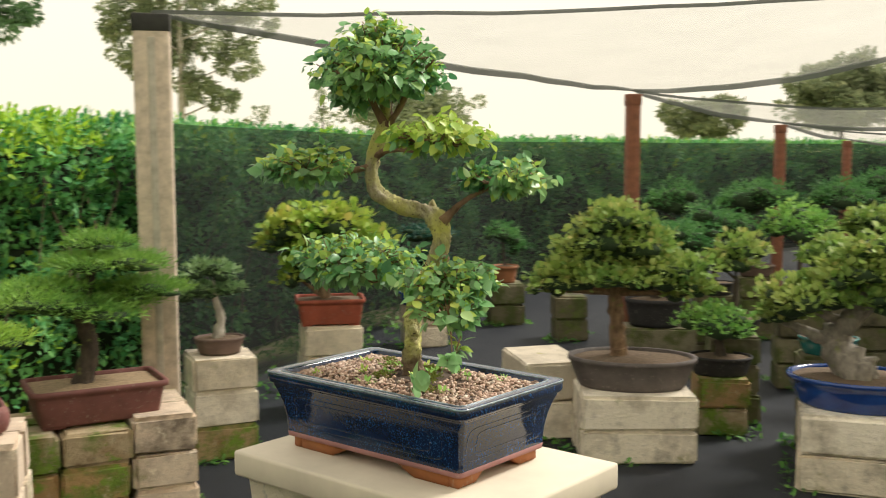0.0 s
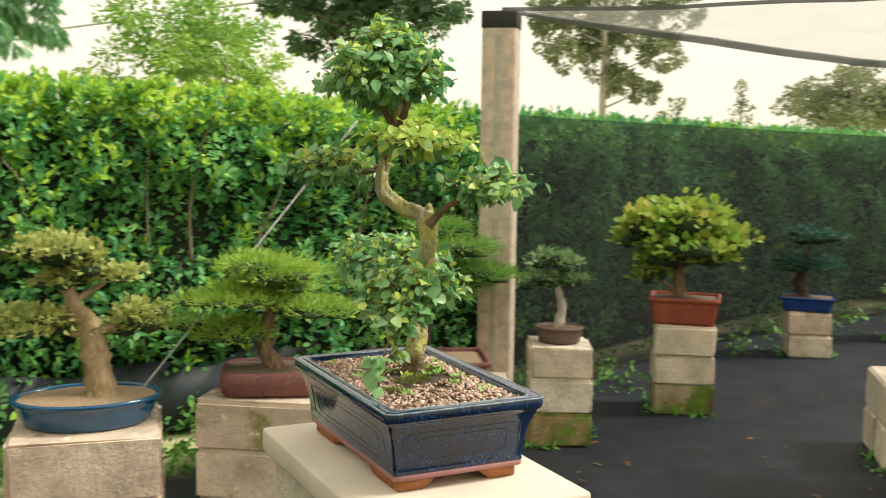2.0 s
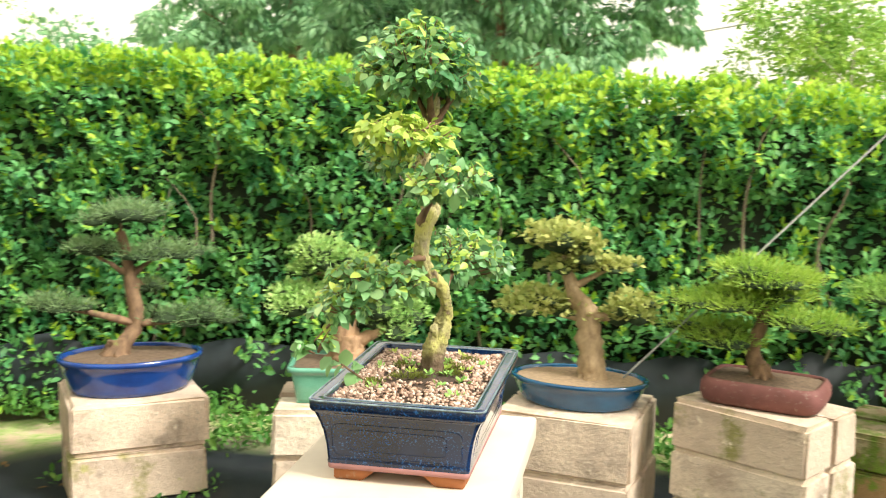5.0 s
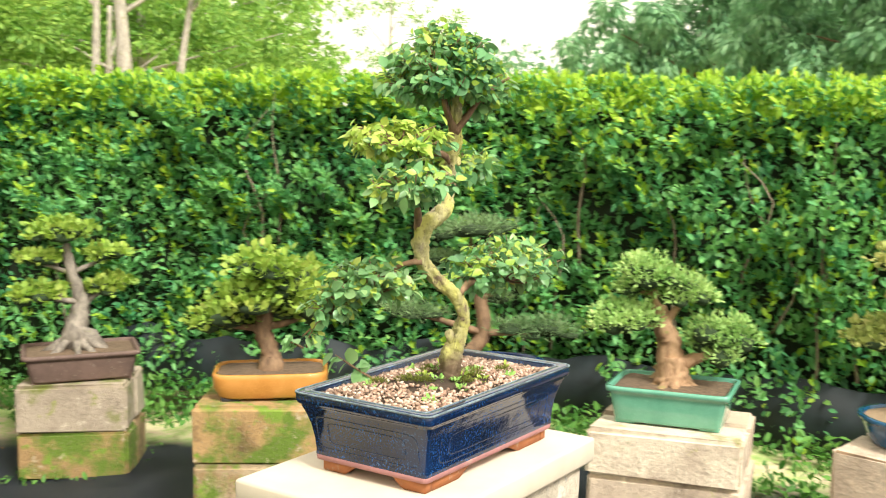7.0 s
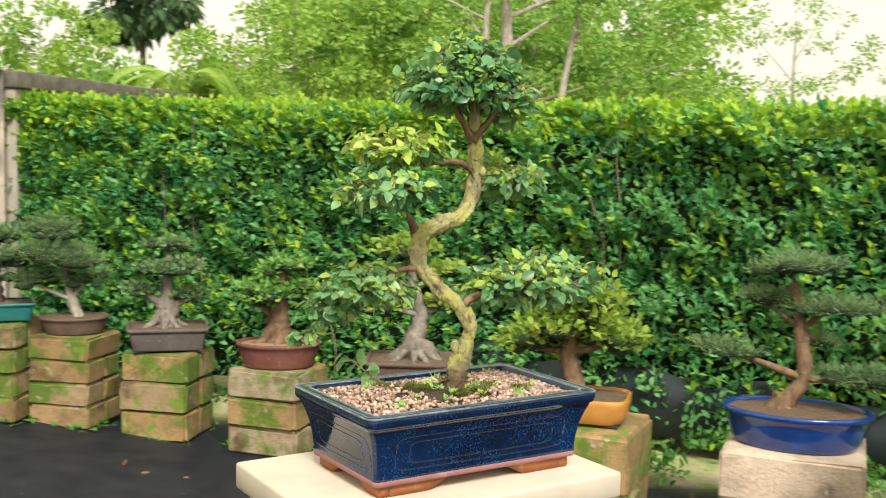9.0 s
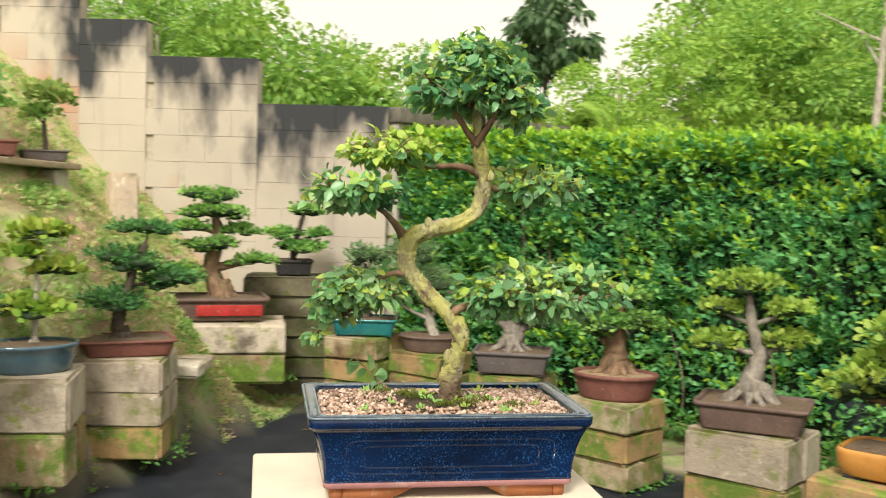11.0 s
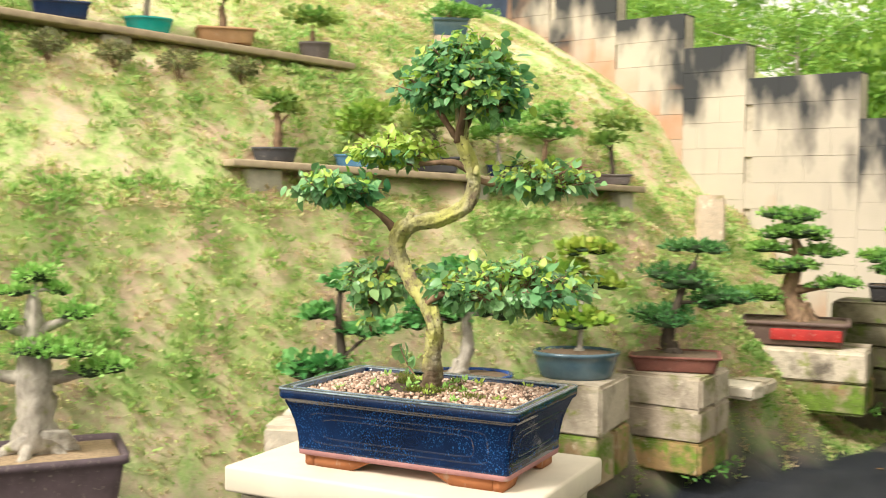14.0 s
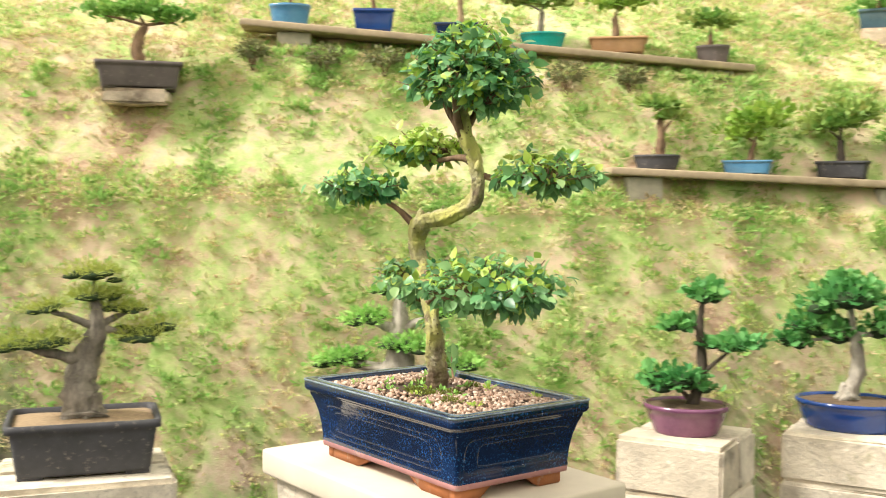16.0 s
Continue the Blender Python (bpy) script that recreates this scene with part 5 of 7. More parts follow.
bonsai("dark green bonsai in a round black pot", (5.463, 2.659, 0.34), -61.5, ("oval", 0.399, 0.316, 0.188, "clay_dark"),
       [(0.006, 0.173, 0.0345), (0.01, 0.364, 0.0268)],
       [(-0.001, 0.516, 0.307, 0.153), (0.205, 0.592, 0.23, 0.138)], "dark", "bark_dark", "soil")
pillar((5.463, 2.659), -51.5, 0.34, "block_dark", 0.53, 0.272, 0, "stack of dark algae-covered concrete blocks")
bonsai("small sparse bonsai in a terracotta pot", (6.468, 4.659, 0.36), -53.5, ("round", 0.225, 0.224, 0.147, "terracotta"),
       [(-0.006, 0.143, 0.0148), (-0.021, 0.363, 0.0098)],
       [(-0.021, 0.412, 0.167, 0.118), (0.102, 0.29, 0.098, 0.069)], "dark", "bark_dark", "soil")
pillar((6.468, 4.659), -43.5, 0.36, "block_dark", 0.299, 0.299, 0, "stack of dark algae-covered concrete blocks")
bonsai("dark layered bonsai in a flat blue pot", (5.269, 4.561, 0.33), -46.5, ("rect", 0.380, 0.263, 0.105, "glaze_cobalt"),
       [(-0.033, 0.099, 0.0509), (-0.058, 0.212, 0.0382), (-0.017, 0.424, 0.0212)],
       [(-0.034, 0.331, 0.28, 0.085), (0.012, 0.53, 0.195, 0.085)], "bluedark", "bark_dark", "soil")
pillar((5.269, 4.561), -34.5, 0.33, "block", 0.313, 0.272, 0, "stack of weathered pale concrete blocks")
bonsai("bushy yellow-green bonsai in a brick red rectangular pot", (3.44, 3.705, 0.512), -40.6, ("rect", 0.403, 0.279, 0.156, "brick_red"),
       [(-0.025, 0.15, 0.04), (-0.046, 0.315, 0.03), (-0.034, 0.481, 0.02)],
       [(-0.054, 0.597, 0.284, 0.153), (-0.256, 0.505, 0.173, 0.113), (0.187, 0.484, 0.167, 0.147), (-0.178, 0.314, 0.12, 0.127), (0.024, 0.416, 0.28, 0.12)], "yellow", "bark_brown", "soil")
pillar((3.44, 3.705), -32.6, 0.512, "block_white", 0.34, 0.299, 0, "stack of whitish weathered concrete blocks", kinds=("block_mossy",))
bonsai("small dull green bonsai in a round brown pot", (2.441, 3.474, 0.521), -32.8, ("oval", 0.253, 0.201, 0.081, "clay_brown"),
       [(-0.01, 0.069, 0.0293), (0.011, 0.163, 0.0234), (-0.018, 0.287, 0.0147)],
       [(-0.021, 0.413, 0.123, 0.07), (-0.097, 0.307, 0.135, 0.064), (0.06, 0.321, 0.106, 0.053)], "dull", "bark_pale", "soil")
pillar((2.441, 3.474), -26.8, 0.521, "block_white", 0.326, 0.299, 0, "stack of whitish weathered concrete blocks", kinds=("block_mossy",))
bonsai("layered pine bonsai in a rectangular maroon pot", (1.516, 3.132, 0.432), -21.0, ("rect", 0.554, 0.337, 0.160, "clay_maroon"),
       [(-0.043, 0.168, 0.0493), (-0.013, 0.315, 0.037), (-0.043, 0.449, 0.0321), (0.02, 0.659, 0.0173)],
       [(0.033, 0.742, 0.163, 0.054), (0.061, 0.645, 0.276, 0.064), (-0.223, 0.537, 0.247, 0.074), (0.206, 0.515, 0.237, 0.069), (-0.02, 0.474, 0.321, 0.064)], "pine", "bark_dark", "soil_tan")
for across in (-0.31, -0.03, 0.25):
    side = Vector((1.516, 3.132, 0.432)) + Vector((math.cos(radians(-21.0)), math.sin(radians(-21.0)), 0)) * across
    pillar((side.x, side.y), -25.0, 0.432 if across < 0.1 else 0.462, "block_mossy" if across < 0.1 else "block", 0.27, 0.5, 3, "low stack of mossy concrete blocks laid end-on")
bonsai("spreading pine bonsai in a maroon drum pot", (0.735, 2.853, 0.572), -19.3, ("drum", 0.446, 0.306, 0.101, "clay_maroon"),
       [(-0.017, 0.079, 0.0503), (-0.058, 0.198, 0.0284), (-0.024, 0.329, 0.0219), (-0.044, 0.459, 0.0131)],
       [(-0.043, 0.485, 0.23, 0.074), (-0.173, 0.366, 0.214, 0.061), (0.151, 0.327, 0.166, 0.061), (-0.2, 0.236, 0.188, 0.074), (-0.045, 0.394, 0.197, 0.052)], "pinelight", "bark_brown", "soil")
pillar((0.735, 2.853), -33.3, 0.572, "block", 0.544, 0.408, 0, "stack of weathered pale concrete blocks")
bonsai("olive-leaved bonsai with thick tan trunk in a teal oval pot", (0.034, 2.996, 0.489), -7.6, ("oval", 0.551, 0.387, 0.106, "glaze_teal"),
       [(0.053, 0.085, 0.0665), (0.04, 0.223, 0.0493), (0.018, 0.34, 0.0429), (-0.04, 0.457, 0.0279), (-0.088, 0.584, 0.015)],
       [(-0.086, 0.63, 0.165, 0.1), (-0.06, 0.55, 0.12, 0.06), (-0.188, 0.375, 0.18, 0.072), (0.198, 0.385, 0.115, 0.085), (0.117, 0.56, 0.09, 0.036)], "olive", "bark_tan", "soil_tan")
pillar((0.034, 2.996), -11.6, 0.489, "block", 0.544, 0.49, 0, "stack of weathered pale concrete blocks")
bonsai("blue-green bonsai in a rectangular mint green glazed pot", (-0.834, 2.702, 0.525), 12.1, ("rect", 0.456, 0.313, 0.141, "glaze_green"),
       [(-0.005, 0.135, 0.1), (-0.012, 0.2, 0.058), (-0.025, 0.3, 0.046), (-0.045, 0.36, 0.034), (-0.07, 0.47, 0.02)],
       [(-0.1, 0.55, 0.115, 0.082), (0.04, 0.49, 0.12, 0.08), (-0.16, 0.49, 0.08, 0.06), (-0.165, 0.375, 0.15, 0.085), (0.155, 0.3, 0.125, 0.11)], "bluegreen", "bark_red", "soil")
pillar((-0.834, 2.702), 14.1, 0.525, "block", 0.558, 0.462, 0, "stack of weathered pale concrete blocks")
bonsai("slender dark conifer bonsai in an oval cobalt pot", (-1.866, 2.938, 0.42), 37.7, ("oval", 0.608, 0.416, 0.153, "glaze_cobalt"),
       [(-0.067, 0.13, 0.068), (0.02, 0.277, 0.034), (0.002, 0.482, 0.0267), (-0.036, 0.675, 0.017)],
       [(-0.039, 0.743, 0.185, 0.068), (-0.143, 0.591, 0.136, 0.053), (0.111, 0.581, 0.185, 0.044), (-0.305, 0.39, 0.146, 0.044), (0.079, 0.431, 0.087, 0.044), (0.277, 0.294, 0.194, 0.058)], "grey", "bark_brown", "soil")
pillar((-1.866, 2.938), 33.7, 0.42, "block", 0.558, 0.49, 0, "stack of weathered pale concrete blocks")
bonsai("yellow-green bonsai in an orange glazed rectangular pot", (-2.481, 2.249, 0.47), 42.5, ("soft", 0.486, 0.315, 0.117, "glaze_orange"),
       [(-0.001, 0.061, 0.0548), (0.001, 0.167, 0.045), (-0.03, 0.285, 0.0363), (0.0, 0.42, 0.0214)],
       [(0.02, 0.53, 0.2, 0.11), (0.0, 0.42, 0.26, 0.1), (-0.18, 0.32, 0.16, 0.1), (0.16, 0.37, 0.16, 0.11)], "yellowgreen", "bark_brown", "soil")
pillar((-2.481, 2.249), 36.5, 0.47, "block_grey", 0.598, 0.462, 0, "stack of stained grey concrete blocks", kinds=("block_mossy", "block_mossy"))
bonsai("bonsai with exposed twisted roots in a brown tray pot", (-3.895, 2.314, 0.34), 56.6, ("rect", 0.569, 0.391, 0.148, "clay_brown"),
       [(-0.022, 0.106, 0.14), (-0.03, 0.227, 0.054), (0.014, 0.379, 0.04), (-0.03, 0.531, 0.0285), (-0.051, 0.682, 0.0163)],
       [(-0.066, 0.745, 0.16, 0.075), (-0.18, 0.6, 0.12, 0.055), (0.14, 0.61, 0.13, 0.055), (-0.19, 0.44, 0.14, 0.07), (0.13, 0.45, 0.13, 0.065)], "yellowgreen", "bark_grey", "soil")
pillar((-3.895, 2.314), 40.6, 0.34, "block_grey", 0.544, 0.462, 0, "stack of stained grey concrete blocks", kinds=("block_mossy",))
bonsai("round-topped bonsai in an oval reddish clay pot", (-4.684, 1.836, 0.34), 64.3, ("oval", 0.494, 0.364, 0.149, "clay_red"),
       [(-0.002, 0.139, 0.1273), (0.0, 0.265, 0.0605), (0.009, 0.455, 0.0414), (0.029, 0.566, 0.0223)],
       [(0.041, 0.595, 0.146, 0.076), (0.003, 0.462, 0.248, 0.083), (-0.125, 0.39, 0.134, 0.057), (0.154, 0.42, 0.127, 0.057)], "green", "bark_brown", "soil_tan")
pillar((-4.684, 1.836), 36.3, 0.34, "block_mossy", 0.452, 0.408, 0, "stack of mossy ochre concrete blocks")
bonsai("bonsai on stilted roots in a grey rectangular tray", (-5.298, 1.373, 0.381), 72.2, ("rect", 0.483, 0.357, 0.144, "clay_grey"),
       [(-0.015, 0.124, 0.1211), (0.002, 0.245, 0.0588), (-0.004, 0.417, 0.0346), (0.01, 0.573, 0.0173)],
       [(0.01, 0.621, 0.125, 0.069), (0.016, 0.483, 0.215, 0.076), (-0.158, 0.362, 0.125, 0.048), (0.143, 0.328, 0.125, 0.055)], "dull", "bark_grey", "soil")
pillar((-5.298, 1.373), 46.2, 0.381, "block_mossy", 0.429, 0.408, 0, "stack of mossy ochre concrete blocks")
bonsai("grey-green conifer bonsai in a low brown oval pot", (-5.628, 0.897, 0.46), 76.9, ("oval", 0.409, 0.303, 0.107, "clay_brown"),
       [(0.019, 0.083, 0.0416), (-0.013, 0.204, 0.0278), (-0.069, 0.444, 0.0173)],
       [(-0.133, 0.643, 0.18, 0.097), (-0.089, 0.485, 0.271, 0.111), (-0.241, 0.337, 0.18, 0.09), (0.061, 0.337, 0.139, 0.076)], "grey", "bark_pale", "soil")
pillar((-5.628, 0.897), 46.9, 0.46, "block_mossy", 0.394, 0.408, 0, "stack of mossy ochre concrete blocks")
bonsai("dark bonsai in a teal rectangular pot", (-5.776, 0.48, 0.548), 80.9, ("rect", 0.433, 0.299, 0.112, "glaze_teal2"),
       [(-0.002, 0.095, 0.0485), (-0.01, 0.268, 0.0347), (-0.005, 0.441, 0.0173)],
       [(-0.005, 0.51, 0.159, 0.083), (-0.019, 0.371, 0.229, 0.097)], "dull", "bark_dark", "soil")
pillar((-5.776, 0.48), 52.9, 0.548, "block_mossy", 0.394, 0.408, 0, "stack of mossy ochre concrete blocks")
bonsai("small layered bonsai in a black pot near the wall", (-6.564, 0.029, 0.86), 92.7, ("rect", 0.277, 0.220, 0.112, "clay_dark"),
       [(-0.002, 0.098, 0.0278), (0.014, 0.237, 0.0199), (0.067, 0.436, 0.0139)],
       [(0.085, 0.46, 0.159, 0.056), (-0.083, 0.292, 0.143, 0.056), (0.169, 0.302, 0.119, 0.044), (0.049, 0.206, 0.183, 0.048)], "green", "bark_dark", "soil")
pillar((-6.564, 0.029), 82.7, 0.86, "block_dark", 0.68, 0.408, 0, "stack of dark algae-covered concrete blocks")
bonsai("layered bonsai in a brown pot with a red panel", (-5.969, -0.495, 0.613), 97.1, ("panel", 0.682, 0.403, 0.159, "clay_brown"),
       [(0.04, 0.126, 0.1131), (-0.031, 0.333, 0.0566), (0.009, 0.578, 0.0339), (-0.039, 0.766, 0.0151)],
       [(-0.04, 0.811, 0.173, 0.068), (0.007, 0.699, 0.226, 0.049), (-0.154, 0.607, 0.151, 0.049), (0.15, 0.594, 0.136, 0.049), (-0.223, 0.305, 0.226, 0.064), (0.235, 0.392, 0.151, 0.049), (-0.052, 0.483, 0.189, 0.045)], "green", "bark_brown", "soil")
pillar((-5.969, -0.495), 91.1, 0.613, "block_grey", 0.925, 0.49, 0, "stack of stained grey concrete blocks", kinds=("block_mossy",))
bonsai("dark green pine bonsai in a reddish rectangular pot", (-4.542, -0.889, 0.622), 104.0, ("rect", 0.486, 0.335, 0.087, "clay_red"),
       [(-0.017, 0.061, 0.0614), (-0.043, 0.177, 0.0338), (0.009, 0.362, 0.0215), (0.096, 0.577, 0.0154)],
       [(0.11, 0.645, 0.16, 0.052), (0.007, 0.484, 0.19, 0.074), (0.208, 0.375, 0.172, 0.074), (-0.056, 0.281, 0.19, 0.068)], "dark", "bark_dark", "soil")
pillar((-4.542, -0.889), 84.0, 0.622, "block_grey", 0.462, 0.462, 0, "stack of whitish weathered concrete blocks", kinds=("block_mossy",))
bonsai("sparse yellow-leaved bonsai in a slate blue oval pot", (-3.991, -1.253, 0.631), 112.7, ("oval", 0.443, 0.327, 0.135, "glaze_slate"),
       [(0.017, 0.114, 0.0353), (0.026, 0.332, 0.0136), (0.034, 0.576, 0.0095)],
       [(0.033, 0.644, 0.141, 0.043), (-0.028, 0.548, 0.082, 0.033), (0.114, 0.468, 0.114, 0.038), (-0.012, 0.291, 0.174, 0.065)], "yellow", "bark_pale", "soil")
pillar((-3.991, -1.253), 88.7, 0.631, "block_grey", 0.435, 0.462, 0, "stack of whitish weathered concrete blocks", kinds=("block_mossy",))
bonsai("dense dark green bonsai in a round cobalt pot", (-3.267, -1.536, 0.615), 119.2, ("oval", 0.455, 0.357, 0.118, "glaze_cobalt"),
       [(-0.018, 0.111, 0.0631), (0.017, 0.25, 0.0303), (0.003, 0.388, 0.0227)],
       [(-0.024, 0.532, 0.167, 0.096), (-0.126, 0.405, 0.141, 0.081), (0.176, 0.414, 0.141, 0.081), (-0.025, 0.602, 0.091, 0.038), (-0.239, 0.344, 0.071, 0.045)], "bluegreen2", "bark_pale", "soil")
pillar((-3.267, -1.536), 113.2, 0.615, "block_white", 0.48, 0.47, 0, "stack of whitish weathered concrete blocks", kinds=("block_mossy",))
bonsai("tufted bonsai in a round purple pot", (-2.572, -1.827, 0.628), 120.8, ("round", 0.341, 0.302, 0.119, "glaze_purple"),
       [(0.025, 0.1, 0.025), (0.059, 0.236, 0.0205), (0.048, 0.418, 0.0159), (0.06, 0.532, 0.0091)],
       [(0.06, 0.555, 0.087, 0.059), (-0.034, 0.426, 0.073, 0.041), (0.174, 0.351, 0.118, 0.046), (-0.026, 0.201, 0.141, 0.064)], "bluegreen2", "bark_dark", "soil")
pillar((-2.572, -1.827), 112.8, 0.628, "block_white", 0.43, 0.45, 0, "stack of whitish weathered concrete blocks", kinds=("block_mossy",))
bonsai("bonsai with a thick pale flared trunk in a dark rectangular pot", (-1.626, -2.441, 0.413), 140.0, ("rect", 0.599, 0.409, 0.204, "clay_purple"),
       [(-0.007, 0.195, 0.13), (-0.01, 0.27, 0.066), (-0.012, 0.46, 0.058), (-0.014, 0.62, 0.042), (-0.01, 0.78, 0.014)],
       [(0.0, 0.83, 0.085, 0.05), (-0.07, 0.775, 0.06, 0.032), (0.07, 0.78, 0.05, 0.03), (-0.145, 0.675, 0.095, 0.042), (0.13, 0.695, 0.07, 0.034), (0.04, 0.575, 0.15, 0.042), (-0.24, 0.505, 0.13, 0.046), (0.22, 0.49, 0.115, 0.05)], "lightgreen", "bark_pale", "soil_tan")
pillar((-1.626, -2.441), 142.0, 0.413, "block_white", 0.571, 0.517, 0, "stack of whitish weathered concrete blocks")
bonsai("twisted grey juniper bonsai in a dark slate tray", (-0.51, -2.833, 0.58), 162.1, ("rect", 0.522, 0.357, 0.194, "clay_slate"),
       [(0.004, 0.137, 0.0913), (-0.015, 0.258, 0.0609), (0.006, 0.38, 0.0507), (0.049, 0.502, 0.0304), (0.037, 0.624, 0.0122)],
       [(0.037, 0.689, 0.114, 0.041), (0.046, 0.614, 0.13, 0.037), (-0.112, 0.578, 0.085, 0.032), (-0.19, 0.456, 0.146, 0.049), (0.199, 0.482, 0.126, 0.053), (0.151, 0.563, 0.101, 0.032)], "olive2", "bark_grey", "soil_tan")
pillar((-0.51, -2.833), 162.1, 0.58, "block_white", 0.598, 0.517, 0, "stack of whitish weathered concrete blocks")
pillar((3.872, 2.473), -38.0, 0.42, "block_white", 0.35, 0.5, 0, "bare stack of weathered concrete blocks")
pillar((6.207, 3.829), -46.9, 0.36, "block_dark", 0.27, 0.27, 0, "bare stack of weathered concrete blocks")
pillar((-5.104, -0.684), 81.0, 0.5, "block_white", 0.38, 0.4, 0, "bare stack of weathered concrete blocks")
bonsai("leafy bonsai in a pot under the shade net", (6.772, 3.224, 0.5), -62.3, ("oval", 0.3, 0.22, 0.09, "clay_dark"), [(0.0, 0.08, 0.022), (0.01, 0.447, 0.015)], [(0.0, 0.628, 0.217, 0.181), (-0.109, 0.565, 0.130, 0.090)], "dark", "bark_dark", "soil", "bonsai under the shade net")
pillar((6.772, 3.224), -52.3, 0.5, "block_dark", 0.28, 0.24, 0, "stack of dark algae-covered concrete blocks")
bonsai("leafy bonsai in a pot under the shade net", (6.046, 2.509, 0.5), -64.5, ("oval", 0.3, 0.22, 0.09, "clay_dark"), [(0.0, 0.08, 0.022), (0.01, 0.344, 0.015)], [(0.0, 0.504, 0.239, 0.160), (-0.120, 0.448, 0.144, 0.080)], "dark", "bark_dark", "soil", "bonsai under the shade net")
pillar((6.046, 2.509), -54.5, 0.5, "block_dark", 0.28, 0.24, 0, "stack of dark algae-covered concrete blocks")
bonsai("leafy bonsai in a pot under the shade net", (7.206, 2.703, 0.5), -66.6, ("oval", 0.3, 0.22, 0.09, "clay_brown"), [(0.0, 0.08, 0.022), (0.01, 0.437, 0.015)], [(0.0, 0.627, 0.298, 0.190), (-0.149, 0.560, 0.179, 0.095)], "dark", "bark_dark", "soil", "bonsai under the shade net")
pillar((7.206, 2.703), -56.6, 0.5, "block_dark", 0.28, 0.24, 0, "stack of dark algae-covered concrete blocks")
bonsai("leafy bonsai in a pot under the shade net", (5.745, 1.783, 0.5), -68.7, ("oval", 0.3, 0.22, 0.09, "glaze_cobalt"), [(0.0, 0.08, 0.022), (0.01, 0.413, 0.015)], [(0.0, 0.558, 0.217, 0.145), (-0.109, 0.507, 0.130, 0.072)], "green", "bark_dark", "soil", "bonsai under the shade net")
pillar((5.745, 1.783), -58.7, 0.5, "block_dark", 0.28, 0.24, 0, "stack of dark algae-covered concrete blocks")
bonsai("leafy bonsai in a pot under the shade net", (7.746, 2.221, 0.5), -70.7, ("oval", 0.3, 0.22, 0.09, "clay_dark"), [(0.0, 0.08, 0.022), (0.01, 0.478, 0.015)], [(0.0, 0.643, 0.274, 0.165), (-0.137, 0.585, 0.165, 0.082)], "dark", "bark_dark", "soil", "bonsai under the shade net")
pillar((7.746, 2.221), -60.7, 0.5, "block_dark", 0.28, 0.24, 0, "stack of dark algae-covered concrete blocks")
bonsai("leafy bonsai in a pot under the shade net", (4.711, 1.748, 0.5), -65.5, ("oval", 0.3, 0.22, 0.09, "clay_dark"), [(0.0, 0.08, 0.022), (0.01, 0.306, 0.015)], [(0.0, 0.447, 0.179, 0.140), (-0.089, 0.397, 0.107, 0.070)], "mixed", "bark_dark", "soil", "bonsai under the shade net")
pillar((4.711, 1.748), -55.5, 0.5, "block_dark", 0.28, 0.24, 0, "stack of dark algae-covered concrete blocks")
bonsai("leafy bonsai in a pot under the shade net", (6.454, 1.552, 0.5), -72.2, ("oval", 0.3, 0.22, 0.09, "clay_dark"), [(0.0, 0.08, 0.022), (0.01, 0.353, 0.015)], [(0.0, 0.506, 0.214, 0.153), (-0.107, 0.453, 0.129, 0.077)], "mixed", "bark_dark", "soil", "bonsai under the shade net")
pillar((6.454, 1.552), -62.2, 0.5, "block_dark", 0.28, 0.24, 0, "stack of dark algae-covered concrete blocks")
bonsai("leafy bonsai in a pot under the shade net", (4.465, 1.12, 0.5), -70.2, ("oval", 0.3, 0.22, 0.09, "glaze_teal2"), [(0.0, 0.08, 0.022), (0.01, 0.407, 0.015)], [(0.0, 0.510, 0.144, 0.103), (-0.072, 0.474, 0.086, 0.052)], "mixed", "bark_dark", "soil", "bonsai under the shade net")
pillar((4.465, 1.120), -60.2, 0.5, "block_dark", 0.28, 0.24, 0, "stack of dark algae-covered concrete blocks")
bonsai("leafy bonsai in a pot under the shade net", (8.885, 2.273, 0.5), -72.5, ("oval", 0.3, 0.22, 0.09, "clay_dark"), [(0.0, 0.08, 0.022), (0.01, 0.499, 0.015)], [(0.0, 0.671, 0.253, 0.172), (-0.126, 0.611, 0.152, 0.086)], "dark", "bark_dark", "soil", "bonsai under the shade net")
pillar((8.885, 2.273), -62.5, 0.5, "block_dark", 0.28, 0.24, 0, "stack of dark algae-covered concrete blocks")
bonsai("leafy bonsai in a pot under the shade net", (5.973, 1.047, 0.5), -74.9, ("oval", 0.3, 0.22, 0.09, "clay_dark"), [(0.0, 0.08, 0.022), (0.01, 0.459, 0.015)], [(0.0, 0.631, 0.242, 0.173), (-0.121, 0.571, 0.145, 0.086)], "green", "bark_dark", "soil", "bonsai under the shade net")
pillar((5.973, 1.047), -64.9, 0.5, "block_dark", 0.28, 0.24, 0, "stack of dark algae-covered concrete blocks")
bonsai("leafy bonsai in a pot under the shade net", (4.487, 0.462, 0.5), -76.7, ("oval", 0.3, 0.22, 0.09, "clay_brown"), [(0.0, 0.08, 0.022), (0.01, 0.393, 0.015)], [(0.0, 0.552, 0.213, 0.160), (-0.106, 0.497, 0.128, 0.080)], "mixed", "bark_dark", "soil", "bonsai under the shade net")
pillar((4.487, 0.462), -66.7, 0.5, "block_dark", 0.28, 0.24, 0, "stack of dark algae-covered concrete blocks")
pillar((-6.455, -1.161), 110, 1.56, "block", 0.19, 0.19, 1, "short pale block stump on the bank", 1.22)


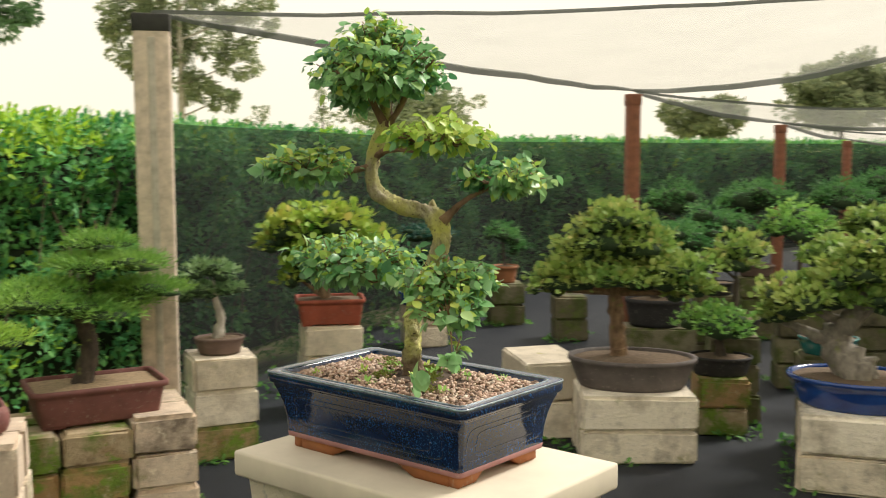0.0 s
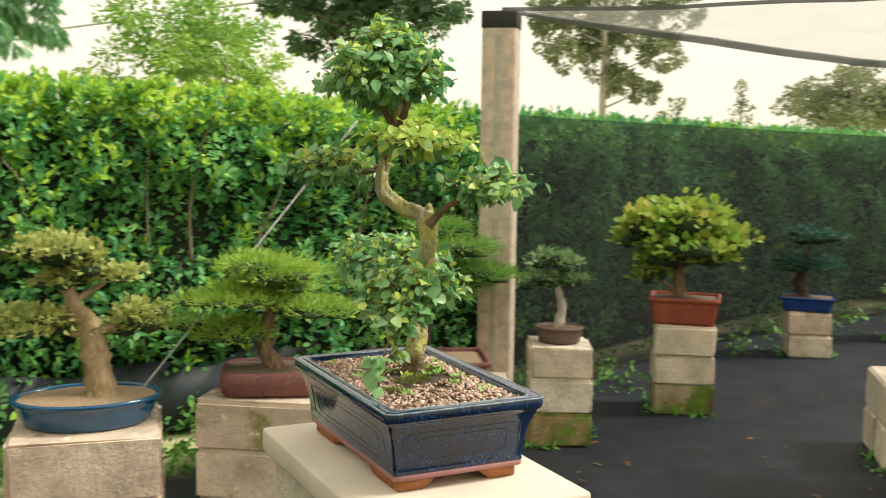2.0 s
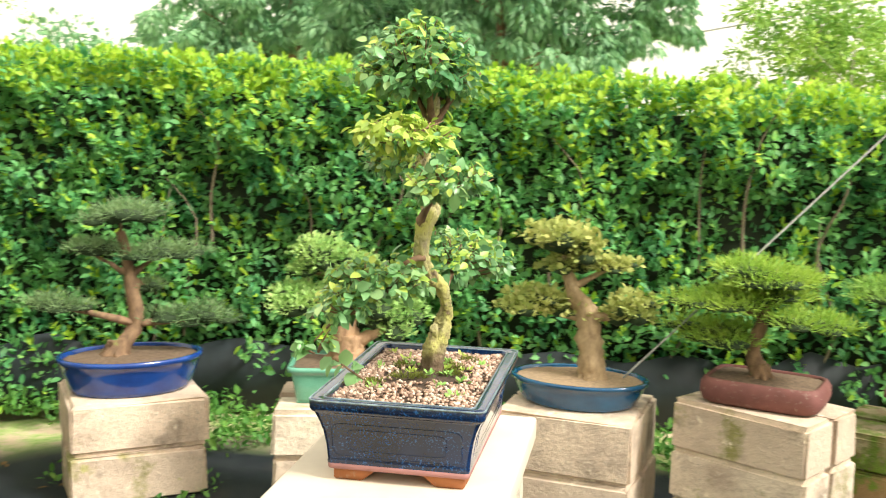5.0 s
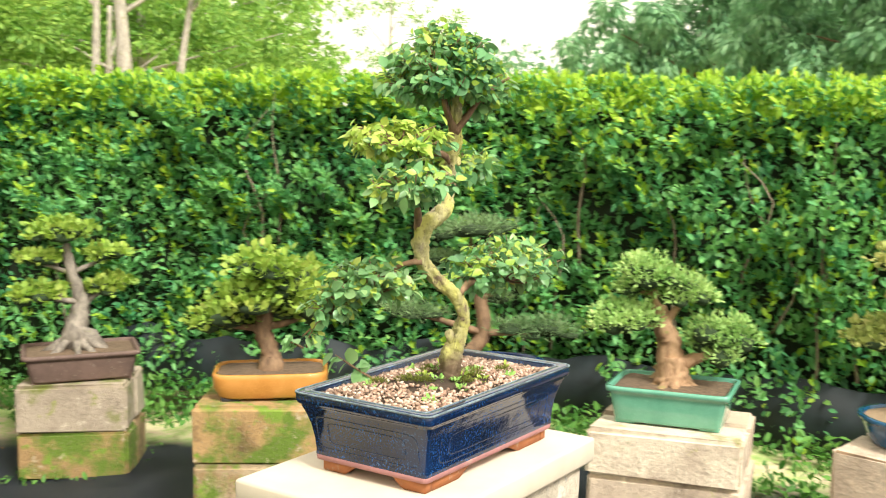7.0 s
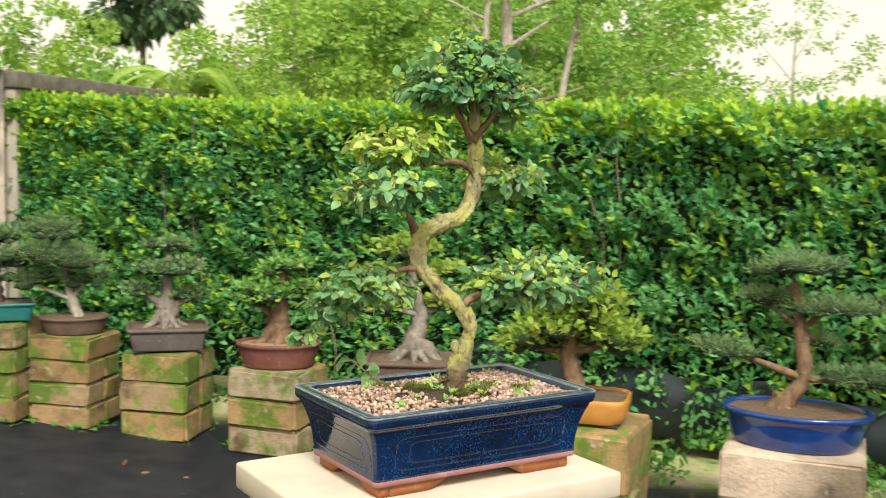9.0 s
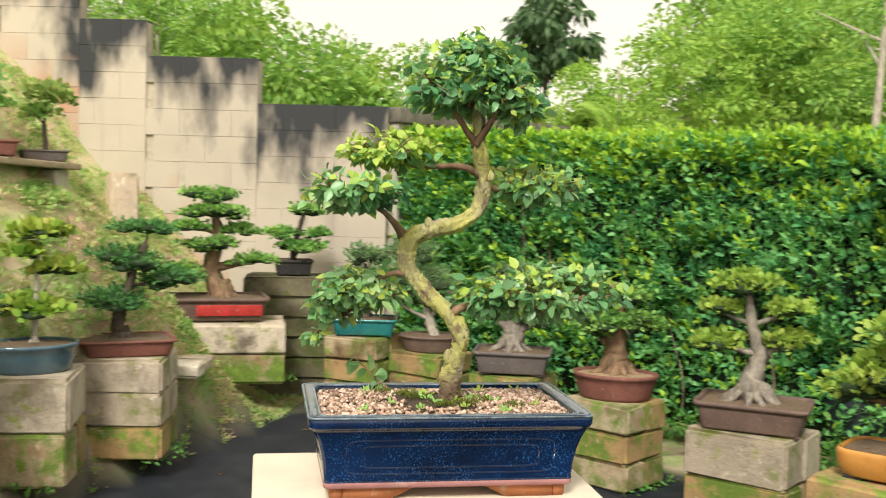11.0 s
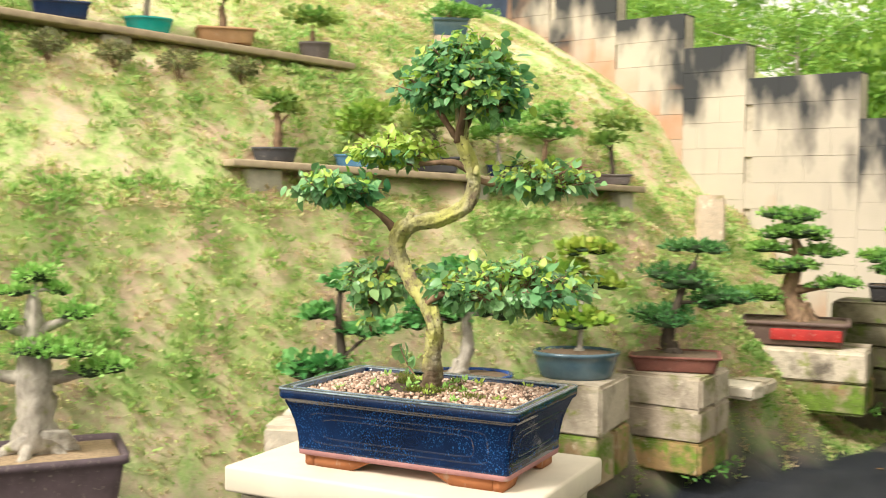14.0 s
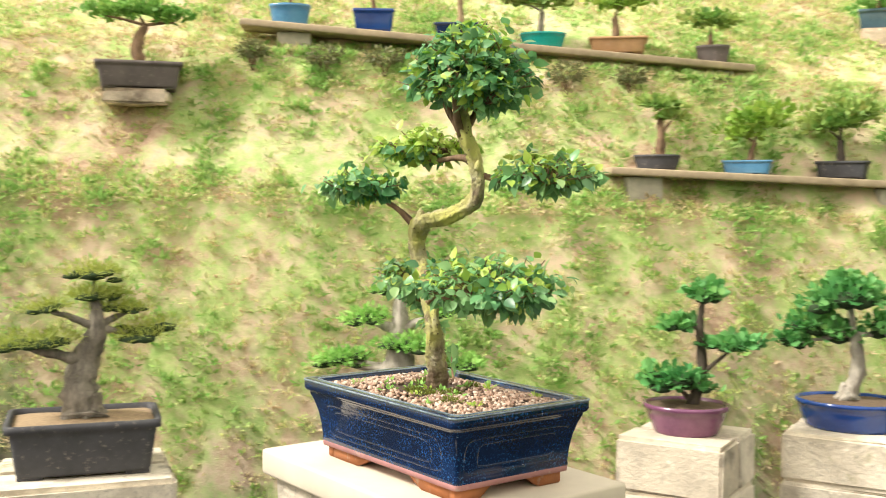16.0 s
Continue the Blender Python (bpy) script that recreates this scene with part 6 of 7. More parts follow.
# ---- the bank ----
bench((-2.88, -2.591, 1.708), (-4.984, -1.267, 1.604), ((0.07, 0.17), (0.55, 0.13), (0.96, 0.1)), "long wooden plank bench with pots on the grassy bank")
bench((-1.667, -3.927, 2.44), (-3.864, -2.545, 2.25), ((0.1, 0.17), (0.52, 0.14), (0.94, 0.12)), "upper wooden plank bench with pots on the grassy bank")
bonsai("small bonsai in a grey oval pot on the plank", (-3.086, -2.461, 1.699), 123.6, ('oval', 0.221, 0.143, 0.069, 'clay_slate'), [(0.015, 0.088, 0.026), (0.018, 0.165, 0.0182), (0.008, 0.256, 0.0104)], [(0.008, 0.303, 0.093, 0.047), (0.066, 0.236, 0.067, 0.031)], "mixed", "bark_brown", "soil", "bonsai on the bank")
bonsai("leafy green bonsai in a light blue pot on the plank", (-3.461, -2.226, 1.68), 119.3, ('rect', 0.235, 0.152, 0.065, 'glaze_sky'), [(0.01, 0.089, 0.0166), (0.025, 0.15, 0.0111)], [(0.038, 0.246, 0.138, 0.083), (-0.03, 0.191, 0.1, 0.044)], "yellowgreen", "bark_brown", "soil", "bonsai on the bank")
bonsai("broad bonsai in a dark grey pot on the plank", (-3.852, -1.98, 1.661), 115.3, ('rect', 0.24, 0.156, 0.084, 'clay_slate'), [(-0.007, 0.107, 0.0205), (-0.013, 0.186, 0.0146)], [(-0.008, 0.303, 0.164, 0.082), (-0.065, 0.244, 0.135, 0.046)], "mixed", "bark_dark", "soil", "bonsai on the bank")
bonsai("thin bonsai in a navy pot on the plank", (-4.208, -1.755, 1.643), 115.4, ('rect', 0.199, 0.129, 0.069, 'glaze_navy'), [(-0.029, 0.086, 0.0122), (-0.039, 0.178, 0.0092)], [(-0.031, 0.271, 0.141, 0.067), (-0.107, 0.224, 0.092, 0.043)], "green", "bark_pale", "soil", "bonsai on the bank")
bonsai("upright bonsai in a reddish brown pot on the plank", (-4.507, -1.567, 1.629), 112.4, ('rect', 0.283, 0.183, 0.083, 'clay_red'), [(-0.076, 0.106, 0.019), (-0.06, 0.218, 0.0127)], [(-0.055, 0.36, 0.127, 0.082), (-0.116, 0.265, 0.108, 0.045), (0.024, 0.25, 0.096, 0.045)], "green", "bark_brown", "soil", "bonsai on the bank")
bonsai("dull green bonsai in a grey pot on the plank", (-4.834, -1.361, 1.612), 109.6, ('rect', 0.251, 0.164, 0.061, 'clay_grey'), [(0.011, 0.076, 0.0165), (0.002, 0.198, 0.0115)], [(0.021, 0.347, 0.132, 0.086), (-0.04, 0.248, 0.099, 0.046)], "mixed", "bark_dark", "soil", "bonsai on the bank")
bonsai("bonsai in a pale blue oval pot on the upper plank", (-1.868, -3.801, 2.424), 150.2, ('oval', 0.21, 0.136, 0.101, 'glaze_sky'), [(0.003, 0.101, 0.014), (-0.002, 0.219, 0.0084)], [(-0.002, 0.275, 0.14, 0.067)], "green", "bark_brown", "soil", "bonsai on the bank")
bonsai("bonsai in a bright blue pot on the upper plank", (-2.222, -3.578, 2.393), 145.7, ('rect', 0.211, 0.138, 0.112, 'glaze_cobalt'), [(0.002, 0.113, 0.0141), (-0.013, 0.231, 0.0085)], [(-0.013, 0.316, 0.141, 0.068)], "green", "bark_brown", "soil", "bonsai on the bank")
bonsai("bonsai in a navy pot on the upper plank", (-2.596, -3.343, 2.361), 141.7, ('rect', 0.273, 0.177, 0.08, 'glaze_navy'), [(0.0, 0.075, 0.02), (-0.006, 0.239, 0.0129)], [(-0.006, 0.325, 0.17, 0.08)], "green", "bark_tan", "soil", "bonsai on the bank")
bonsai("bonsai in a turquoise oval pot on the upper plank", (-2.95, -3.12, 2.33), 138.6, ('oval', 0.24, 0.156, 0.075, 'glaze_aqua'), [(-0.01, 0.087, 0.0146), (-0.002, 0.186, 0.0117)], [(-0.003, 0.229, 0.161, 0.047), (-0.119, 0.243, 0.087, 0.035)], "mixed", "bark_pale", "soil", "bonsai on the bank")
bonsai("bonsai in an orange-tan rectangular pot on the upper plank", (-3.282, -2.911, 2.301), 134.5, ('rect', 0.3, 0.207, 0.082, 'clay_peach'), [(-0.01, 0.099, 0.0235), (-0.017, 0.194, 0.0147)], [(0.003, 0.259, 0.165, 0.053)], "yellowgreen", "bark_brown", "soil", "bonsai on the bank")
bonsai("small bonsai in a grey pot on the upper plank", (-3.703, -2.646, 2.265), 129.8, ('oval', 0.175, 0.115, 0.091, 'clay_grey'), [(-0.016, 0.085, 0.0149), (-0.011, 0.151, 0.0119)], [(-0.009, 0.203, 0.137, 0.06)], "mixed", "bark_brown", "soil", "bonsai on the bank")
bonsai("dark green bonsai in a long dark pot on the bank", (-1.108, -3.855, 2.053), 159.6, ('rect', 0.391, 0.254, 0.123, 'clay_grey'), [(0.001, 0.123, 0.0444), (-0.006, 0.208, 0.0261), (0.027, 0.3, 0.0156)], [(0.002, 0.364, 0.162, 0.063), (-0.148, 0.351, 0.12, 0.047), (0.165, 0.332, 0.099, 0.052)], "green", "bark_brown", "soil", "bonsai on the bank")
pillar((-1.108, -3.855), 150, 2.053, "block", 0.3, 0.22, 1, "flat concrete slab on the bank", 1.983)
bonsai("bonsai in a slate blue pot on a stump", (-4.904, -2.44, 2.529), 120.6, ('rect', 0.24, 0.156, 0.116, 'glaze_slate'), [(-0.005, 0.11, 0.0166), (-0.01, 0.166, 0.0116)], [(0.042, 0.15, 0.2, 0.053)], "green", "bark_brown", "soil", "bonsai on the bank")
pillar((-4.904, -2.440), 130, 2.529, "block", 0.24, 0.24, 2, "stone stump on the bank", 2.229)


# young shrubs planted in a row between the two planks
for n, (across, up) in enumerate(((0.06, 0.0), (0.2, 0.02), (0.33, -0.01), (0.45, 0.01), (0.58, 0.0), (0.7, 0.02), (0.84, 0.0))):
    x, y = -1.5 - 2.0 * across, -3.8 + 1.28 * across + up
    bonsai_free("small dull brown-green shrub planted in the grass of the bank", (x, y, hill(x, y) - 0.01), 0.075 + 0.012 * (n % 3), 0.1 + 0.015 * (n % 2))


# ---- posts and shade net ----
POSTS = (((1.963, 3.293), 2.146, 0.08, 'post', 'pale square timber post with a dark weathered top'), ((5.674, 2.968), 1.901, 0.045, 'post_red', 'reddish timber post under the shade net'), ((9.245, 3.371), 1.727, 0.045, 'post_red', 'reddish timber post under the shade net'), ((12.800, 3.954), 1.565, 0.045, 'post_red', 'reddish timber post under the shade net'))
NETS = (
    ((1.963, 3.293, 2.166), (4.702, 0.262, 2.33), (5.674, 2.968, 1.931), (6.031, 1.019, 2.175), 0.07),
    ((5.674, 2.968, 1.931), (7.64, 0.615, 1.88), (9.245, 3.371, 1.757), (9.844, 1.421, 1.845), 0.1),
    ((9.245, 3.371, 1.757), (10.903, 1.383, 1.689), (12.8, 3.954, 1.595), (13.069, 2.075, 1.63), 0.1),
)
CABLES = (((1.237, 3.283, 1.636), (0.208, 2.829, 0.637), 0.004, 'taut pale guy wire before the hedge'), ((-5.034, 12.742, 1.676), (4.546, 11.554, 3.345), 0.012, 'thin overhead cable above the trees'))


# ---- trees beyond the yard ----
tree("dark conifer with a thick trunk behind the hedge", (4.4, 11.25, 0.0), 3.32, 0.159, [(-0.35, 0.39, 2.9, 0.62, 0.35), (0.47, -0.13, 2.87, 0.62, 0.31), (0.14, 0.13, 3.32, 0.9, 0.35), (1.18, 0.05, 3.11, 0.43, 0.22), (-0.79, 0.1, 3.11, 0.4, 0.27)], "treedark", 0.1152, 1352, "bark_dark", (0.0, 0.0), "oval", 0.3)
tree("sparse grey-green gum tree", (9.24, 12.96, 0.0), 4.2, 0.06, [(-0.42, 0.4, 2.85, 0.56, 0.32), (0.34, -0.02, 3.2, 0.68, 0.4), (0.9, -0.37, 2.85, 0.45, 0.3), (0.25, -0.02, 2.4, 0.5, 0.26), (-0.14, 0.33, 3.6, 0.68, 0.34), (-0.7, 0.61, 3.43, 0.45, 0.34), (0.56, -0.28, 2.23, 0.34, 0.2), (0.3, 0.0, 4.1, 0.7, 0.4), (1.0, -0.4, 3.6, 0.5, 0.34)], "treegrey", 0.1, 1500, "bark_pale", (0.0, 0.0), "oval", 0.4)
tree("broad dark tree on the skyline", (19.26, 17.35, 0.0), 2.63, 0.124, [(-0.67, 0.5, 2.34, 0.83, 0.47), (0.28, -0.06, 2.63, 0.97, 0.58), (1.14, -0.63, 2.44, 0.69, 0.5), (0.13, -0.04, 2.08, 1.52, 0.3)], "treegrey", 0.15839999999999999, 624, "bark_dark", (0.0, 0.0), "simple", 0.0)
tree("slim young conifer on the skyline", (9.7, 10.29, 0.0), 2.18, 0.024, [(0.03, 0.05, 2.18, 0.1, 0.21), (0.03, 0.02, 1.9, 0.16, 0.18), (-0.8, 0.53, 1.85, 0.24, 0.19)], "treegrey", 0.072, 1560, "bark_dark", (0.0, 0.0), "simple", 0.0)
tree("leafy tree hanging over the hedge", (1.64, 8.24, 0.0), 2.54, 0.053, [(-0.34, 0.28, 2.1, 0.53, 0.29), (0.19, -0.04, 2.2, 0.57, 0.29), (-0.12, 0.2, 2.53, 0.67, 0.24), (0.51, -0.26, 2.02, 0.29, 0.24), (-0.47, 0.33, 1.81, 0.34, 0.19), (0.56, 0.37, 2.54, 0.35, 0.2)], "tree", 0.072, 1352, "bark_pale", (0.0, 0.0), "oval", 0.4)
tree("tall leafy tree with drooping twigs", (-1.07, 8.59, 0.0), 3.3, 0.06, [(-1.15, 0.26, 2.3, 0.76, 0.35), (-0.2, 0.13, 2.37, 0.71, 0.4), (0.55, 0.01, 2.23, 0.56, 0.35), (-0.65, 0.15, 2.01, 0.81, 0.25), (0.15, 0.11, 2.7, 0.81, 0.3), (-1.55, 0.35, 2.6, 0.56, 0.35), (1.05, 0.36, 2.4, 0.47, 0.32), (1.5, 0.49, 2.6, 0.43, 0.38), (-0.8, 0.2, 3.0, 0.8, 0.36), (0.3, 0.2, 3.15, 0.8, 0.36), (1.0, 0.3, 2.95, 0.5, 0.3)], "treeblue", 0.15, 1300, "bark_brown", (0.0, 0.0), "grass", 1.2)
tree("light leafy bush over the hedge", (1.83, 7.67, 0.0), 2.23, 0.019, [(-0.14, 0.07, 2.0, 0.34, 0.19), (0.24, 0.03, 2.15, 0.29, 0.19), (-0.33, 0.13, 2.23, 0.24, 0.24), (0.38, -0.01, 1.91, 0.29, 0.14), (1.18, -0.15, 1.79, 0.19, 0.11)], "treebright", 0.0648, 1092, "bark_pale", (0.0, 0.0), "oval", 0.2)
tree("tree with pale forked trunks", (-8.46, 6.09, 0.0), 2.84, 0.059, [(-0.75, -0.37, 2.68, 0.76, 0.35), (-0.32, 0.44, 2.84, 0.79, 0.36), (0.55, 0.53, 2.57, 0.7, 0.41), (1.1, 0.87, 2.28, 0.64, 0.35), (-0.71, 0.21, 2.24, 0.73, 0.31), (1.37, 1.1, 2.58, 0.35, 0.35), (1.68, 1.27, 2.17, 0.35, 0.23), (-0.85, -0.53, 2.1, 0.53, 0.23)], "tree", 0.08639999999999999, 936, "bark_pale", (0.0, 0.0), "oval", 0.3)
tree("broad green tree beyond the hedge", (-3.44, 9.62, 0.0), 3.3, 0.07, [(-0.79, -0.42, 2.59, 0.64, 0.35), (-0.07, 0.09, 2.65, 0.76, 0.35), (0.65, 0.59, 2.54, 0.76, 0.35), (1.22, 1.01, 2.72, 0.76, 0.35), (-0.38, -0.17, 2.3, 0.53, 0.23), (-0.96, -0.58, 2.3, 0.29, 0.18), (1.81, 1.39, 2.6, 0.64, 0.4), (0.2, 0.2, 3.15, 0.8, 0.34), (1.3, 0.9, 3.2, 0.7, 0.34)], "treeblue", 0.15, 1300, "bark_brown", (0.0, 0.0), "grass", 1.1)
tree("tall bright tree with slender trunks", (-8.66, 6.63, 0.0), 3.34, 0.077, [(-1.11, -1.59, 2.94, 0.83, 0.45), (-0.68, -0.95, 2.64, 0.77, 0.38), (-0.75, -0.05, 3.1, 0.8, 0.47), (0.19, 0.46, 2.93, 0.83, 0.45), (0.58, 1.05, 2.75, 0.7, 0.45), (-1.35, -2.03, 2.49, 0.7, 0.32), (-1.38, -1.0, 3.34, 0.86, 0.33), (0.02, 0.12, 2.48, 0.77, 0.32), (0.78, 1.44, 3.14, 0.57, 0.38)], "tree", 0.08639999999999999, 988, "bark_pale", (0.0, 0.0), "oval", 0.3)
tree("bright feathery shrub behind the wall", (-9.0, 3.26, 0.0), 2.74, 0.028, [(-0.3, -0.36, 2.52, 0.39, 0.28), (-0.02, 0.06, 2.36, 0.45, 0.28), (-0.21, 0.57, 2.74, 0.41, 0.29), (-0.18, -0.22, 2.19, 0.45, 0.17), (0.13, 0.24, 2.09, 0.45, 0.15)], "treebright", 0.072, 1092, "bark_pale", (0.0, 0.0), "oval", 0.2)
tree("thin tree against the sky", (-8.44, 10.74, 0.0), 3.44, 0.034, [(-0.39, -0.4, 3.27, 0.45, 0.45), (0.08, 0.36, 3.44, 0.45, 0.37), (0.4, 0.78, 2.93, 0.45, 0.3), (-0.05, 0.02, 2.62, 0.52, 0.22)], "tree", 0.072, 520, "bark_pale", (0.0, 0.0), "oval", 0.3)
tree("bright bushy trees behind the hedge", (-9.55, 4.14, 0.0), 3.26, 0.041, [(-0.07, -0.59, 2.52, 0.64, 0.29), (-0.05, -0.01, 3.0, 0.7, 0.35), (0.01, 0.63, 2.84, 0.7, 0.41), (0.03, 1.09, 3.26, 0.64, 0.35), (0.09, 1.45, 2.75, 0.64, 0.35), (-0.09, -0.99, 2.28, 0.47, 0.18), (0.03, 0.46, 2.43, 0.7, 0.23)], "treebright", 0.08639999999999999, 988, "bark_pale", (0.0, 0.0), "oval", 0.2)
tree("dark palm-like conifer against the sky", (-15.06, 4.14, 0.0), 4.75, 0.06, [(-0.12, -0.03, 4.6, 0.3, 0.2), (-0.1, 0.12, 4.3, 0.5, 0.2), (-0.09, -0.2, 4.05, 0.62, 0.2), (-0.07, 0.25, 3.75, 0.75, 0.2), (-0.07, -0.25, 3.5, 0.7, 0.2)], "treedark", 0.3, 420, "bark_dark", (0.0, 0.0), "grass", 1.2)
tree("bushy crowns behind the concrete wall", (-10.95, 1.81, 0.0), 2.91, 0.026, [(-0.03, -0.33, 2.84, 0.38, 0.26), (-0.05, 0.24, 2.91, 0.38, 0.26), (-0.06, 0.63, 2.78, 0.32, 0.26), (-0.02, -0.01, 2.58, 0.57, 0.17), (-0.02, -0.71, 2.89, 0.26, 0.17)], "treebright", 0.08639999999999999, 936, "bark_pale", (0.0, 0.0), "oval", 0.2)
tree("slender leafy trees behind the wall", (-12.33, -1.49, 0.0), 3.68, 0.036, [(-0.06, -0.45, 3.52, 0.5, 0.36), (-0.08, 0.27, 3.46, 0.5, 0.36), (-0.11, 0.7, 3.68, 0.43, 0.29), (-0.05, -0.16, 3.09, 0.43, 0.29), (-0.07, 0.42, 3.1, 0.36, 0.22), (-0.04, -1.17, 3.65, 0.43, 0.29)], "tree", 0.08639999999999999, 780, "bark_pale", (0.0, 0.0), "oval", 0.3)
tree("dark shrubs at the top of the bank", (-12.52, -4.69, 0.0), 4.15, 0.039, [(0.32, -0.89, 3.97, 0.62, 0.26), (0.04, -0.25, 3.74, 0.54, 0.26), (-0.26, 0.38, 4.05, 0.62, 0.31), (-0.97, 0.96, 4.13, 0.55, 0.32), (-1.4, 1.66, 4.15, 0.64, 0.4), (-1.69, 2.32, 4.08, 0.64, 0.48), (-1.42, 2.99, 3.69, 0.62, 0.46), (-1.63, 3.49, 3.23, 0.46, 0.31)], "tree", 0.0936, 936, "bark_brown", (0.0, 0.0), "oval", 0.3)
tree("slim tree with a pale bare trunk", (-7.25, 4.85, 0.0), 3.3, 0.05, [(-0.18, 0.01, 3.0, 0.4, 0.26), (-0.4, -0.26, 3.15, 0.32, 0.22), (0.2, 0.2, 3.2, 0.3, 0.2)], "tree", 0.08, 620, "bark_pale", (0.12, 0.1), "oval", 0.3)
tree("pale double-trunked tree beyond the hedge", (-7.1, 5.2, 0.0), 3.4, 0.085, [(-0.19, 0.01, 3.1, 0.45, 0.28), (0.3, 0.4, 2.95, 0.4, 0.26), (0.5, 0.55, 3.2, 0.36, 0.24)], "tree", 0.08, 620, "bark_pale", (-0.08, -0.05), "oval", 0.3)
tree("slim tree with a pale bare trunk", (-6.98, 5.38, 0.0), 3.3, 0.045, [(0.3, 0.4, 3.05, 0.34, 0.24), (0.5, 0.3, 2.9, 0.26, 0.18)], "tree", 0.08, 620, "bark_pale", (0.3, 0.35), "oval", 0.3)
tree("round green tree on the skyline", (21.43, 10.12, 0.0), 2.12, 0.064, [(-0.19, 0.26, 1.99, 0.77, 0.38), (0.19, -0.18, 2.12, 0.77, 0.43)], "treegrey", 0.15, 1500, "bark_dark", (0.0, 0.0), "simple", 0.0)
tree("broad green tree on the skyline", (21.37, 7.06, 0.0), 2.83, 0.059, [(-0.23, 0.42, 2.71, 0.82, 0.51), (0.31, -0.2, 2.83, 0.82, 0.59), (-0.04, 0.12, 2.25, 1.17, 0.35), (0.58, -0.58, 2.48, 0.59, 0.47)], "treegrey", 0.15, 1500, "bark_dark", (0.0, 0.0), "simple", 0.0)
def tree_fern(label, base, trunk_height, fronds, reach):
    COUNT[0] += 1
    rng = np.random.default_rng(COUNT[0])
    root = thing("tree_fern", Matrix.Translation(base), label, "fern")
    part("trunk", limb([(0, 0, -0.1, 0.07), (0.02, 0, trunk_height * 0.5, 0.06), (0, 0, trunk_height, 0.05)], 9, 0.2, 4, 5), MAT["bark_dark"], root)
    for k in range(fronds):
        a = 2.4 * k + rng.uniform(-0.3, 0.3)
        c, s, r = math.cos(a), math.sin(a), reach * rng.uniform(0.8, 1.15)
        spine = smooth_line([(0, 0, trunk_height), (c * r * 0.35, s * r * 0.35, trunk_height + 0.36 * r), (c * r * 0.75, s * r * 0.75, trunk_height + 0.3 * r), (c * r, s * r, trunk_height - 0.12 * r)], 10)
        frond = part("frond", limb([(*p, 0.01 * (1 - 0.8 * i / len(spine))) for i, p in enumerate(spine)], 5, 0.0, k, 1), MAT["treebright"], root)
        P, W, U, S = [], [], [], []
        for i, p in enumerate(spine[3:]):
            along = spine[min(i + 4, len(spine) - 1)] - spine[i + 2]
            side = np.cross(along, (0, 0, 1.0))
            side /= max(1e-6, np.linalg.norm(side))
            for sign in (-1, 1):
                for step in (0.0, 0.33, 0.66):
                    P.append(p + along * 0.5 * step)
                    W.append(side * sign + along * 2 + np.array([0, 0, -0.35]))
                    U.append((0, 0, 1.0))
                    S.append(0.16 * reach * math.sin(math.pi * (i + 3) / (len(spine) + 3)) + 0.02)
        me = leaf_mesh("pinnae", P, W, U, S, "needle")
        mesh_from("pinnae", me, MAT["treebright"], frond, smooth=False)


tree_fern("bright tree fern with arching fronds behind the wall", (-9.1, 2.75, 0.0), 2.05, 11, 0.75)
TARP = ((-7.334, -3.74, 3.225), (-7.956, -3.17, 2.995))


def build_posts():
    for (x, y), top, half, mat, label in POSTS:
        root = thing("post", Matrix.Translation((x, y, 0)) @ Matrix.Rotation(radians(-38), 4, "Z"), label, "post", "posts of the shade net")
        bm = box(bmesh.new(), (-half, -half, 0), (half, half, top), 0.012)
        part("shaft", bm, MAT[mat], root)
        bm = box(bmesh.new(), (-half * 0.2, -half - 0.004, 0.05), (half * 0.2, -half + 0.004, top - 0.1), 0.003)
        part("groove_strip", bm, MAT["post_red" if mat == "post_red" else "cement"], root)
        bm = box(bmesh.new(), (-half - 0.003, -half - 0.003, top - 0.075), (half + 0.003, half + 0.003, top + 0.004), 0.006)
        part("cap", bm, MAT["beam" if mat == "post" else "post_red"], root, "dark weathered cap")


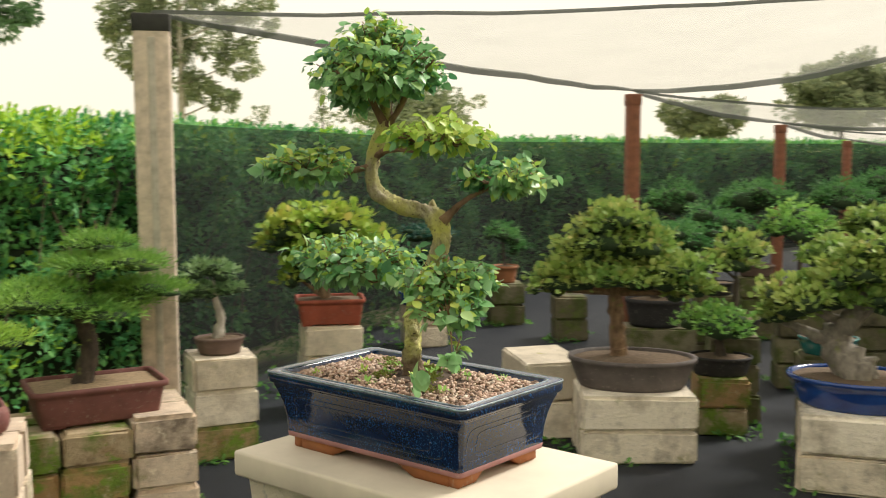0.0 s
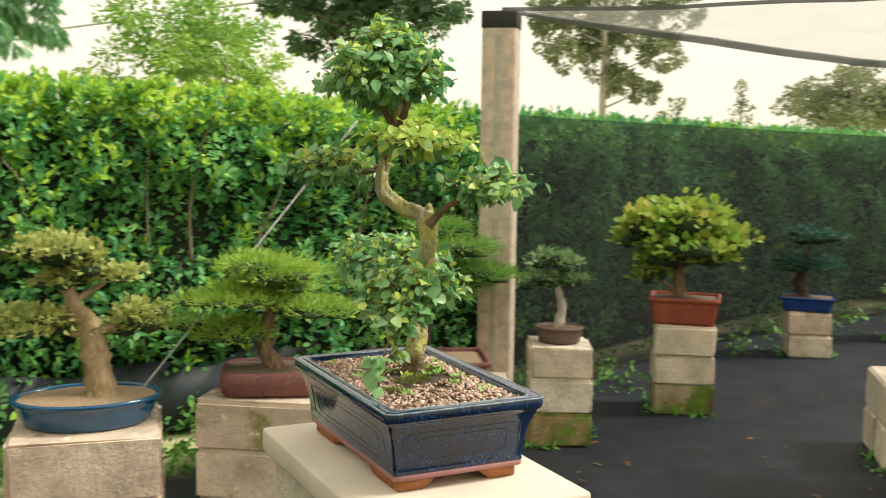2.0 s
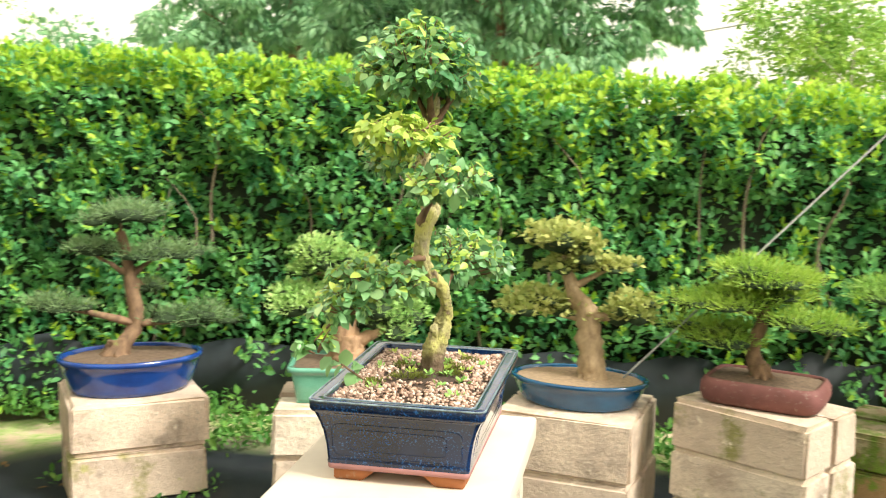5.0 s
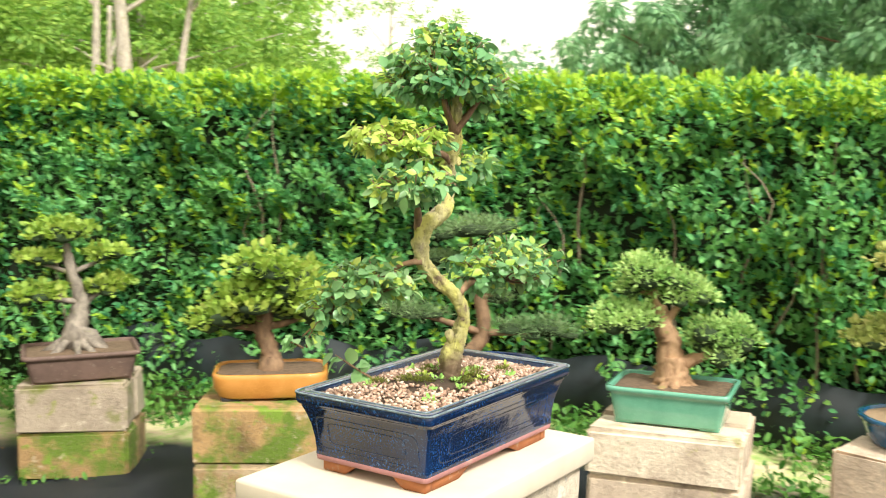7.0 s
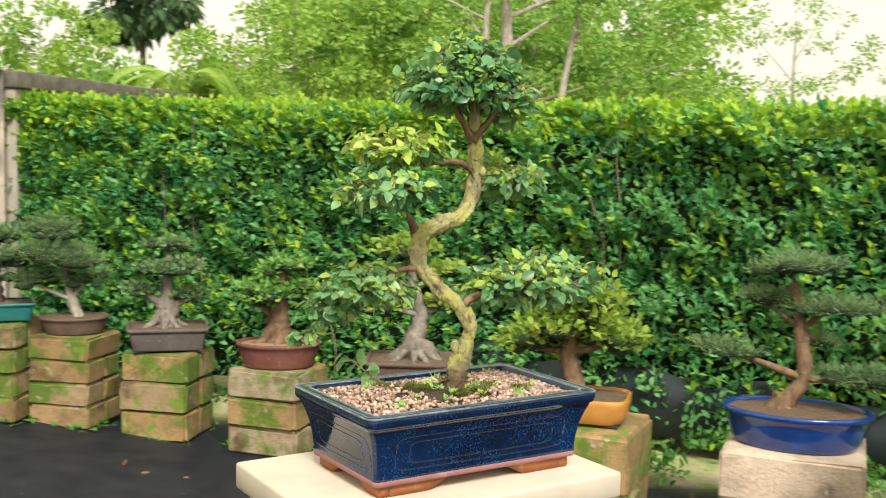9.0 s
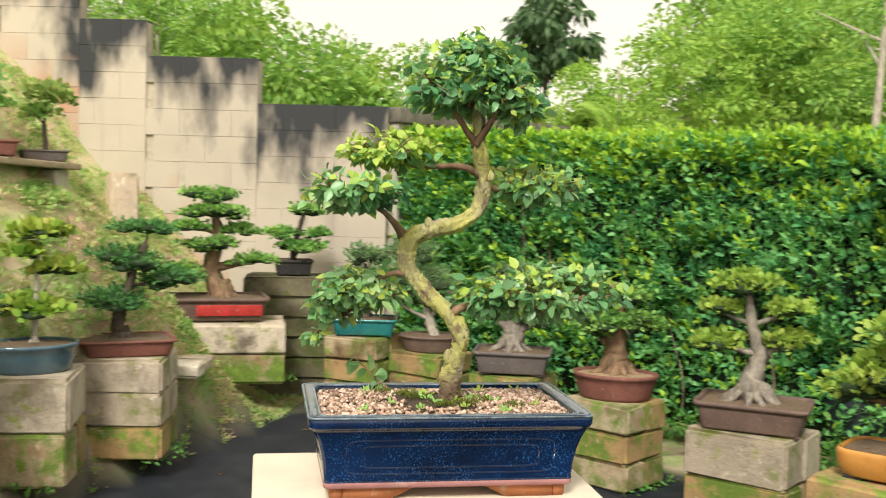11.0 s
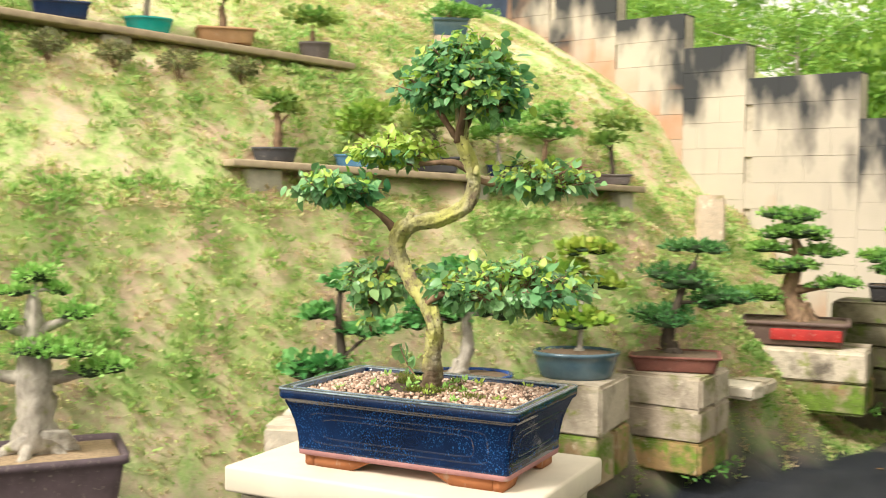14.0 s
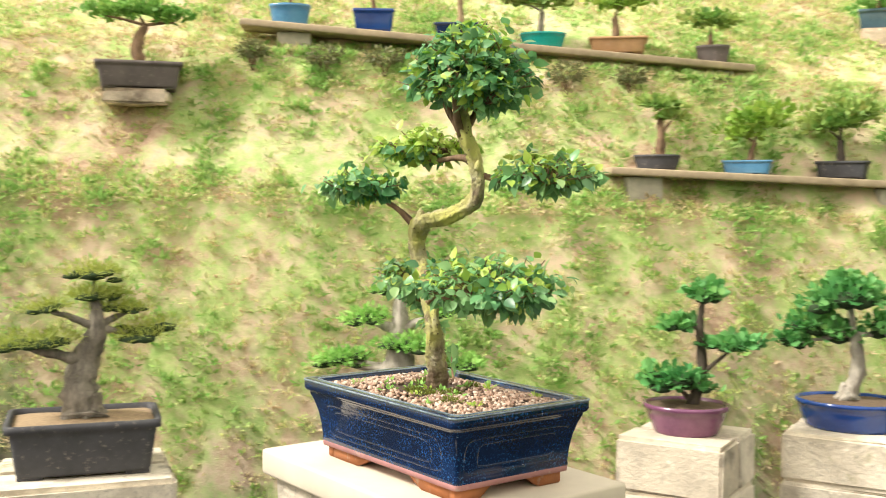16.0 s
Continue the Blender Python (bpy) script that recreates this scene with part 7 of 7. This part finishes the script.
def build_nets():
    for k, (a, b, c, d, sag) in enumerate(NETS):
        a, b, c, d = (Vector(v) for v in (a, b, c, d))
        n = 16
        bm = bmesh.new()
        rows = []
        for i in range(n + 1):
            u = i / n
            row = []
            for j in range(n + 1):
                v = j / n
                p = a.lerp(b, v).lerp(c.lerp(d, v), u)
                drop = sag * (4 * v * (1 - v)) * (0.35 + 0.65 * abs(2 * u - 1)) + 0.3 * sag * 4 * u * (1 - u)
                row.append(bm.verts.new(p + Vector((0, 0, -drop + 0.012 * noise.noise(p * 3)))))
            rows.append(row)
        for i in range(n):
            for j in range(n):
                bm.faces.new((rows[i][j], rows[i + 1][j], rows[i + 1][j + 1], rows[i][j + 1]))
        edges = [[v.co.copy() for v in rows[-1]], [r[0].co.copy() for r in rows], [v.co.copy() for v in rows[0]]]
        root = thing("shade_net", Matrix(), "sagging pale shade net roof with dark hems", "net", "shade nets", "structure")
        part("cloth", bm, MAT["net_roof"], root)
        for heavy, e in zip((1, 1, 0), edges):
            bm = bmesh.new()
            q = []
            for i, p in enumerate(e):
                w = 0.01 + 0.024 * heavy * math.sin(math.pi * min(1.0, i / n)) ** 0.5
                q.append((bm.verts.new(p + Vector((0, 0, 0.008))), bm.verts.new(p - Vector((0, 0, w)))))
            for (p0, p1), (p2, p3) in zip(q, q[1:]):
                bm.faces.new((p0, p2, p3, p1))
            part("hem", bm, MAT["net_edge"], root, "dark doubled hem")
    # hanging side net before the hedge
    bm = bmesh.new()
    line = []
    for k in range(60):
        x = 2.6 + 14.9 * k / 59
        line.append((x, hedge_line(x)[0] - 0.42, hedge_line(x)[1] + 0.0))
    rows = []
    for p in line:
        rows.append([bm.verts.new((p[0] + 0.02 * noise.noise(Vector((p[0] * 4, z, 0))), p[1] + 0.05 * noise.noise(Vector((p[0] * 2, z * 2, 5))), p[2] * z)) for z in (0.03, 0.3, 0.6, 0.85, 1.0)])
    for a, b in zip(rows, rows[1:]):
        for i in range(4):
            bm.faces.new((a[i], b[i], b[i + 1], a[i + 1]))
    tagged(mesh_object("side_net", bm, MAT["net_side"]), "dark translucent shade net hanging in front of the hedge", "net", kind="structure")


def build_cables():
    for a, b, r, label in CABLES:
        a, b = Vector(a), Vector(b)
        pts = []
        for k in range(9):
            t = k / 8
            p = a.lerp(b, t)
            pts.append((p.x, p.y, p.z - 0.02 * (b - a).length * t * (1 - t) * (1 if r > 0.01 else 0.1), r))
        tagged(mesh_object("cable", limb(pts, 6, 0.0, 0, 2), MAT["wire"]), label, "cable")


def build_tarp():
    a, b = (Vector(v) for v in TARP)
    bm = bmesh.new()
    rows = []
    for k in range(13):
        p = a.lerp(b, k / 12)
        rows.append([Vector((p.x, p.y, p.z - 0.9)), Vector((p.x + 0.1, p.y, p.z + 0.3 + 0.08 * noise.noise(p))), Vector((p.x + 0.12, p.y - 0.03, p.z + 0.3)), Vector((p.x + 0.02, p.y - 0.04, p.z - 0.9))])
    tagged(mesh_object("tarpaulin", loft(rows), MAT["tarp"]), "dark blue tarpaulin fence at the top of the bank", "tarpaulin", kind="structure")


def build_grass():
    """Short grass on the bank and weeds along the yard's edge."""
    rng = np.random.default_rng(12)
    n, per = 90000, 8
    x = 1.6 - 8.9 * rng.random(n)
    s = 2.95 + 4.4 * rng.random(n) ** 1.7
    y = ((s + 0.06 * (x + 3.7) + 0.3 * np.maximum(0.0, -5.6 - x)) * 0.593 + 0.29 * x) / -0.5175
    keep = (rng.random(n) < np.clip((s - 2.85) / 0.3, 0.25, 1)) & (y < 1.0)
    patch = np.array([0.6 * noise.noise(Vector((a * 1.3, b * 1.3, 4))) + 0.8 * noise.noise(Vector((a * 4, b * 4, 6))) + 0.6 * noise.noise(Vector((a * 11, b * 11, 8))) for a, b in zip(x, y)])
    keep &= rng.random(n) < np.clip(0.85 + 0.8 * patch, 0.35, 1)
    x, y, s, patch = x[keep], y[keep], s[keep], patch[keep]
    z = np.array([hill(a, b) for a, b in zip(x, y)])
    m = len(x)
    # each tuft has a tone of its own: 0 dry and brown, 1 fresh green
    upper = np.clip((s - 3.8) / 0.6, 0, 1)
    tone = np.clip(0.53 - 0.06 * upper + (0.8 - 0.35 * upper) * patch + 0.25 * rng.normal(size=m), 0, 1)
    tall = 0.026 * (0.5 + 0.9 * rng.random(m)) * (0.75 + 0.5 * tone)
    wide = 0.01 + 0.015 * rng.random(m)
    base = np.repeat(np.c_[x, y, z], per, 0)
    off = unit(rng, m * per) * np.repeat(wide, per)[:, None] * np.array([1, 1, 0.3])
    d = off / 0.022 + unit(rng, m * per) * 0.5 + np.array([0.1, 0.2, 0.5])
    me = leaf_mesh("grass", base + off, d, unit(rng, m * per) + 1e-3, np.repeat(tall, per) * (0.7 + 0.6 * rng.random(m * per)), "grass", 0.1, 0.25)
    mark = me.attributes.new("tone", "FLOAT", "POINT")
    mark.data.foreach_set("value", np.repeat(np.clip(np.repeat(tone, per) + 0.1 * rng.normal(size=m * per), 0, 1), 4).astype(np.float32))
    stuff("grass", me, grass_material(), "short patchy green and straw-coloured grass on the bank", "grass")
    # weeds at the hedge's foot and round the pillars
    n = 22000
    x = rng.uniform(-6.9, 7, n)
    y = np.array([hedge_line(v)[0] for v in x]) - 0.05 - 0.8 * rng.random(n) ** 1.2
    lump = np.array([noise.noise(Vector((a * 2.2, b * 2.2, 9))) for a, b in zip(x, y)])
    keep = (lump > -0.02) & ((x < 1.6) | (rng.random(n) < 0.3))
    x, y = x[keep], y[keep]
    # tufts of moss and weed at the foot of every pillar
    fx, fy, fz = [], [], []
    for px, py, pz, face, w, d in FEET:
        if pz > 0.3:
            continue
        k = 150
        a = rng.random(k) * 6.283
        e = np.maximum(np.abs(np.cos(a)), np.abs(np.sin(a)))
        u, v = np.cos(a) / e * (w / 2 + 0.02 + 0.06 * rng.random(k) ** 2), np.sin(a) / e * (d / 2 + 0.02 + 0.06 * rng.random(k) ** 2)
        patchy = np.sin(a * 2 + px * 5) + 0.6 * np.sin(a * 5 + py * 9) > -0.1
        c, s_ = math.cos(radians(face)), math.sin(radians(face))
        fx.append((px + c * u - s_ * v)[patchy])
        fy.append((py + s_ * u + c * v)[patchy])
        fz.append(np.full(int(patchy.sum()), pz))
    fx, fy, fz = (np.concatenate(q) for q in (fx, fy, fz))
    k = len(fx)
    me = leaf_mesh("moss", np.c_[fx, fy, fz + 0.002 + 0.02 * rng.random(k)], unit(rng, k) + np.array([0, 0, 0.3]), unit(rng, k) * 0.6 + np.array([0, 0, 1]), 0.032 * (0.5 + rng.random(k)), "oval")
    stuff("moss", me, MAT["herb"], "moss and small weeds at the foot of the pillars", "moss")
    # fallen leaves on the asphalt
    k = 1500
    a, r = rng.uniform(0, 6.283, k), rng.uniform(1.6, 6.2, k)
    lx, ly = r * np.cos(a), r * np.sin(a)
    ok = (np.array([noise.noise(Vector((p * 1.1, q * 1.1, 2))) for p, q in zip(lx, ly)]) > 0.02) & (-0.29 * lx - 0.5175 * ly < 1.7) & (ly < np.array([hedge_line(max(p, -7.0))[0] for p in lx]) - 0.3)
    lx, ly = lx[ok], ly[ok]
    k = len(lx)
    me = leaf_mesh("leaf_litter", np.c_[lx, ly, np.array([hill(p, q) for p, q in zip(lx, ly)]) + 0.006], unit(rng, k) * np.array([1, 1, 0.15]), unit(rng, k) * 0.3 + np.array([0, 0, 1]), 0.035 * (0.5 + rng.random(k)), "oval")
    stuff("leaf_litter", me, MAT["litter"], "scattered brown fallen leaves on the asphalt", "leaves")
    m = len(x)
    z = 0.01 + 0.12 * rng.random(m) ** 1.7
    me = leaf_mesh("weeds", np.c_[x, y, z], unit(rng, m) + np.array([0, 0, 0.5]), unit(rng, m) * 0.6 + np.array([0, 0, 1]), 0.042 * (0.5 + rng.random(m)), "oval")
    stuff("weeds", me, MAT["herb"], "low leafy weeds along the foot of the hedge", "weeds")


def build_woods():
    """Dense mixed woodland far beyond the hedge."""
    rng = np.random.default_rng(31)
    for key, share, lo, hi in (("tree", 190, 132, 190), ("treebright", 130, 132, 196), ("treeblue", 50, 92, 122), ("treedark", 12, 134, 156)):
        P, W, U, S = [], [], [], []
        for k in range(share):
            a = radians(rng.uniform(lo, hi))
            r = rng.uniform(14, 21)
            deg = math.degrees(a)
            top = 2.7 if deg < 132 else 5.4 + 1.6 * noise.noise(Vector((a * 9, 0, 0))) if deg < 157 else 2.5 if deg < 175 else 3.5 if deg < 182 else 4.4
            z = rng.uniform(0.6, top)
            w = rng.uniform(0.5, 1.1)
            n = int(720 * w)
            pts, d = clump_points(rng, (math.cos(a) * r, math.sin(a) * r, z), (w, w, w * 0.65), n, 0.3)
            P.append(pts)
            W.append(d + unit(rng, n) * 0.8 + np.array([0, 0, -0.3]))
            U.append(unit(rng, n) + np.array([0, 0, 0.8]))
            S.append(0.13 * (0.6 + 0.8 * rng.random(n)))
        me = leaf_mesh("woodland", np.concatenate(P), np.concatenate(W), np.concatenate(U), np.concatenate(S), "simple")
        stuff("woodland", me, MAT[key], "dense green woodland beyond the hedge", "woodland")


build_woods()
build_posts()
build_nets()
build_cables()
build_tarp()
build_grass()
